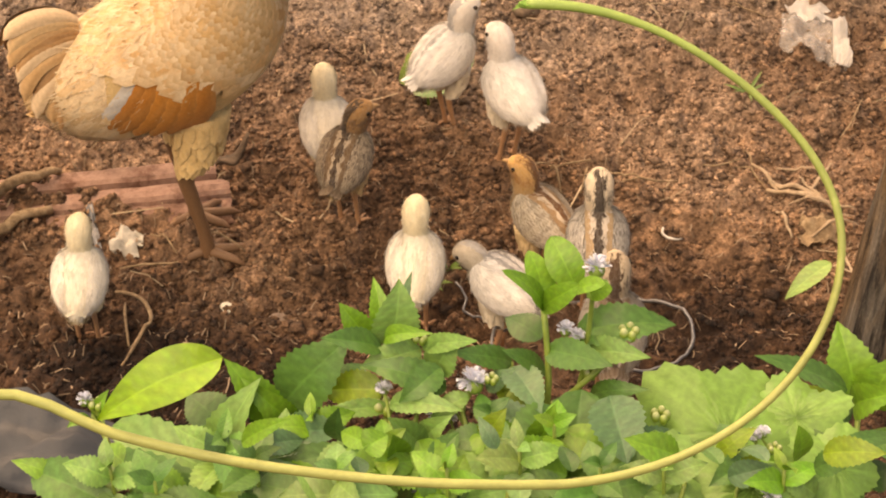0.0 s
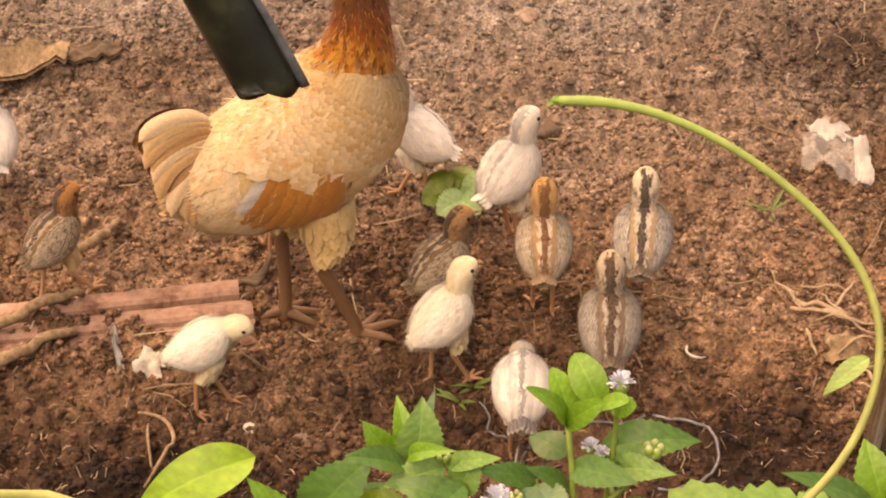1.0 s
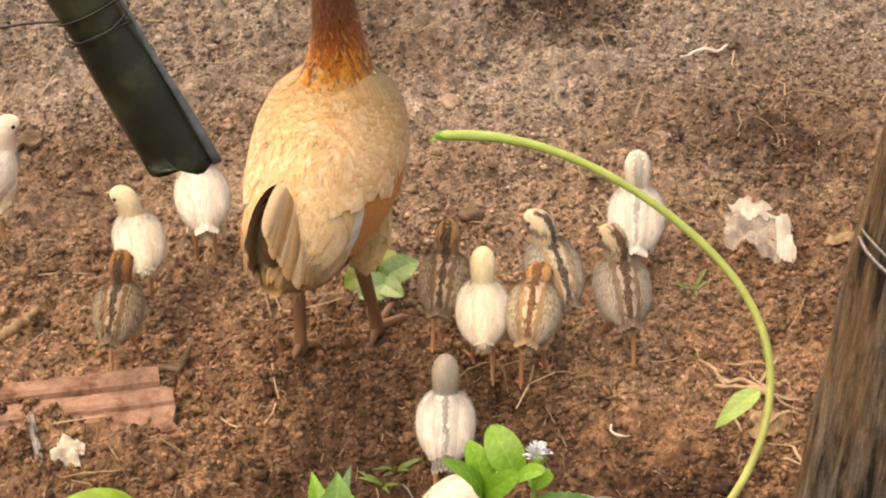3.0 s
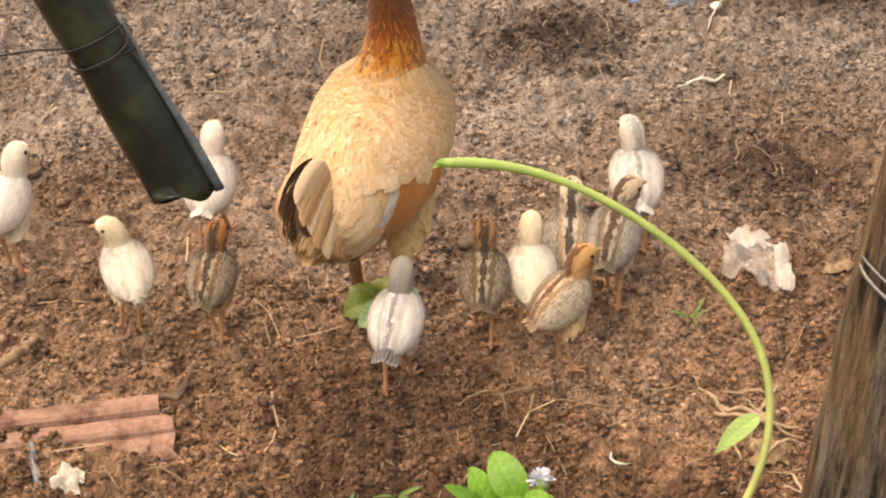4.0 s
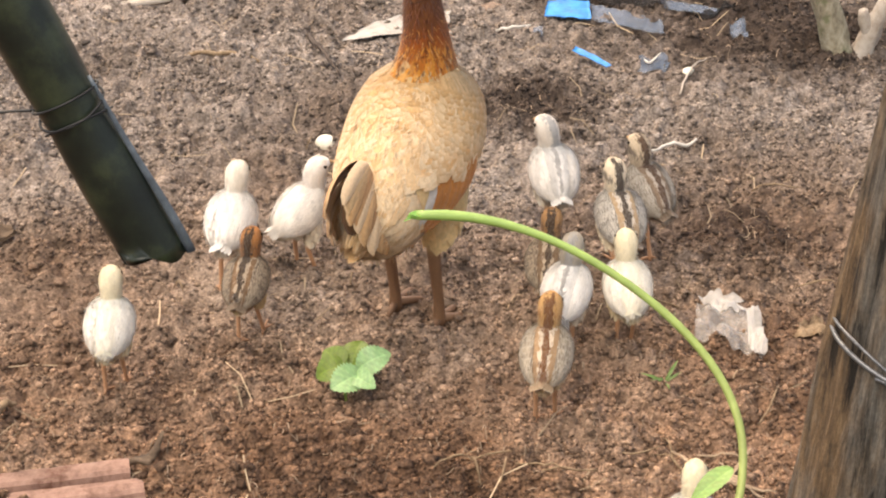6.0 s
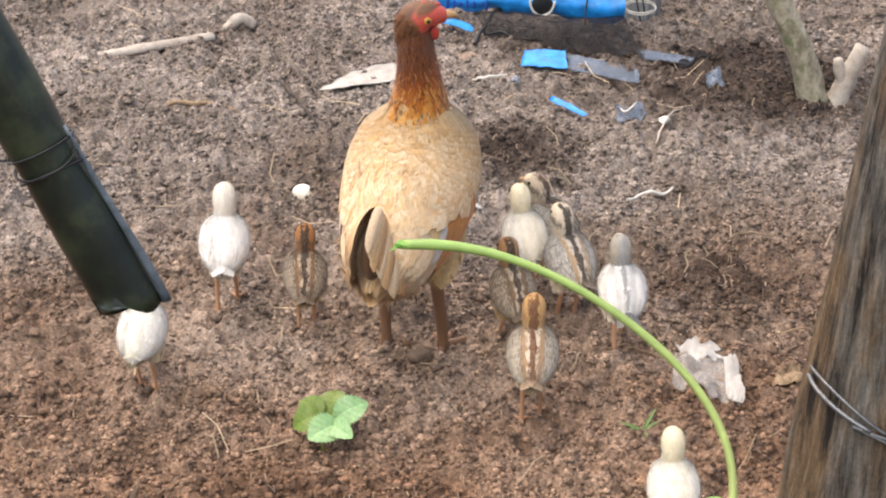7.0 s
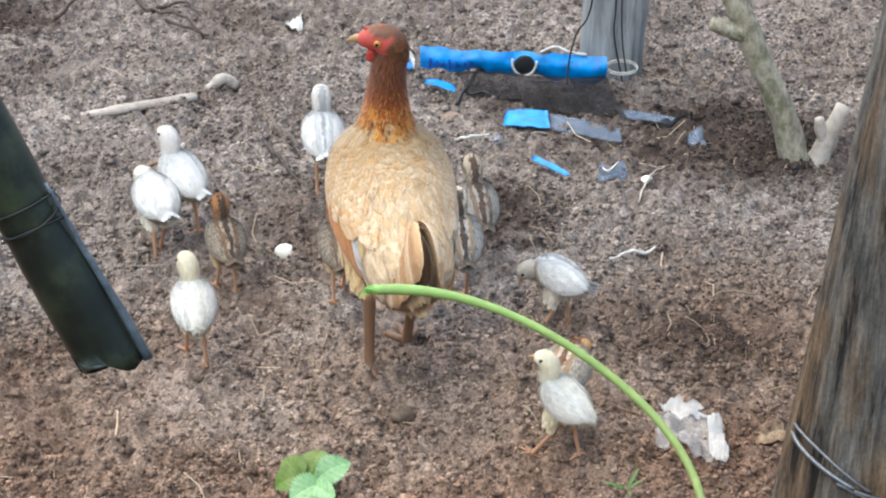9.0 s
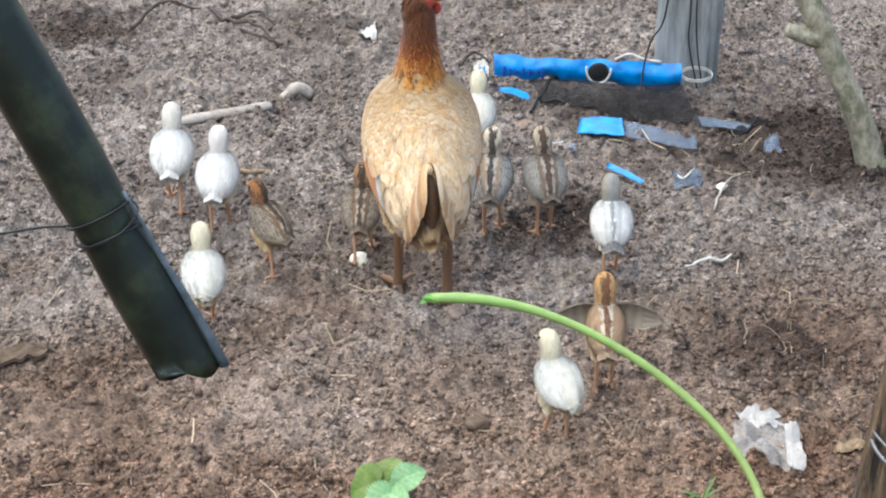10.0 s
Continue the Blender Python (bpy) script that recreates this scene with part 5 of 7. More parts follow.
crumpled("clear_scrap", "tiny clear plastic cup piece on soil", "scrap", [(0.513, 2.93), (0.537, 2.93), (0.537, 2.965), (0.513, 2.965)], 0.010, CLEAR, 8, 0.008, 5, 0.2)
rod("plastic_curl", "white plastic strip beside the film", "plastic", [(0.142, 3.0, 0.006), (0.17, 2.985, 0.008), (0.198, 3.0, 0.010)], [0.0018, 0.003, 0.0015], WHITEPL, steps=12)
crumpled("dry_husk", "large pale dry leaf husk on soil", "leaf", [(-0.105, 2.935, 0.004), (0.065, 2.980, 0.008), (0.07, 3.050, 0.010), (-0.055, 3.01, 0.006)], 0.006, DRYLEAF, 16, 0.003, 3, 0.03, on_soil=False, lift=0.008)
crumpled("paper_scrap", "white paper scrap on soil", "scrap", [(-0.150, 3.55), (-0.118, 3.55), (-0.118, 3.60), (-0.148, 3.60)], 0.005, WHITEPL, 8, 0.010, 2, 0.3)
crumpled("paper_scrap", "pale torn scrap by the bag", "scrap", [(0.058, 3.33), (0.085, 3.33), (0.086, 3.40), (0.06, 3.40)], 0.008, PAPER, 8, 0.014, 5, 0.3)
crumpled("dry_leaf", "fallen brown leaf on soil", "leaf", [(0.318, 1.648), (0.36, 1.655), (0.362, 1.678), (0.325, 1.683)], 0.006, TWIG, 10, 0.006, 4, 0.3)
crumpled("dry_leaf", "curled grey-brown leaf on soil", "leaf", [(0.458, 2.045), (0.498, 2.04), (0.502, 2.08), (0.47, 2.07)], 0.010, TWIG, 10, 0.006, 6, 0.3)
crumpled("bark_sheet", "flat brown bark sheet over a hollow", "bark", [(-0.70, 2.245, 0.0), (-0.575, 2.262, 0.0), (-0.572, 2.284, 0.0), (-0.70, 2.284, 0.0)], 0.0, TWIG, 12, 0.003, 8, 0.05, 0.006, lift=0.030)
crumpled("bark_sheet", "small bark piece lying on soil", "bark", [(-0.59, 2.268), (-0.505, 2.285), (-0.515, 2.308), (-0.59, 2.302)], 0.002, BARKSHEET, 10, 0.004, 9, 0.12, 0.004, lift=0.012)
crumpled("plastic_sheet", "dark grey plastic sheet under the weeds", "sheet", [(-0.50, 1.26, 0.02), (-0.33, 1.26, 0.0), (-0.33, 1.33, 0.015), (-0.47, 1.345, 0.05)], 0.02, GREYSHEET, 14, 0.006, 3, 0.1)


def eggshell():
    V, F = ball((0, 0, 0), 1, (0.020, 0.020, 0.026), 20, 16)
    keep = [f for f in F if all(V[i][2] + 0.006 * math.sin(3.1 * math.atan2(V[i][1], V[i][0])) < 0.004 for i in f)]
    me = mesh("eggshell", V, keep, SHELL)
    me.matrix_basis = pose(-0.118, 2.598, ground_at(-0.118, 2.598) + 0.006, 235, 15, 30) @ Matrix.Diagonal((0.75, 0.75, 0.75, 1))
    so = me.modifiers.new("thickness", "SOLIDIFY")
    so.thickness = 0.0008
    tagged(me, "broken white eggshell lying on the soil", "eggshell")


eggshell()


def stone(name, label, x, y, size, seed, material=STONE):
    V, F = ball((0, 0, 0), 1, (1, 0.75, 0.42), 14, 10)
    V = [Vector(v) * (1 + 0.35 * noise.noise(Vector(v) * 1.6 + Vector((seed, 0, 0)))) * size for v in V]
    ob = mesh(name, V, F, material)
    ob.matrix_basis = pose(x, y, ground_at(x, y) - 0.08 * size, 0, 0, seed * 40)
    tagged(ob, label, "stone")


stone("stone", "pale rounded pebble on damp soil", -0.258, 1.542, 0.010, 2, SHELL)
stone("stone", "flat dark clod of earth", 0.041, 2.105, 0.020, 3, BARKSHEET)
stone("stone", "small pale stone on soil", 0.104, 2.30, 0.016, 4)
stone("stone", "brown stone in damp soil", -0.205, 1.53, 0.018, 5)
stone("stone", "small pink pebble on soil", 0.428, 2.81, 0.011, 6, SHELL)
stone("stone", "small grey stone on soil", 0.02, 2.415, 0.018, 7, STONE)
stone("stone", "grey lump of dried mud", 0.105, 2.53, 0.017, 8)
stone("stone", "earth-coloured stone near the bag", 0.14, 3.13, 0.022, 9)

far_post = weathered_post("fence_post", "weathered grey timber post with wires", (0.432, 3.335), (0.05, 0.02), 1.0, 0.054, GREYPOST, 9, 0.5)
rod("cable", "thin black cable hanging down the grey post", "cable", [(0.40, 3.262, 0.40), (0.386, 3.26, 0.157), (0.361, 3.26, 0.097), (0.348, 3.25, 0.046), (0.345, 3.235, 0.012)], [0.0016, 0.0016], RUBBER, "cables", on_soil=False, steps=22)
rod("cable", "thin black cable hanging on the grey post", "cable", [(0.428, 3.29, 0.42), (0.430, 3.285, 0.157), (0.428, 3.28, 0.09), (0.44, 3.275, 0.03), (0.445, 3.27, 0.006)], [0.0016, 0.0016], RUBBER, "cables", on_soil=False, steps=22)
rod("cable", "black cable loop beside the grey post", "cable", [(0.445, 3.30, 0.35), (0.440, 3.285, 0.16), (0.443, 3.28, 0.08), (0.452, 3.275, 0.02)], [0.0014, 0.0014], RUBBER, "cables", on_soil=False, steps=22)
coil = [(0.443 + 0.027 * math.cos(radians(a)), 3.265 + 0.014 * math.sin(radians(a)), 0.030 + 0.008 * math.sin(radians(a)) + 0.00001 * a) for a in range(0, 700, 20)]
rod("string_coil", "pale string coiled at the foot of the post", "string", coil, [0.0012, 0.0012], PAPER, on_soil=False, steps=70)
rod("cable", "black cable end lying on the soil", "cable", [(0.205, 3.27, 0.03), (0.185, 3.245, 0.028), (0.165, 3.20, 0.014), (0.153, 3.165, 0.004)], [0.0035, 0.0032], RUBBER, "cables", steps=18)
rod("cable", "black cable bend lying on the soil", "cable", [(0.17, 3.21, 0.012), (0.19, 3.20, 0.014), (0.213, 3.183, 0.004)], [0.0022, 0.002], RUBBER, "cables", steps=12)
for k, pts in enumerate(([(-0.585, 3.63, 0.01), (-0.56, 3.70, 0.02), (-0.53, 3.75, 0.02), (-0.47, 3.745, 0.01)], [(-0.45, 3.75, 0.01), (-0.40, 3.66, 0.012), (-0.34, 3.60, 0.012), (-0.30, 3.53, 0.006)], [(-0.38, 3.60, 0.01), (-0.33, 3.545, 0.012), (-0.29, 3.53, 0.008)], [(-0.42, 3.69, 0.01), (-0.35, 3.68, 0.016), (-0.31, 3.64, 0.01)], [(0.035, 3.38, 0.01), (0.06, 3.42, 0.02), (0.085, 3.39, 0.012)])):
    rod("twig", "dark dead twig on the far soil", "twig", pts, [0.004, 0.003, 0.002], DARKTWIG, "twigs", seed=60 + k)


def sapling():
    """A thin leaning trunk with a sawn branch stub and a second shoot at its foot."""
    e = thing("sapling", 0.672, 2.905, ground_at(0.672, 2.905), "leaning pale grey-green sapling trunk in heaped soil", "tree")
    line = spline([(0.010, 0.0, -0.05), (0.000, 0.0, 0.01), (-0.024, 0.0, 0.086), (-0.070, 0.0, 0.179), (-0.112, 0.0, 0.270), (-0.16, 0.02, 0.40), (-0.20, 0.03, 0.62), (-0.22, 0.04, 0.95)], 34)
    r = np.interp(np.linspace(0, 1, 34), [0, 0.12, 0.3, 1], [0.036, 0.024, 0.020, 0.015])
    V, F = tube(line, r, 18, True, 1.0, 0.08, 4)
    mesh("trunk", V, F, BARK, e)
    V, F = tube(spline([(-0.090, 0, 0.212), (-0.120, -0.01, 0.222), (-0.146, -0.012, 0.232)], 8), np.linspace(0.016, 0.010, 8), 12, True, 1.0, 0.08, 5)
    mesh("branch_stub", V, F, BARK, e, label="sawn-off branch stub")
    V, F = tube(spline([(0.030, 0.0, -0.03), (0.044, 0.0, 0.010), (0.056, 0.0, 0.048), (0.074, 0.0, 0.092)], 12), np.linspace(0.021, 0.012, 12), 12, True, 1.0, 0.14, 6)
    mesh("shoot", V, F, PALEWOOD, e, label="pale cut shoot")
    V, F = tube(spline([(0.052, 0.0, 0.030), (0.041, -0.004, 0.052), (0.034, -0.006, 0.074)], 8), np.linspace(0.014, 0.007, 8), 10, True, 1.0, 0.14, 7)
    mesh("shoot", V, F, PALEWOOD, e)


sapling()


# ---- weeds along the fence ----
LEAF_B, LEAF_M, LEAF_D, LEAF_L, LEAF_Y, LEAF_G = (0.125, 0.305, 0.034), (0.070, 0.190, 0.042), (0.035, 0.105, 0.023), (0.158, 0.325, 0.085), (0.150, 0.255, 0.022), (0.082, 0.190, 0.085)


def blade(plant, base, tip, width, tone, name="leaf", saw=0.07, long=1.22, point=1.05):
    """An ovate, finely toothed leaf: folded along its midrib, arched, with sunken side veins."""
    a, b = Vector(base), Vector(tip)
    b = a + (b - a) * long
    width *= 0.94
    way = b - a
    l = way.length
    way.normalize()
    rnd = random.Random(int((a.x + 2 * b.x + 3 * b.z + 5) * 9973))
    face = Vector((rnd.uniform(-0.35, 0.35), -0.62 + rnd.uniform(-0.15, 0.3), 0.78))
    n = (face - way * face.dot(way)).normalized()
    side = way.cross(n)
    curl, fold = rnd.uniform(0.03, 0.16), rnd.uniform(0.05, 0.28)
    full = (0.62 / (0.62 + point)) ** 0.62 * (point / (0.62 + point)) ** point
    m, cols = 25, (-1, -0.72, -0.4, -0.08, 0, 0.08, 0.4, 0.72, 1)
    V, F, C = [], [], []
    for i in range(m):
        s = i / (m - 1)
        w = 0.5 * width * (s ** 0.62 * (1 - s) ** point / full + 0.03 * (1 - s)) * 1.08
        c = a + way * (s * l) + n * (l * curl * (4 * s * (1 - s) - s * s))
        for e in cols:
            k = 1 + saw * (1 if i % 2 else -0.8) if abs(e) == 1 else 1.0
            vein = math.sin(2 * math.pi * (s * 6.0 - abs(e) * 1.6))
            lift = abs(e) * fold * w + 0.022 * width * math.sin(7 * s + e * 3 + curl * 40) * abs(e)
            lift += (0.012 * width * vein * (1 - abs(e)) if abs(e) > 0.1 else -0.02 * width * (1 - s))
            V.append(c + side * (e * w * k) + n * lift)
            f = 1.35 if e == 0 else (1.0 + 0.16 * (1 if vein < -0.7 else 0) - 0.06 * vein)
            C.append(tuple(t * f * (0.94 + 0.12 * rnd.random()) for t in tone))
    q = len(cols)
    for i in range(m - 1):
        for j in range(q - 1):
            F.append((i * q + j, i * q + j + 1, i * q + q + j + 1, i * q + q + j))
    return mesh(name, V, F, LEAF, plant, C)


def lobed(plant, centre, width, tilt, turn):
    """A broad lobed leaf with a wavy, toothed rim and raised veins."""
    rings, n = 7, 60
    rnd = random.Random(int(width * 1e4) + int(turn))
    V, F, C = [], [], []
    for i in range(rings + 1):
        for j in range(n):
            t = 2 * math.pi * j / n
            lobe = 1 + 0.15 * math.cos(5 * t) - 0.42 * max(0.0, math.cos(t)) ** 14 + (0.035 * (-1) ** j if i == rings else 0)
            r = 0.5 * width * lobe * i / rings
            vein = abs(math.sin(2.5 * t))
            z = 0.07 * width * math.sin(3 * t + turn) * (i / rings) ** 2 - 0.14 * width * (i / rings) ** 2 + 0.05 * width * vein * (i / rings) + 0.012 * width * math.sin(23 * t + 9 * i / rings)
            V.append((r * math.sin(t), -r * math.cos(t), z))
            f = (1.25 if vein < 0.12 else 1.0) * (0.88 + 0.2 * rnd.random())
            C.append(tuple(x * f for x in blend(LEAF_L, LEAF_B, 0.35)))
    for i in range(rings):
        for j in range(n):
            F.append((i * n + j, (i + 1) * n + j, (i + 1) * n + (j + 1) % n, i * n + (j + 1) % n))
    ob = mesh("leaf", V, F, LEAF, plant, C)
    ob.matrix_basis = pose(*centre, tilt, 0, turn)


def stem(plant, pts, r):
    p = spline(pts, 14)
    V, F = tube(p, np.linspace(r * 1.15, r * 0.75, 14), 8)
    mesh("stem", V, F, LEAF, plant, [(0.22, 0.33, 0.07)] * len(V))


def flower(plant, at, r):
    """A tuft of pale lilac threads over a green cup."""
    rnd = random.Random(int(at[0] * 1e4) + int(at[2] * 1e4))
    V, F, C = [], [], []
    c = Vector(at)
    for _ in range(70):
        a, b = rnd.uniform(0, 6.283), rnd.random() ** 0.6
        d = Vector((math.sin(b * 1.5) * math.cos(a), math.sin(b * 1.5) * math.sin(a), math.cos(b * 1.5)))
        s = d.cross(Vector((rnd.random(), rnd.random(), rnd.random()))).normalized() * (0.11 * r)
        k = len(V)
        V += [c + d * 0.25 * r - s, c + d * 0.25 * r + s, c + d * r * rnd.uniform(0.85, 1.1) + s * 1.2, c + d * r - s * 1.2]
        F.append((k, k + 1, k + 2, k + 3))
        t = blend((0.68, 0.72, 0.86), (0.84, 0.88, 0.93), rnd.random())
        C += [t] * 4
    fl = mesh("flower_head", V, F, LEAF, plant, C, False, "pale lilac flower head")
    V, F = ball((at[0], at[1], at[2] - 0.25 * r), r * 0.62, (1, 1, 0.8))
    mesh("flower_cup", V, F, LEAF, fl, [(0.2, 0.34, 0.07)] * len(V))


def bud(plant, at, r):
    """A green unopened head with pale tips."""
    V, F = joined(*[ball((at[0] + r * 0.6 * math.cos(a), at[1] + r * 0.6 * math.sin(a), at[2] + r * 0.2 * math.sin(2.3 * a)), r * 0.5, (0.8, 0.8, 1.15), 8, 6) for a in (0, 1.3, 2.6, 3.9, 5.2)])
    C = [blend((0.24, 0.38, 0.06), (0.66, 0.66, 0.5), (v[2] - at[2]) / r - 0.1) for v in V]
    mesh("bud", V, F, LEAF, plant, C)


tall_weed = thing("flowering_weed", 0.055, 1.130, 0.000, "tall green weed with small pale lilac flower heads", "weed", "weeds by the fence")
stem(tall_weed, [(-0.006, -0.010, -0.015), (-0.011, -0.021, 0.081), (-0.016, -0.030, 0.163), (-0.014, -0.010, 0.220), (-0.012, 0.010, 0.258), (-0.017, 0.030, 0.304)], 0.0030)
stem(tall_weed, [(-0.013, 0.000, 0.233), (0.010, 0.010, 0.242), (0.016, 0.020, 0.284), (0.019, 0.027, 0.337)], 0.0024)
stem(tall_weed, [(-0.012, 0.000, 0.228), (0.013, 0.000, 0.257), (0.035, 0.010, 0.276), (0.045, 0.020, 0.290)], 0.0022)
stem(tall_weed, [(-0.040, 0.020, 0.260), (-0.038, 0.000, 0.233), (-0.028, -0.020, 0.206)], 0.0016)
blade(tall_weed, (-0.017, 0.030, 0.303), (-0.026, 0.050, 0.339), 0.022, LEAF_B, saw=0.015, long=1.05, point=0.62)
blade(tall_weed, (0.007, 0.030, 0.322), (-0.012, 0.050, 0.353), 0.026, LEAF_B, saw=0.015, long=1.05, point=0.62)
blade(tall_weed, (-0.019, 0.020, 0.311), (-0.041, 0.000, 0.360), 0.014, LEAF_B, saw=0.015, long=1.05, point=0.62)
blade(tall_weed, (-0.020, 0.020, 0.311), (0.003, 0.000, 0.348), 0.018, LEAF_B, saw=0.015, long=1.05, point=0.62)
blade(tall_weed, (0.016, 0.020, 0.326), (0.029, 0.010, 0.339), 0.015, LEAF_B, saw=0.015, long=1.05, point=0.62)
blade(tall_weed, (0.015, 0.030, 0.314), (0.029, 0.040, 0.323), 0.011, LEAF_B, saw=0.015, long=1.05, point=0.62)
blade(tall_weed, (0.004, 0.020, 0.326), (0.020, -0.010, 0.360), 0.016, LEAF_B, saw=0.015, long=1.05, point=0.62)
blade(tall_weed, (0.008, 0.030, 0.280), (0.068, 0.030, 0.292), 0.031, LEAF_M)
blade(tall_weed, (0.015, 0.020, 0.271), (0.050, 0.000, 0.286), 0.022, LEAF_L)
blade(tall_weed, (-0.017, 0.040, 0.266), (-0.040, 0.060, 0.268), 0.026, LEAF_D)
blade(tall_weed, (-0.015, 0.020, 0.272), (0.023, -0.010, 0.287), 0.024, LEAF_M)
blade(tall_weed, (0.020, 0.010, 0.237), (0.050, -0.010, 0.261), 0.017, LEAF_M)
blade(tall_weed, (0.012, -0.010, 0.260), (0.005, -0.060, 0.210), 0.050, LEAF_M)
blade(tall_weed, (0.031, -0.030, 0.272), (0.041, -0.070, 0.254), 0.039, LEAF_G)
blade(tall_weed, (-0.013, 0.020, 0.250), (-0.040, 0.000, 0.285), 0.017, LEAF_M)
blade(tall_weed, (-0.039, 0.020, 0.260), (-0.075, 0.000, 0.284), 0.018, LEAF_M)
blade(tall_weed, (-0.040, 0.010, 0.263), (-0.022, -0.030, 0.264), 0.028, LEAF_G)
blade(tall_weed, (-0.040, 0.000, 0.250), (-0.021, -0.030, 0.245), 0.024, LEAF_Y)
blade(tall_weed, (-0.050, 0.010, 0.235), (-0.039, 0.010, 0.241), 0.013, LEAF_Y)
blade(tall_weed, (-0.005, -0.030, 0.255), (-0.042, -0.060, 0.243), 0.033, LEAF_M)
blade(tall_weed, (-0.001, -0.040, 0.247), (0.036, -0.070, 0.232), 0.033, LEAF_B, saw=0.015, long=1.05, point=0.62)
flower(tall_weed, (0.020, 0.027, 0.345), 0.0105)
flower(tall_weed, (-0.000, 0.025, 0.288), 0.0075)
flower(tall_weed, (0.008, 0.020, 0.286), 0.0068)
bud(tall_weed, (0.046, 0.020, 0.291), 0.0085)
bud(tall_weed, (0.022, 0.025, 0.329), 0.0080)
bud(tall_weed, (0.019, 0.010, 0.259), 0.0060)
mid_weed = thing("flowering_weed", -0.010, 1.100, 0.000, "green weed with pale lilac flowers on forked stalks", "weed", "weeds by the fence")
stem(mid_weed, [(-0.020, -0.014, -0.015), (-0.041, -0.028, 0.100), (-0.058, -0.040, 0.199), (-0.044, 0.000, 0.247), (-0.043, 0.040, 0.278)], 0.0020)
stem(mid_weed, [(0.004, -0.014, -0.015), (0.008, -0.028, 0.103), (0.012, -0.040, 0.207), (-0.010, 0.000, 0.248), (-0.003, 0.015, 0.262)], 0.0020)
stem(mid_weed, [(-0.006, 0.000, 0.236), (-0.020, 0.010, 0.249), (-0.030, 0.012, 0.239)], 0.0012)
stem(mid_weed, [(-0.004, 0.000, 0.242), (-0.014, 0.000, 0.231), (-0.020, 0.010, 0.237)], 0.0012)
stem(mid_weed, [(-0.020, -0.014, -0.015), (-0.039, -0.028, 0.102), (-0.056, -0.040, 0.205), (-0.064, 0.000, 0.246), (-0.069, 0.020, 0.256)], 0.0016)
stem(mid_weed, [(-0.059, -0.030, 0.207), (-0.045, 0.000, 0.235), (-0.044, 0.020, 0.254)], 0.0014)
blade(mid_weed, (-0.042, 0.040, 0.279), (-0.079, 0.030, 0.272), 0.023, LEAF_L)
blade(mid_weed, (-0.042, 0.040, 0.282), (-0.009, 0.020, 0.304), 0.015, LEAF_L)
blade(mid_weed, (-0.031, 0.030, 0.265), (-0.019, 0.030, 0.295), 0.026, LEAF_L)
blade(mid_weed, (-0.023, 0.020, 0.257), (-0.073, 0.020, 0.278), 0.025, LEAF_M)
blade(mid_weed, (-0.069, 0.030, 0.247), (-0.112, 0.040, 0.237), 0.028, LEAF_Y)
blade(mid_weed, (-0.027, 0.020, 0.279), (-0.051, 0.000, 0.268), 0.022, LEAF_M)
blade(mid_weed, (-0.065, 0.020, 0.239), (-0.106, 0.010, 0.243), 0.014, LEAF_L)
blade(mid_weed, (-0.064, 0.010, 0.251), (-0.022, -0.010, 0.267), 0.019, LEAF_L)
blade(mid_weed, (-0.006, 0.010, 0.261), (-0.031, 0.000, 0.247), 0.017, LEAF_L)
blade(mid_weed, (0.003, 0.010, 0.244), (0.048, -0.010, 0.247), 0.026, LEAF_G)
blade(mid_weed, (-0.001, -0.010, 0.246), (0.024, -0.040, 0.235), 0.025, LEAF_B)
blade(mid_weed, (-0.059, -0.020, 0.248), (-0.099, -0.040, 0.232), 0.029, LEAF_M)
blade(mid_weed, (-0.042, -0.030, 0.252), (-0.021, -0.060, 0.225), 0.037, LEAF_B)
blade(mid_weed, (-0.083, -0.030, 0.245), (-0.114, -0.050, 0.230), 0.029, LEAF_L)
blade(mid_weed, (0.007, -0.030, 0.248), (0.048, -0.060, 0.233), 0.037, LEAF_L)
blade(mid_weed, (-0.057, -0.050, 0.243), (-0.077, -0.070, 0.228), 0.033, LEAF_B)
blade(mid_weed, (-0.017, -0.050, 0.244), (0.008, -0.070, 0.225), 0.037, LEAF_L)
blade(mid_weed, (0.007, 0.030, 0.249), (0.023, 0.030, 0.266), 0.015, LEAF_G)
blade(mid_weed, (0.031, -0.020, 0.256), (-0.001, -0.020, 0.233), 0.025, LEAF_B)
flower(mid_weed, (-0.003, 0.015, 0.269), 0.0125)
flower(mid_weed, (-0.030, 0.010, 0.242), 0.0078)
flower(mid_weed, (-0.020, 0.010, 0.239), 0.0072)
bud(mid_weed, (-0.043, 0.040, 0.289), 0.0062)
flower(mid_weed, (-0.069, 0.020, 0.257), 0.0068)
flower(mid_weed, (-0.044, 0.020, 0.257), 0.0072)
bud(mid_weed, (0.010, 0.015, 0.273), 0.0060)
flower(mid_weed, (-0.061, -0.050, 0.245), 0.0110)
flower(mid_weed, (-0.058, -0.050, 0.227), 0.0060)
flower(mid_weed, (-0.041, -0.050, 0.221), 0.0060)
bud(mid_weed, (-0.069, 0.020, 0.239), 0.0090)
left_weed = thing("weed", -0.090, 1.130, 0.000, "leafy green weed at the edge of the soil", "weed", "weeds by the fence")
stem(left_weed, [(0.006, -0.021, -0.015), (0.012, -0.042, 0.095), (0.017, -0.060, 0.189), (0.011, 0.000, 0.242), (0.011, 0.020, 0.280)], 0.0020)
stem(left_weed, [(-0.021, -0.024, -0.015), (-0.043, -0.049, 0.098), (-0.061, -0.070, 0.197), (-0.065, -0.030, 0.221), (-0.066, 0.000, 0.234)], 0.0024)
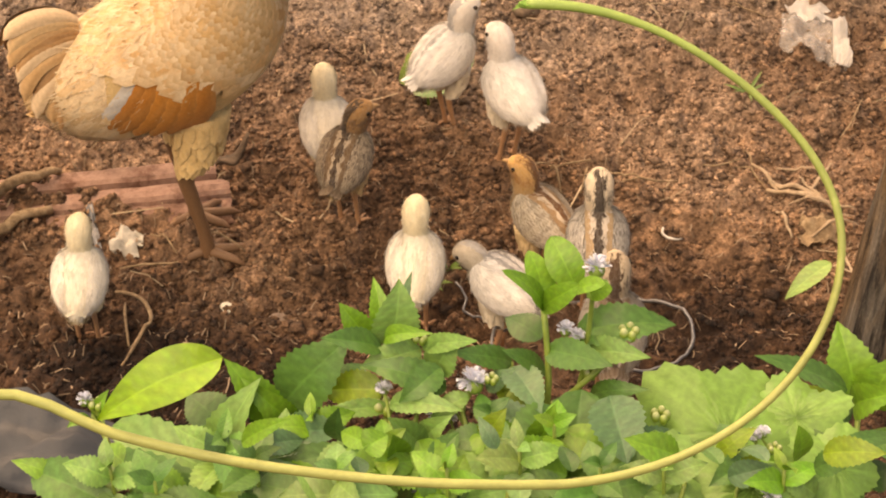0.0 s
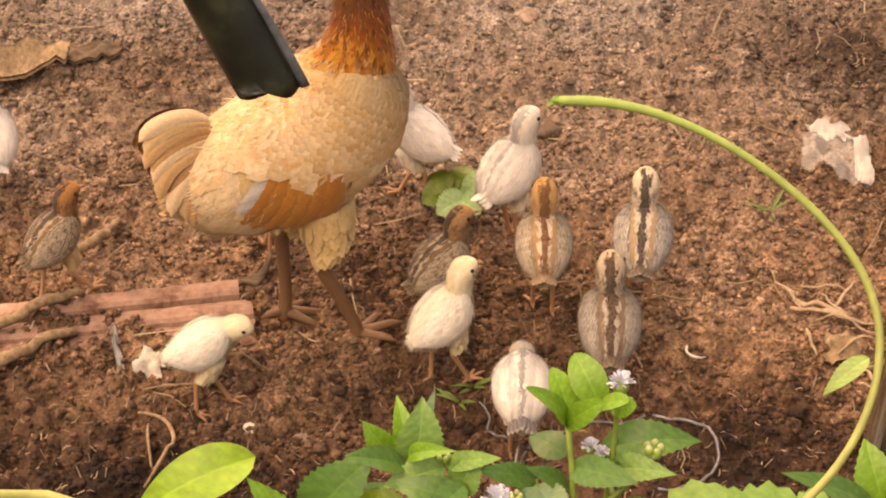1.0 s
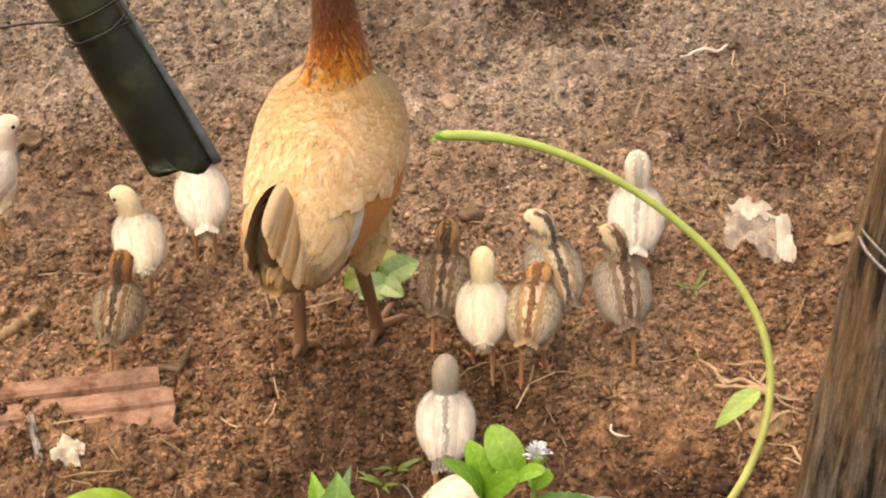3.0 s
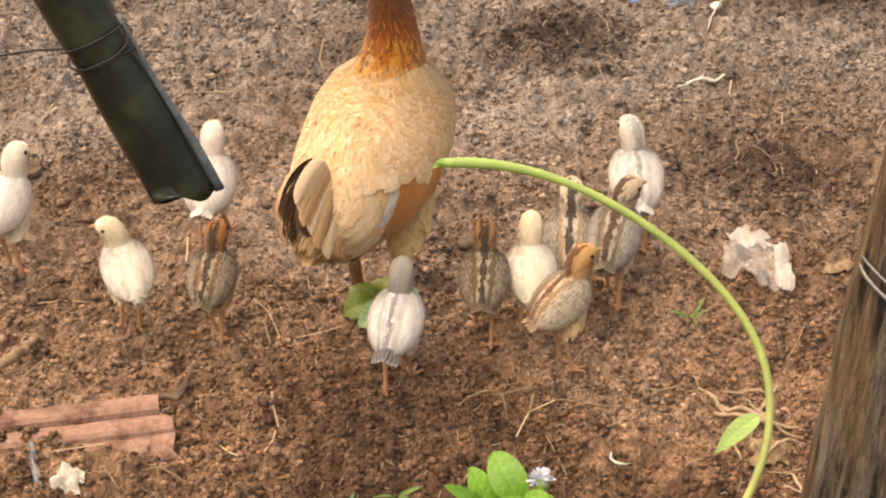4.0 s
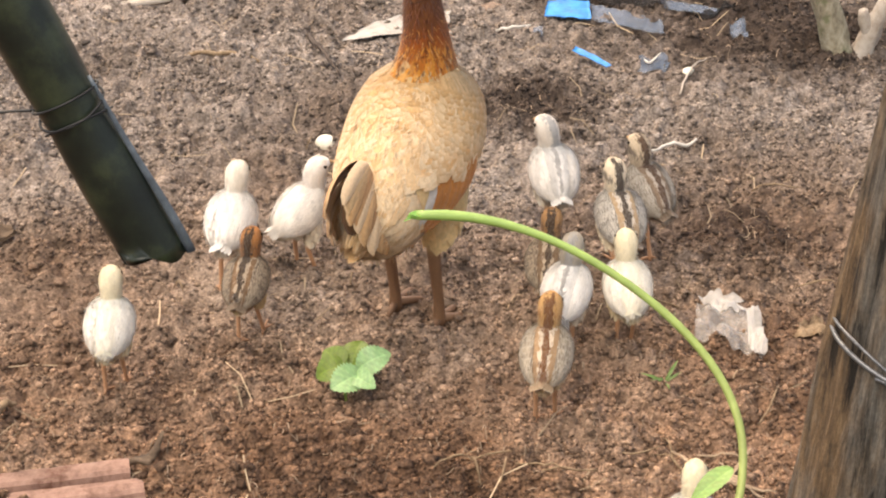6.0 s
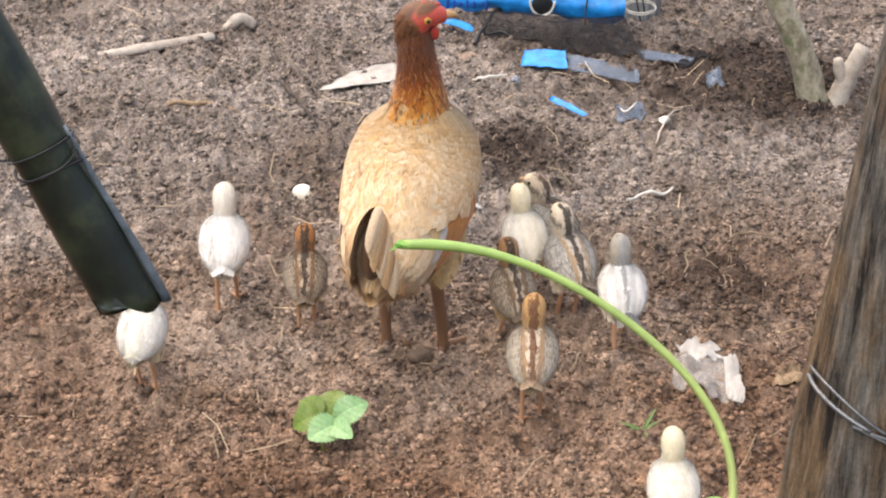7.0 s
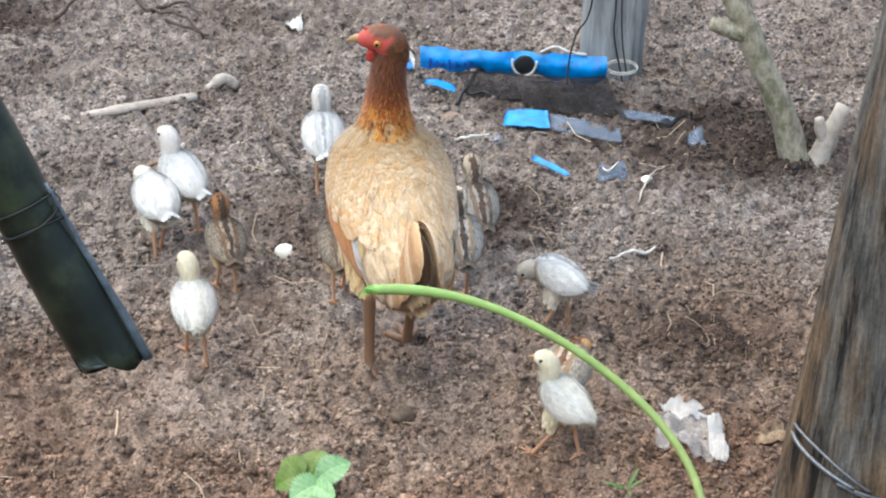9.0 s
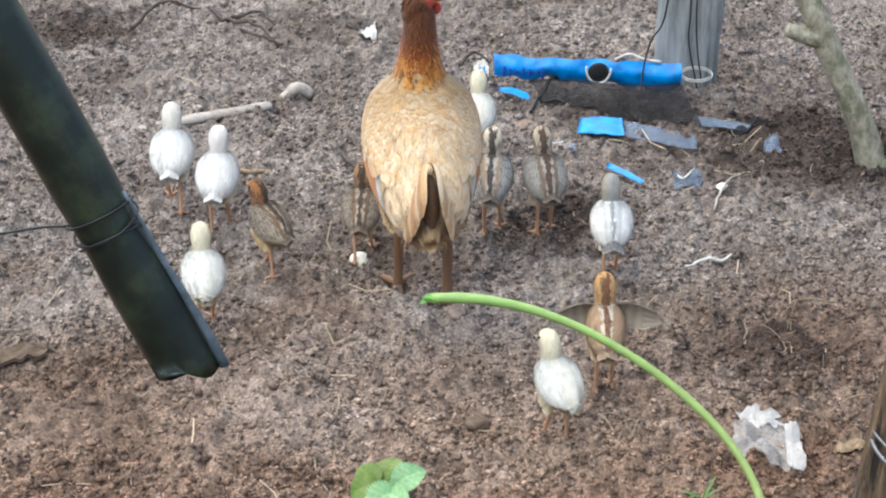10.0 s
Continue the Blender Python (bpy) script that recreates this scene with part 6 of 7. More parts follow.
stem(left_weed, [(-0.018, -0.024, -0.015), (-0.037, -0.049, 0.101), (-0.053, -0.070, 0.203), (-0.045, -0.030, 0.216), (-0.040, -0.010, 0.227)], 0.0018)
blade(left_weed, (0.009, 0.030, 0.269), (0.003, 0.050, 0.303), 0.017, LEAF_B)
blade(left_weed, (0.014, 0.020, 0.274), (0.021, 0.030, 0.315), 0.035, LEAF_L)
blade(left_weed, (-0.000, 0.020, 0.277), (-0.018, 0.020, 0.306), 0.021, LEAF_B)
blade(left_weed, (0.014, 0.030, 0.272), (0.029, 0.050, 0.277), 0.020, LEAF_D)
blade(left_weed, (0.013, 0.040, 0.255), (0.026, 0.060, 0.299), 0.013, LEAF_G)
blade(left_weed, (0.009, 0.010, 0.280), (-0.025, -0.010, 0.304), 0.021, LEAF_M)
blade(left_weed, (0.011, 0.010, 0.288), (0.037, -0.010, 0.311), 0.014, LEAF_B)
blade(left_weed, (-0.067, 0.010, 0.222), (-0.026, 0.010, 0.276), 0.045, LEAF_M)
blade(left_weed, (-0.068, -0.010, 0.217), (-0.097, -0.010, 0.270), 0.028, LEAF_B)
blade(left_weed, (-0.057, -0.010, 0.223), (-0.084, -0.020, 0.262), 0.021, LEAF_B)
blade(left_weed, (-0.061, -0.030, 0.227), (-0.024, -0.050, 0.252), 0.029, LEAF_G)
blade(left_weed, (-0.104, -0.030, 0.180), (-0.091, -0.030, 0.259), 0.043, LEAF_L)
blade(left_weed, (-0.114, 0.000, 0.210), (-0.137, 0.020, 0.217), 0.035, LEAF_D)
blade(left_weed, (-0.076, 0.000, 0.199), (-0.082, 0.000, 0.239), 0.026, LEAF_D)
blade(left_weed, (-0.037, -0.040, 0.243), (-0.068, -0.060, 0.238), 0.027, LEAF_G)
blade(left_weed, (-0.011, -0.060, 0.240), (-0.080, -0.070, 0.227), 0.021, LEAF_M)
blade(left_weed, (-0.034, -0.080, 0.241), (-0.060, -0.080, 0.212), 0.029, LEAF_B)
blade(left_weed, (-0.024, 0.010, 0.237), (-0.008, 0.030, 0.243), 0.021, LEAF_M)
low_weed = thing("weed", -0.300, 1.120, 0.000, "low broad-leaved green weed with tiny flowers", "weed", "weeds by the fence")
stem(low_weed, [(0.013, -0.018, -0.015), (0.027, -0.035, 0.092), (0.038, -0.050, 0.184), (0.016, -0.010, 0.197), (-0.003, 0.020, 0.207)], 0.0024)
stem(low_weed, [(0.013, -0.010, 0.203), (0.005, 0.015, 0.206), (-0.008, 0.020, 0.220)], 0.0014)
blade(low_weed, (0.016, 0.000, 0.214), (0.103, -0.040, 0.202), 0.036, LEAF_L)
blade(low_weed, (0.009, -0.020, 0.198), (0.105, -0.070, 0.211), 0.029, LEAF_M)
blade(low_weed, (-0.037, -0.040, 0.204), (0.022, -0.070, 0.203), 0.034, LEAF_M)
blade(low_weed, (-0.001, 0.020, 0.204), (0.008, 0.020, 0.227), 0.011, LEAF_B)
blade(low_weed, (-0.001, 0.010, 0.210), (-0.011, -0.010, 0.225), 0.013, LEAF_B)
blade(low_weed, (0.015, -0.020, 0.212), (0.035, -0.040, 0.209), 0.017, LEAF_B)
blade(low_weed, (0.055, -0.060, 0.223), (0.082, -0.080, 0.214), 0.025, LEAF_B)
blade(low_weed, (-0.013, -0.040, 0.196), (-0.045, -0.040, 0.212), 0.017, LEAF_B)
blade(low_weed, (0.109, -0.060, 0.218), (0.136, -0.060, 0.196), 0.029, LEAF_M)
flower(low_weed, (-0.008, 0.020, 0.222), 0.0070)
bud(low_weed, (0.001, 0.020, 0.218), 0.0070)
gourd_plant = thing("gourd_vine", 0.150, 1.080, 0.000, "broad rough light-green lobed gourd leaves", "weed", "weeds by the fence")
stem(gourd_plant, [(0.010, -0.011, -0.015), (0.019, -0.021, 0.105), (0.027, -0.030, 0.210), (0.019, -0.010, 0.230), (0.015, 0.000, 0.243)], 0.0040)
stem(gourd_plant, [(-0.017, -0.018, -0.015), (-0.034, -0.035, 0.114), (-0.048, -0.050, 0.228), (-0.076, -0.030, 0.230), (-0.091, -0.020, 0.225)], 0.0040)
lobed(gourd_plant, (0.024, 0.020, 0.233), 0.139, 22, 10)
lobed(gourd_plant, (0.077, 0.040, 0.236), 0.081, 20, -30)
lobed(gourd_plant, (0.038, -0.030, 0.230), 0.107, 18, 30)
lobed(gourd_plant, (-0.048, -0.030, 0.236), 0.102, 25, -10)
lobed(gourd_plant, (-0.136, -0.030, 0.237), 0.110, 20, 20)
lobed(gourd_plant, (-0.013, -0.010, 0.224), 0.083, 30, 60)
lobed(gourd_plant, (0.098, -0.020, 0.242), 0.066, 35, 20)
right_weed = thing("weed", 0.310, 1.240, 0.000, "green weed growing at the foot of the post", "weed", "weeds by the fence")
stem(right_weed, [(-0.007, -0.025, -0.015), (-0.015, -0.049, 0.051), (-0.021, -0.070, 0.101), (-0.012, -0.030, 0.120), (-0.006, 0.010, 0.146)], 0.0030)
stem(right_weed, [(-0.011, -0.025, -0.015), (-0.021, -0.049, 0.050), (-0.030, -0.070, 0.101), (-0.007, -0.060, 0.105), (0.011, -0.060, 0.111)], 0.0020)
blade(right_weed, (-0.005, 0.010, 0.136), (-0.021, 0.040, 0.183), 0.041, LEAF_B)
blade(right_weed, (-0.001, 0.000, 0.145), (0.012, 0.000, 0.185), 0.038, LEAF_B)
blade(right_weed, (-0.019, 0.000, 0.160), (-0.085, -0.020, 0.207), 0.021, LEAF_M)
blade(right_weed, (-0.017, -0.020, 0.160), (0.000, -0.050, 0.199), 0.028, LEAF_B)
blade(right_weed, (-0.012, 0.010, 0.114), (-0.028, 0.040, 0.125), 0.024, LEAF_D)
blade(right_weed, (-0.018, -0.040, 0.147), (-0.001, -0.080, 0.167), 0.046, LEAF_M)
blade(right_weed, (-0.020, -0.040, 0.129), (-0.049, -0.060, 0.159), 0.033, LEAF_G)
blade(right_weed, (-0.008, -0.060, 0.117), (0.008, -0.060, 0.130), 0.028, LEAF_D)
blade(right_weed, (-0.030, 0.010, 0.145), (-0.063, 0.010, 0.150), 0.009, LEAF_Y)
thin_weed = thing("flowering_weed", 0.200, 1.060, 0.000, "slender weed with pale buds on forked stalks", "weed", "weeds by the fence")
stem(thin_weed, [(-0.009, -0.007, -0.015), (-0.017, -0.014, 0.113), (-0.025, -0.020, 0.226), (-0.013, 0.010, 0.239), (-0.007, 0.020, 0.252)], 0.0014)
stem(thin_weed, [(-0.013, 0.010, 0.239), (0.001, 0.015, 0.243), (-0.006, 0.020, 0.255)], 0.0010)
blade(thin_weed, (-0.012, 0.010, 0.231), (0.018, -0.010, 0.245), 0.021, LEAF_B)
blade(thin_weed, (-0.017, 0.000, 0.246), (-0.039, -0.020, 0.247), 0.021, LEAF_M)
blade(thin_weed, (-0.012, 0.010, 0.242), (0.004, 0.010, 0.248), 0.012, LEAF_L)
flower(thin_weed, (-0.010, 0.020, 0.254), 0.0062)
flower(thin_weed, (-0.004, 0.020, 0.257), 0.0060)
bud(thin_weed, (0.004, 0.010, 0.251), 0.0060)
flower(thin_weed, (-0.004, -0.040, 0.252), 0.0080)
bud(thin_weed, (-0.075, 0.050, 0.245), 0.0080)
under_weed = thing("weed", 0.060, 1.030, 0.000, "dense low green weeds under the taller stems", "weed", "weeds by the fence")
stem(under_weed, [(-0.016, -0.004, -0.015), (-0.033, -0.007, 0.118), (-0.047, -0.010, 0.235), (-0.045, 0.010, 0.238), (-0.043, 0.020, 0.239)], 0.0020)
stem(under_weed, [(0.025, -0.004, -0.015), (0.051, -0.007, 0.119), (0.072, -0.010, 0.239), (0.078, 0.010, 0.241), (0.080, 0.020, 0.243)], 0.0020)
blade(under_weed, (-0.143, -0.024, 0.306), (-0.162, 0.002, 0.293), 0.015, LEAF_B)
blade(under_weed, (-0.150, -0.020, 0.274), (-0.155, 0.006, 0.267), 0.014, LEAF_G)
blade(under_weed, (0.118, 0.036, 0.251), (0.109, 0.060, 0.253), 0.022, LEAF_M)
blade(under_weed, (0.131, -0.008, 0.283), (0.117, 0.019, 0.270), 0.014, LEAF_G)
blade(under_weed, (-0.256, 0.039, 0.232), (-0.263, 0.040, 0.251), 0.014, LEAF_G)
blade(under_weed, (-0.056, -0.026, 0.307), (-0.067, -0.015, 0.321), 0.011, LEAF_G)
blade(under_weed, (-0.013, 0.031, 0.221), (-0.019, 0.056, 0.215), 0.012, LEAF_B)
blade(under_weed, (-0.127, 0.020, 0.248), (-0.127, 0.005, 0.283), 0.022, LEAF_B)
blade(under_weed, (0.068, -0.019, 0.296), (0.037, -0.024, 0.314), 0.022, LEAF_B)
blade(under_weed, (-0.241, 0.036, 0.206), (-0.207, 0.017, 0.244), 0.024, LEAF_G)
blade(under_weed, (-0.107, 0.048, 0.237), (-0.127, 0.032, 0.275), 0.020, LEAF_L)
blade(under_weed, (0.151, -0.016, 0.294), (0.148, -0.018, 0.320), 0.018, LEAF_B)
blade(under_weed, (-0.174, -0.021, 0.257), (-0.190, -0.020, 0.271), 0.023, LEAF_L)
blade(under_weed, (-0.207, 0.057, 0.232), (-0.210, 0.065, 0.251), 0.019, LEAF_L)
blade(under_weed, (-0.107, 0.060, 0.234), (-0.094, 0.050, 0.262), 0.020, LEAF_L)
blade(under_weed, (-0.141, -0.008, 0.270), (-0.116, 0.014, 0.256), 0.022, LEAF_B)
blade(under_weed, (-0.170, 0.040, 0.251), (-0.169, 0.033, 0.281), 0.017, LEAF_D)
blade(under_weed, (-0.233, 0.006, 0.219), (-0.270, 0.019, 0.218), 0.023, LEAF_B)
blade(under_weed, (-0.025, 0.051, 0.240), (-0.017, 0.048, 0.272), 0.023, LEAF_B)
blade(under_weed, (0.120, 0.029, 0.227), (0.128, 0.022, 0.256), 0.020, LEAF_Y)
blade(under_weed, (0.189, 0.030, 0.267), (0.231, 0.055, 0.251), 0.012, LEAF_M)
blade(under_weed, (0.103, 0.032, 0.249), (0.123, 0.036, 0.270), 0.017, LEAF_Y)
blade(under_weed, (0.163, -0.029, 0.311), (0.193, -0.043, 0.326), 0.021, LEAF_Y)
blade(under_weed, (0.156, 0.030, 0.233), (0.178, 0.055, 0.224), 0.016, LEAF_B)
blade(under_weed, (0.161, -0.020, 0.288), (0.185, -0.027, 0.308), 0.018, LEAF_M)
blade(under_weed, (-0.233, -0.003, 0.286), (-0.204, -0.020, 0.321), 0.015, LEAF_B)
blade(under_weed, (-0.078, 0.014, 0.226), (-0.087, -0.001, 0.259), 0.023, LEAF_M)
blade(under_weed, (0.171, 0.007, 0.238), (0.143, 0.010, 0.259), 0.020, LEAF_L)
blade(under_weed, (0.043, 0.020, 0.213), (0.020, 0.008, 0.226), 0.016, LEAF_M)
blade(under_weed, (-0.102, -0.030, 0.262), (-0.104, -0.017, 0.280), 0.013, LEAF_M)
blade(under_weed, (-0.004, -0.023, 0.284), (-0.010, -0.001, 0.285), 0.014, LEAF_D)
blade(under_weed, (-0.146, -0.025, 0.302), (-0.133, -0.018, 0.308), 0.021, LEAF_B)
blade(under_weed, (0.108, 0.010, 0.250), (0.133, 0.009, 0.261), 0.019, LEAF_G)
blade(under_weed, (0.096, -0.023, 0.294), (0.087, -0.002, 0.290), 0.013, LEAF_M)
blade(under_weed, (-0.124, 0.031, 0.197), (-0.112, 0.015, 0.241), 0.023, LEAF_M)
blade(under_weed, (-0.102, 0.024, 0.244), (-0.086, 0.042, 0.254), 0.018, LEAF_M)
blade(under_weed, (0.120, 0.023, 0.221), (0.144, 0.031, 0.219), 0.018, LEAF_M)
blade(under_weed, (0.104, 0.031, 0.201), (0.128, 0.042, 0.210), 0.021, LEAF_G)
blade(under_weed, (0.142, 0.014, 0.239), (0.158, 0.012, 0.254), 0.014, LEAF_D)
blade(under_weed, (-0.005, 0.016, 0.244), (-0.039, 0.011, 0.256), 0.023, LEAF_B)
blade(under_weed, (-0.064, 0.032, 0.262), (-0.053, 0.031, 0.286), 0.019, LEAF_Y)
blade(under_weed, (0.038, 0.059, 0.230), (0.073, 0.069, 0.235), 0.023, LEAF_G)
blade(under_weed, (0.169, 0.013, 0.236), (0.134, -0.004, 0.254), 0.019, LEAF_L)
blade(under_weed, (-0.224, 0.022, 0.259), (-0.199, 0.038, 0.252), 0.019, LEAF_G)
blade(under_weed, (-0.254, 0.055, 0.219), (-0.251, 0.049, 0.245), 0.013, LEAF_G)
blade(under_weed, (0.028, 0.007, 0.246), (0.039, 0.023, 0.248), 0.013, LEAF_M)


def leafy(x, y, z, size, tone, seed, label):
    """A weed stalk with crossed pairs of pointed leaves, the youngest on top."""
    rnd = random.Random(seed)
    e = thing("weed", x, y, 0.0, label, "weed", "weeds by the fence")
    stem(e, [(0.01, -0.02, -0.015), (0.006, -0.008, 0.5 * z), (0, 0, z)], 0.0018)
    turn = rnd.uniform(0, 3)
    for k in range(4):
        l = size * (0.45, 0.9, 1.15, 1.1)[k]
        for q in (0, 1):
            a = turn + 1.45 * k + math.pi * q + rnd.uniform(-0.25, 0.25)
            base = Vector((0, 0, z - 0.013 * k))
            tip = base + Vector((math.cos(a), math.sin(a), (0.75, 0.32, 0.06, -0.2)[k] + rnd.uniform(-0.12, 0.12))) * l
            blade(e, base, tip, l * rnd.uniform(0.50, 0.66), tuple(t * rnd.uniform(0.85, 1.15) for t in tone), saw=0.09, long=1.0)
    return e


for k, (x, y, z, size) in enumerate(((-0.130, 1.090, 0.225, 0.036), (-0.195, 1.075, 0.215, 0.042), (-0.165, 1.035, 0.235, 0.040), (-0.075, 1.040, 0.245, 0.036), (-0.105, 1.005, 0.255, 0.036), (-0.235, 1.020, 0.225, 0.040), (-0.030, 1.000, 0.262, 0.034),
                                     (0.020, 1.030, 0.255, 0.036), (0.075, 1.010, 0.258, 0.036), (0.045, 1.065, 0.245, 0.034), (0.120, 1.020, 0.250, 0.034), (0.250, 1.090, 0.200, 0.040), (0.205, 1.030, 0.238, 0.034), (-0.275, 1.060, 0.200, 0.040), (0.000, 1.085, 0.238, 0.032))):
    leafy(x, y, z + 0.030, size, (LEAF_B, LEAF_L, LEAF_M)[k % 3], 300 + k, ("bright green weed with toothed pointed leaves", "light green weed with toothed pointed leaves", "green leafy weed with crossed leaf pairs")[k % 3])


def sprout():
    """A four-leaved seedling."""
    e = thing("seedling", -0.069, 1.915, ground_at(-0.069, 1.915), "small green seedling with four broad leaves on soil", "seedling")
    stem(e, [(0, 0, -0.005), (-0.002, 0, 0.02), (0.0, 0, 0.045)], 0.0016)
    for base, tip, w, tone in (((-0.000, 0.000, 0.048), (-0.032, -0.005, 0.039), 0.036, LEAF_D2), ((-0.002, 0.005, 0.045), (-0.024, 0.025, 0.053), 0.030, LEAF_D2), ((0.006, 0.010, 0.042), (0.016, 0.035, 0.059), 0.034, LEAF_D2), ((0.012, 0.005, 0.040), (0.046, 0.010, 0.058), 0.032, LEAF_P), ((0.020, -0.005, 0.041), (-0.013, -0.030, 0.039), 0.036, LEAF_P), ((0.006, -0.005, 0.038), (0.030, -0.035, 0.043), 0.024, LEAF_P)):
        blade(e, base, tip, w, tone, saw=0.11, long=1.08, point=0.72)


LEAF_D2, LEAF_P = (0.10, 0.16, 0.012), (0.23, 0.39, 0.17)
sprout()


def tiny_weed(x, y, seed):
    rnd = random.Random(seed)
    e = thing("seedling", x, y, ground_at(x, y), "tiny green grass shoot in the soil", "seedling", "tiny shoots")
    for k in range(5):
        a = rnd.uniform(0, 6.28)
        blade(e, (0, 0, 0), (0.022 * math.cos(a), 0.022 * math.sin(a), rnd.uniform(0.006, 0.02)), 0.004, (0.12, 0.2, 0.05), saw=0.0)


for k, (x, y) in enumerate(((-0.052, 1.606), (0.29, 1.922), (-0.04, 1.625))):
    tiny_weed(x, y, k)


def tendril():
    """A long curling green shoot that hangs in front of everything, with two leaves."""
    e = thing("vine", 0, 0, 0, "curling yellow-green vine shoot with two small leaves", "vine")
    c, across, up = Vector(VC), Vector(VX), Vector(VU)

    def draw(a):
        """The upper quarter of the bow is flatter than a circle."""
        return 1.0 - (0.050 * math.sin(radians(2 * a)) ** 2 if 0 < a < 90 else 0.0)
    pts = [c + across * math.sin(radians(a)) * draw(a) + up * math.cos(radians(a)) * draw(a) for a in range(-2, 181, 6)]
    pts += [c - up * 0.995 - across * 0.30, c - up * 0.965 - across * 0.62, c - up * 0.90 - across * 1.0, c - up * 0.79 - across * 1.38, c - up * 0.62 - across * 1.80, c - up * 0.9 - across * 2.4, Vector((-0.34, 0.50, 0.62)), Vector((-0.40, 0.55, 0.30)), Vector((-0.42, 0.58, -0.01))]
    line = spline(pts, 150)
    r = np.interp(np.linspace(0, 1, 150), [0, 0.02, 0.1, 0.6, 1], [0.0013, 0.0015, 0.00112, 0.00112, 0.0017])
    V, F = tube(line, r, 10)
    C = [blend((0.26, 0.41, 0.105), (0.37, 0.41, 0.135), k / 800) for k in range(len(V))]
    mesh("shoot", V, F, LEAF, e, C)
    V, F = ball(tuple(line[0]), 0.00135, (1.7, 0.8, 0.9))
    mesh("tip", V, F, LEAF, e, [(0.2, 0.42, 0.08)] * len(V))
    for k in range(3):
        blade(e, line[1 + k], line[0] + np.array((-0.002 - 0.001 * k, -0.001 + 0.001 * k, 0.0012 - 0.0014 * k)), 0.0022, (0.16, 0.36, 0.06), "bud_leaf", 0.0, 1.0)
    rnd = random.Random(8)
    down = Plumes()
    for _ in range(900):
        k = rnd.randrange(1, 120)
        n = Vector((rnd.uniform(-1, 1), rnd.uniform(-1, 1), rnd.uniform(-1, 1))).normalized()
        down.hair(Vector(line[k]) + n * (0.9 * r[k]) + (Vector(line[k + 1]) - Vector(line[k])) * rnd.random(), n, n.orthogonal(), 0.0011 * rnd.uniform(0.5, 1.2), 0.00012, (0.50, 0.58, 0.28))
    down.done("shoot_hair", LEAF, e, kind="stuff")
    blade(e, c + across * 0.965 - up * 0.075, c + across * 0.81 - up * 0.225, 0.0058, (0.20, 0.33, 0.09), saw=0.03, long=1.0)
    blade(e, c - across * 1.03 - up * 0.47, c - across * 1.46 - up * 0.72, 0.0150, (0.17, 0.34, 0.025), saw=0.0, long=1.0)
    return e


VC, VX, VU = (0.0039, 0.4402, 0.9064), (0.0824, 0.0020, 0.0004), (-0.0012, 0.0393, 0.0517)
vine = tendril()


# ---- motion ----
def gait(bird, rows):
    """Key a bird: where it stands, the way it faces (0: ahead, + to the left), its nod and the turn of its head; the legs stride with its way."""
    body, head, legs, size, _ = bird
    if size < 1.5:
        rows = [(r[0], r[1] * 1.012, r[2] * 1.012, *r[3:]) for r in rows]
    lean = [r[6] if len(r) > 6 else (10 if len(r) < 5 or r[4] < 15 else 0) for r in rows]
    walk(body, [(r[0], pose(r[1], r[2], ground_at(r[1], r[2]) - 0.002, 0, 0, r[3]) @ pose(0, 0.0012 * a * min(size, 1.1), 0, a)) for r, a in zip(rows, lean)])
    rest = head.matrix_basis.copy()
    tuck = 0.014 * size if size < 1.5 else 0.0
    walk(head, [(t, rest @ pose(0, -tuck * min(1.0, (r[0] if r else 0) / 40), -0.9 * tuck * min(1.0, (r[0] if r else 0) / 40), -(r[0] if r else 0), 0, r[1] if len(r) > 1 else 0)) for t, x, y, rz, *r in rows])
    ts = np.array([r[0] for r in rows])
    tip = np.interp(np.arange(0, 10.01, 0.1), ts, lean)
    step = [np.interp(np.arange(0, 10.01, 0.1), ts, [r[k] for r in rows]) for k in (1, 2)]
    gone = np.concatenate([[0], np.cumsum(np.hypot(np.diff(step[0]), np.diff(step[1])))])
    pace = np.gradient(gone, 0.1)
    for leg, shift in zip(legs, (0.0, math.pi)):
        base = leg.matrix_basis.copy()
        walk(leg, [(0.1 * k, base @ pose(0, 0, 0, -tip[k] + 26 * min(1.0, pace[k] / (0.12 * size)) * math.sin(gone[k] / (0.075 * size) * 2 * math.pi + shift))) for k in range(len(gone))])


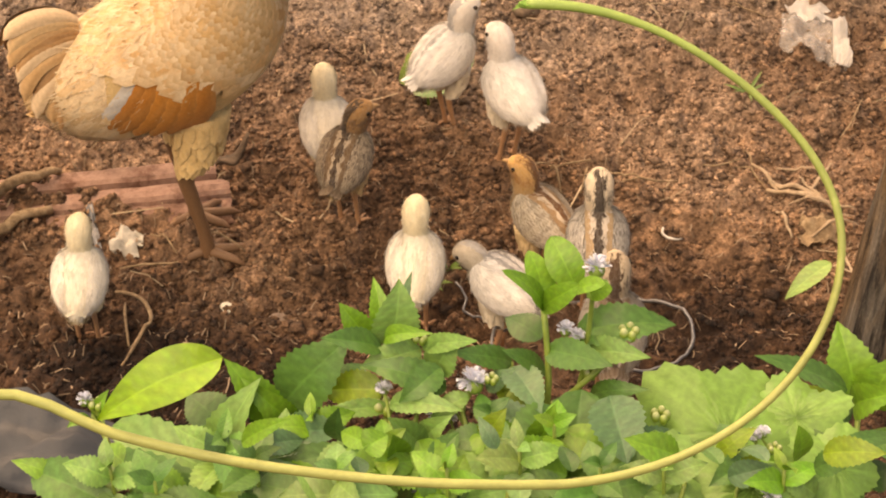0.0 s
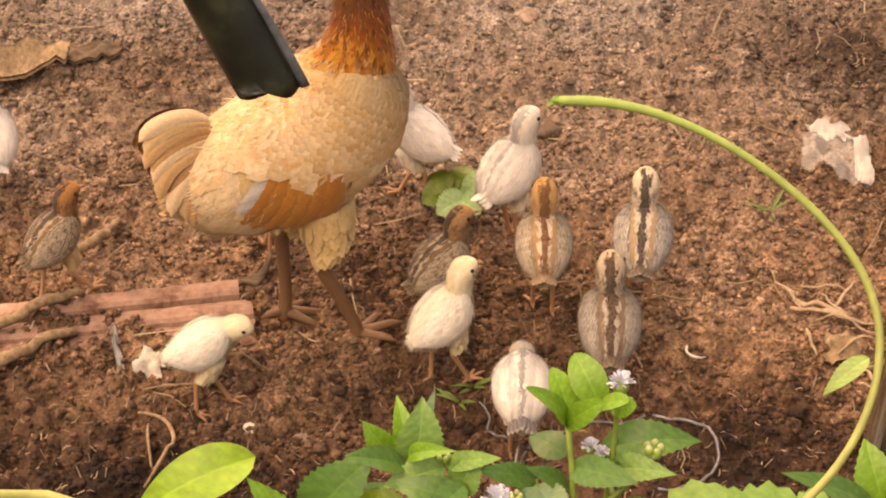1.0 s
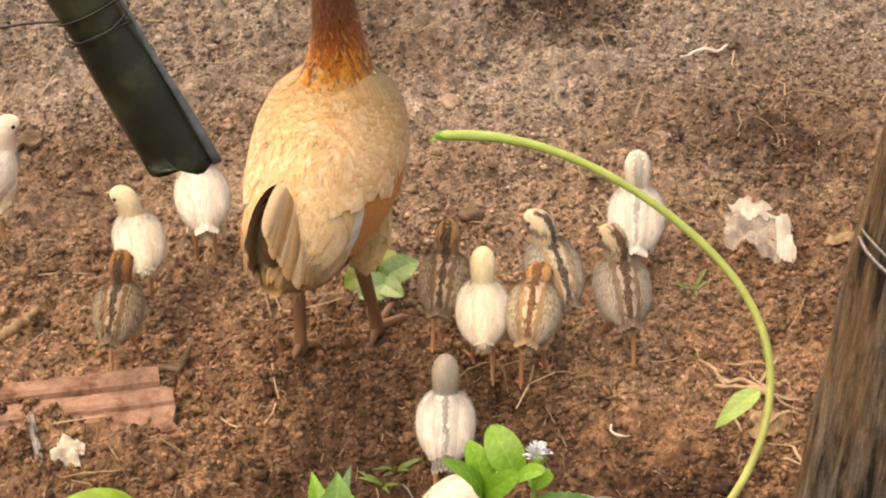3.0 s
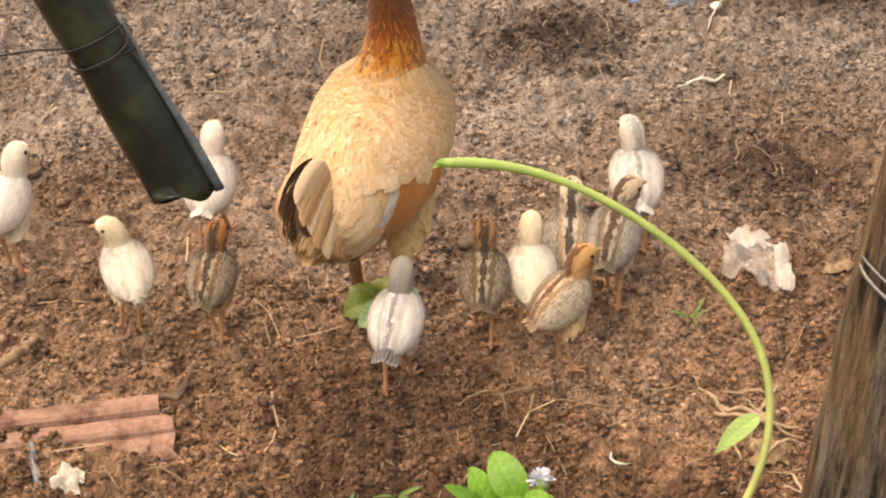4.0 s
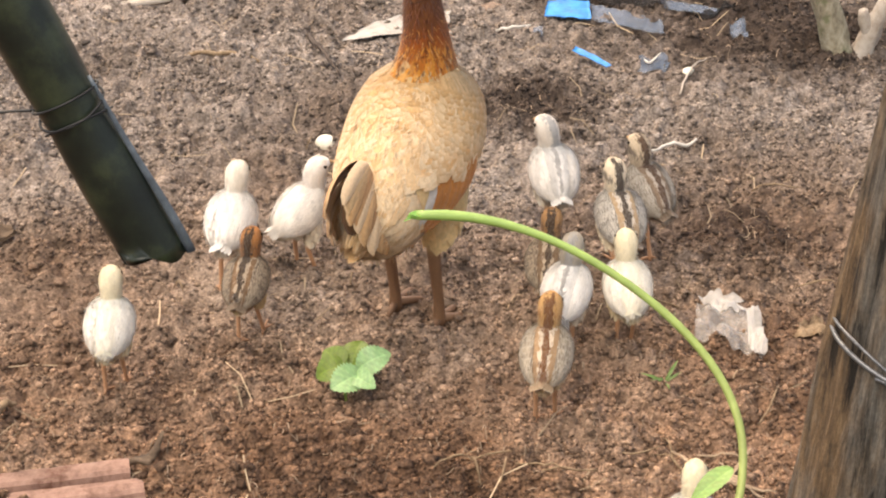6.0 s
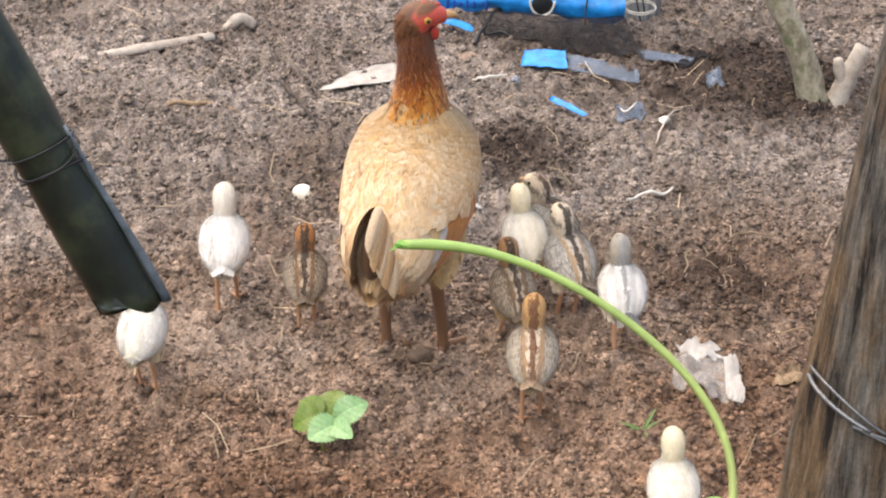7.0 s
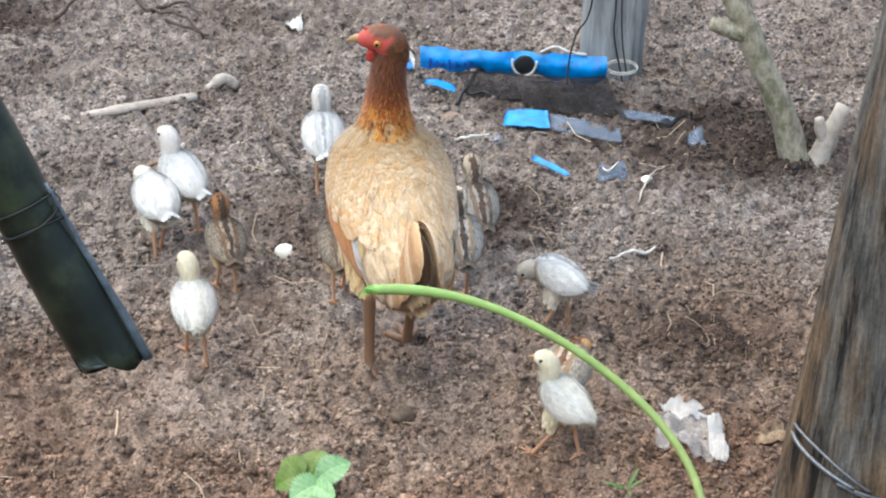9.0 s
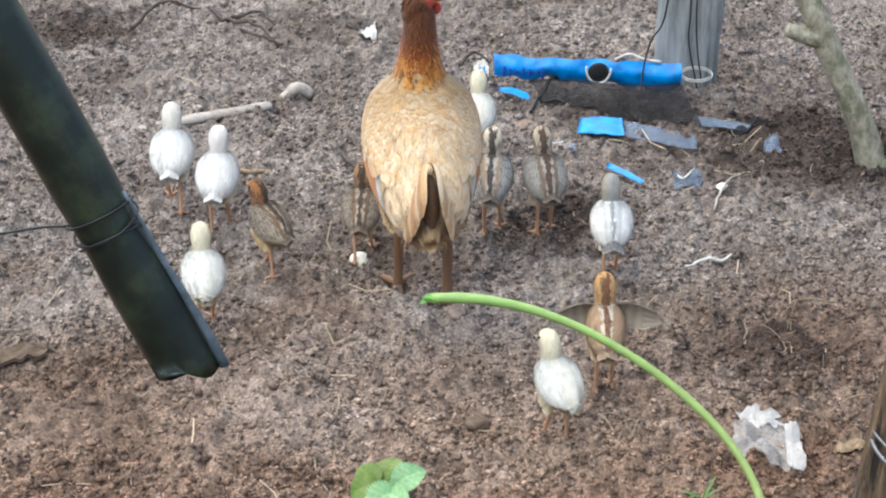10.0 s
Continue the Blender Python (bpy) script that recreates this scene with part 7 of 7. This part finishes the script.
def motions():
    gait(brood["a"], [
        (0, -0.382, 1.473, 0), (0.5, -0.353, 1.521, -80, 10), (1, -0.297, 1.547, -85, 35), (1.5, -0.204, 1.542, -85, 30), (2, -0.107, 1.487, -85, 45), (2.5, -0.032, 1.467, -85, 45),
        (2.7, -0.001, 1.456, -80, 50), (3.8, 0.028, 1.354, -70), (5.2, 0.179, 1.410, -60), (6.3, 0.281, 1.582, 0), (6.5, 0.283, 1.608, 0), (7, 0.293, 1.709, 0),
        (7.5, 0.299, 1.762, 0), (8, 0.258, 1.838, 5), (8.5, 0.256, 1.921, 10), (9, 0.215, 1.958, 70), (9.5, 0.177, 1.994, 75), (10, 0.132, 2.044, 30),
    ])
    gait(brood["b"], [
        (0, -0.169, 1.723, 10), (0.5, -0.209, 1.760, 20), (1, -0.269, 1.835, 70), (1.5, -0.322, 1.907, 50), (2, -0.323, 1.886, 20), (2.5, -0.323, 1.892, 15, 0, 40),
        (2.7, -0.323, 1.899, 15, 0, 50), (3.8, -0.343, 1.896, 30, 0, 50), (4, -0.339, 1.894, 25, 0, 60), (4.5, -0.338, 1.893, 35, 0, 80), (5, -0.336, 1.895, 35, 0, 85),
        (5.2, -0.334, 1.888, 30, 0, 60), (6.3, -0.307, 1.932, -10), (6.5, -0.285, 1.954, -10), (7, -0.273, 2.003, -15), (7.5, -0.252, 2.044, -25, 0, -40),
        (8, -0.218, 2.115, -10), (8.5, -0.206, 2.175, 5), (9, -0.213, 2.218, 10, 0, 20), (9.5, -0.251, 2.262, 30, 0, 30), (10, -0.306, 2.332, 10),
    ])
    gait(brood["c"], [
        (0, -0.143, 1.650, -20, 0, -40), (0.5, -0.110, 1.675, -30, 0, -50), (1, -0.069, 1.691, -60), (1.5, -0.039, 1.711, -55), (2, -0.027, 1.715, -60),
        (2.5, -0.003, 1.742, -20, 0, -30), (2.7, 0.003, 1.761, -15), (3.8, 0.042, 1.861, 0), (4, 0.053, 1.859, -5), (4.5, 0.083, 1.908, 0, 0, 20), (5, 0.114, 1.951, -10),
        (5.2, 0.138, 1.995, -30), (6.3, 0.168, 2.071, 0), (6.5, 0.167, 2.088, 5), (7, 0.152, 2.118, 15), (7.5, 0.123, 2.179, 10), (8, 0.095, 2.242, 10),
        (8.5, 0.043, 2.360, 5), (9, -0.038, 2.411, 10), (9.5, -0.053, 2.434, 0), (10, -0.110, 2.572, -5),
    ])
    gait(brood["d"], [
        (0, -0.070, 1.511, 0), (0.5, -0.078, 1.601, 0), (1, -0.064, 1.604, -60), (1.5, -0.026, 1.617, -60), (2, 0.030, 1.680, -20), (2.5, 0.039, 1.724, 0),
        (2.7, 0.040, 1.725, 0), (3.8, 0.092, 1.869, 0), (4, 0.105, 1.885, 0), (4.5, 0.202, 1.900, -60), (5, 0.234, 1.870, -40), (5.2, 0.232, 1.871, -20),
        (6.3, 0.254, 2.073, 10), (6.5, 0.210, 2.134, 15), (7, 0.174, 2.244, 15), (7.5, 0.144, 2.269, 20), (8, 0.116, 2.320, 15), (8.5, 0.097, 2.463, 5),
        (9, 0.073, 2.616, 0), (9.5, 0.077, 2.695, 0), (10, 0.058, 2.907, -5),
    ])
    gait(brood["e"], [
        (0, -0.045, 1.832, -60), (0.5, -0.040, 1.859, -5), (1, -0.000, 1.855, -45), (1.5, 0.073, 1.855, -90, 30), (2, 0.152, 1.848, -90, 20), (2.5, 0.179, 1.845, -20, 20),
        (2.7, 0.223, 1.869, -10), (3.8, 0.225, 2.035, 0, 0, 20), (4, 0.233, 2.053, 5, 0, 20), (4.5, 0.202, 2.076, 25, 0, 30), (5, 0.156, 2.113, 5), (5.2, 0.160, 2.155, 5),
        (6.3, 0.185, 2.266, 20, 0, 30), (6.5, 0.144, 2.294, 30), (7, 0.084, 2.391, 40), (7.5, -0.048, 2.448, 30), (8, -0.049, 2.516, 0), (8.5, -0.082, 2.587, 20, 0, 30),
        (9, -0.064, 2.755, 5), (9.5, -0.051, 2.760, -20), (10, -0.061, 2.774, -40),
    ])
    gait(brood["f"], [
        (0, 0.019, 1.768, 40), (0.5, -0.011, 1.893, 70), (1, -0.111, 1.925, 80), (1.5, -0.199, 1.915, 85), (2, -0.248, 2.006, 60), (2.5, -0.259, 1.978, 15),
        (2.7, -0.260, 1.972, 15), (3.8, -0.275, 2.050, -10), (4, -0.262, 2.076, -10), (4.5, -0.257, 2.104, -15, 0, -30), (5, -0.247, 2.148, -40), (5.2, -0.237, 2.161, -45),
        (6.3, -0.084, 2.197, -60), (6.5, -0.061, 2.185, -50), (7, 0.000, 2.246, 0), (7.5, -0.051, 2.361, 40), (8, -0.129, 2.433, 60), (8.5, -0.204, 2.533, 40),
        (9, -0.263, 2.609, 50), (9.5, -0.311, 2.636, 45), (10, -0.320, 2.665, -5),
    ])
    gait(brood["g"], [
        (0, 0.046, 1.585, 60), (0.5, 0.033, 1.644, 25), (1, 0.031, 1.707, 0), (1.5, 0.060, 1.736, -10), (2, 0.091, 1.729, -20), (2.5, 0.087, 1.736, 0),
        (2.7, 0.090, 1.728, 0, 40), (3.8, 0.134, 1.791, -70), (4, 0.139, 1.801, -65), (4.5, 0.145, 1.819, -60), (5, 0.147, 1.808, -60), (5.2, 0.144, 1.813, -60),
        (6.3, 0.151, 1.840, 0), (6.5, 0.157, 1.848, -5), (7, 0.164, 1.929, -5), (7.5, 0.188, 1.954, -10), (8, 0.219, 2.007, -15), (8.5, 0.217, 2.026, 20, 40),
        (9, 0.229, 2.030, -30, 50), (9.5, 0.222, 2.021, 0, 20), (10, 0.196, 2.145, 0),
    ])
    gait(brood["h"], [
        (0, 0.013, 1.498, 65, 30), (0.5, 0.014, 1.517, 40, 10), (1, 0.009, 1.525, 0, 50), (1.5, 0.016, 1.527, 10, 50), (2, 0.042, 1.472, 40, 30), (2.5, 0.042, 1.513, 0, 20),
        (2.7, 0.036, 1.537, 0), (3.8, -0.056, 1.742, 0), (4, -0.039, 1.767, -15), (4.5, 0.000, 1.810, -55), (5, 0.054, 1.845, -50), (5.2, 0.090, 1.867, -55),
        (6.3, 0.213, 2.029, -10), (6.5, 0.238, 2.058, -15), (7, 0.282, 2.103, 5), (7.5, 0.268, 2.132, 0), (8, 0.292, 2.201, 0), (8.5, 0.304, 2.288, 15),
        (9, 0.249, 2.339, 80, 60), (9.5, 0.220, 2.399, 60, 20), (10, 0.232, 2.498, 0),
    ])
    gait(brood["i"], [
        (0, 0.104, 1.553, 0), (0.5, 0.137, 1.640, 5), (1, 0.134, 1.744, -5), (1.5, 0.131, 1.757, -5), (2, 0.137, 1.754, -5), (2.5, 0.127, 1.771, 20, 0, 30),
        (2.7, 0.122, 1.778, 25, 0, 40), (3.8, 0.121, 1.931, 5), (4, 0.152, 1.954, -5), (4.5, 0.179, 2.015, 10), (5, 0.223, 2.007, 20), (5.2, 0.248, 2.046, 20),
        (6.3, 0.251, 2.163, 10), (6.5, 0.244, 2.197, 5), (7, 0.226, 2.198, 25), (7.5, 0.213, 2.230, 15), (8, 0.203, 2.264, 15), (8.5, 0.159, 2.339, 25),
        (9, 0.124, 2.426, 10), (9.5, 0.090, 2.468, 0), (10, 0.073, 2.640, -5),
    ])
    gait(brood["j"], [
        (0, 0.111, 1.392, 0), (0.5, 0.083, 1.446, 0), (1, 0.094, 1.593, 0), (1.5, 0.107, 1.643, 0), (2, 0.141, 1.681, -5), (2.5, 0.208, 1.754, -5), (2.7, 0.201, 1.761, 10, 0, 30),
        (3.8, 0.189, 1.913, 0), (4, 0.201, 1.934, -20, 0, -40), (4.5, 0.241, 1.962, 0), (5, 0.292, 2.014, 0), (5.2, 0.311, 2.053, 0), (6.3, 0.270, 2.289, 40),
        (6.5, 0.247, 2.324, 40), (7, 0.210, 2.308, 60), (7.5, 0.169, 2.355, 30), (8, 0.149, 2.428, 20), (8.5, 0.159, 2.532, 15), (9, 0.151, 2.539, 15),
        (9.5, 0.189, 2.563, -10), (10, 0.147, 2.628, 10),
    ])
    gait(brood["k"], [
        (0, -0.603, 1.898, 60), (0.5, -0.578, 1.921, 70), (1, -0.590, 1.930, 20), (1.5, -0.572, 1.986, -50), (2, -0.541, 1.996, -70), (2.5, -0.526, 2.041, -60),
        (2.7, -0.515, 2.028, -60), (3.8, -0.496, 2.027, -40), (4, -0.491, 2.024, -40), (4.5, -0.492, 2.031, -40), (5, -0.428, 2.038, -45), (5.2, -0.374, 2.053, -80, 30),
        (6.3, -0.176, 2.159, 0), (6.5, -0.168, 2.155, 0), (7, -0.196, 2.212, 0), (7.5, -0.200, 2.277, 0), (8, -0.196, 2.345, 0), (8.5, -0.232, 2.436, 20, 0, 30),
        (9, -0.292, 2.566, 30, 40), (9.5, -0.337, 2.635, 10), (10, -0.391, 2.716, 0),
    ])
    gait(brood["l"], [
        (0, -0.518, 1.640, -60), (0.5, -0.491, 1.644, -50), (1, -0.467, 1.708, -50), (1.5, -0.448, 1.721, -70), (2, -0.407, 1.718, -70), (2.5, -0.364, 1.702, -80, 30),
        (2.7, -0.347, 1.721, -10), (3.8, -0.264, 1.845, -10), (4, -0.240, 1.871, -15), (4.5, -0.239, 1.877, 0), (5, -0.240, 1.929, 0), (5.2, -0.230, 1.966, 0),
        (6.3, -0.149, 2.044, -20), (6.5, -0.119, 2.081, -15), (7, -0.096, 2.165, 0), (7.5, -0.087, 2.226, 0), (8, -0.088, 2.275, 0), (8.5, -0.141, 2.369, 25),
        (9, -0.190, 2.446, 20), (9.5, -0.220, 2.488, 40), (10, -0.239, 2.519, 50),
    ])
    gait(mother, [
        (0, -0.296, 1.64, -72, 0, 0, 0.0), (0.5, -0.274, 1.637, -72, 0, 0, 0.7), (1, -0.200, 1.7, -70, 0, 0, 1.3), (1.5, -0.172, 1.705, -65, 0, 0, 2.0), (2, -0.118, 1.78, -45, 0, 0, 6.0), (2.5, -0.104, 1.79, -27, 0, 50, 12.0),
        (2.7, -0.103, 1.805, -20, 0, 20, 11.6), (3.8, -0.063, 1.925, -28, 0, 0, 9.4), (4, -0.052, 1.952, -30, 0, 0, 9.0), (4.5, -0.030, 1.962, -36, 0, 0, 8.0), (5, -0.008, 2.03, -50, 0, 0, 5.1), (5.2, -0.003, 2.045, -50, 0, 0, 4.0),
        (6.3, 0.028, 2.118, -24, 0, 0, 14.0), (6.5, 0.032, 2.128, -24, 0, -20, 14.1), (7, 0.044, 2.155, -20, 0, -62, 14.4), (7.5, 0.06, 2.175, -24, 0, -58, 14.6), (8, 0.048, 2.245, -9, 0, 9, 14.9),
        (8.5, 0.04, 2.285, 4, 0, 75, 15.2), (9, 0.022, 2.282, 14, 0, 70, 15.5), (9.5, -0.002, 2.372, 20, 0, 52, 15.7), (10, -0.028, 2.506, 5, 0, -70, 16.0),
    ])

    walk(vine, [(0, pose(0.0000, 0, 0.0000)), (0.5, pose(-0.0019, 0, -0.0018)), (1, pose(0.0030, 0, 0.0021)), (1.5, pose(0.0044, 0, -0.0033)), (2, pose(0.0025, 0, -0.0028)), (2.5, pose(0.0036, 0, -0.0049)), (2.7, pose(0.0087, 0, -0.0037)), (3.8, pose(0.0038, 0, -0.0065)), (4, pose(0.0030, 0, -0.0068)), (4.5, pose(0.0013, 0, -0.0045)), (5, pose(0.0061, 0, -0.0041)), (5.2, pose(0.0064, 0, -0.0031)), (6.3, pose(0.0049, 0, -0.0081)), (6.5, pose(0.0051, 0, -0.0069)), (7, pose(0.0084, 0, -0.0018)), (7.5, pose(0.0053, 0, -0.0039)), (8, pose(0.0029, 0, -0.0032)), (8.5, pose(0.0053, 0, -0.0006)), (9, pose(0.0056, 0, -0.0007)), (9.5, pose(0.0012, 0, -0.0000)), (10, pose(-0.0006, 0, -0.0019))])
    # the tan chick opens its wings at the end
    for wing, side in zip(brood["g"][4], (-1, 1)):
        hinge = pose(0.018 * side, 0.012, 0.098)

        def turned(a, hinge=hinge, side=side):
            return hinge @ pose(0, 0, 0, -0.3 * a, 0.25 * a * side, a * side) @ hinge.inverted()
        walk(wing, [(0, turned(0)), (9.6, turned(0)), (9.8, turned(40)), (10, turned(80))])


motions()
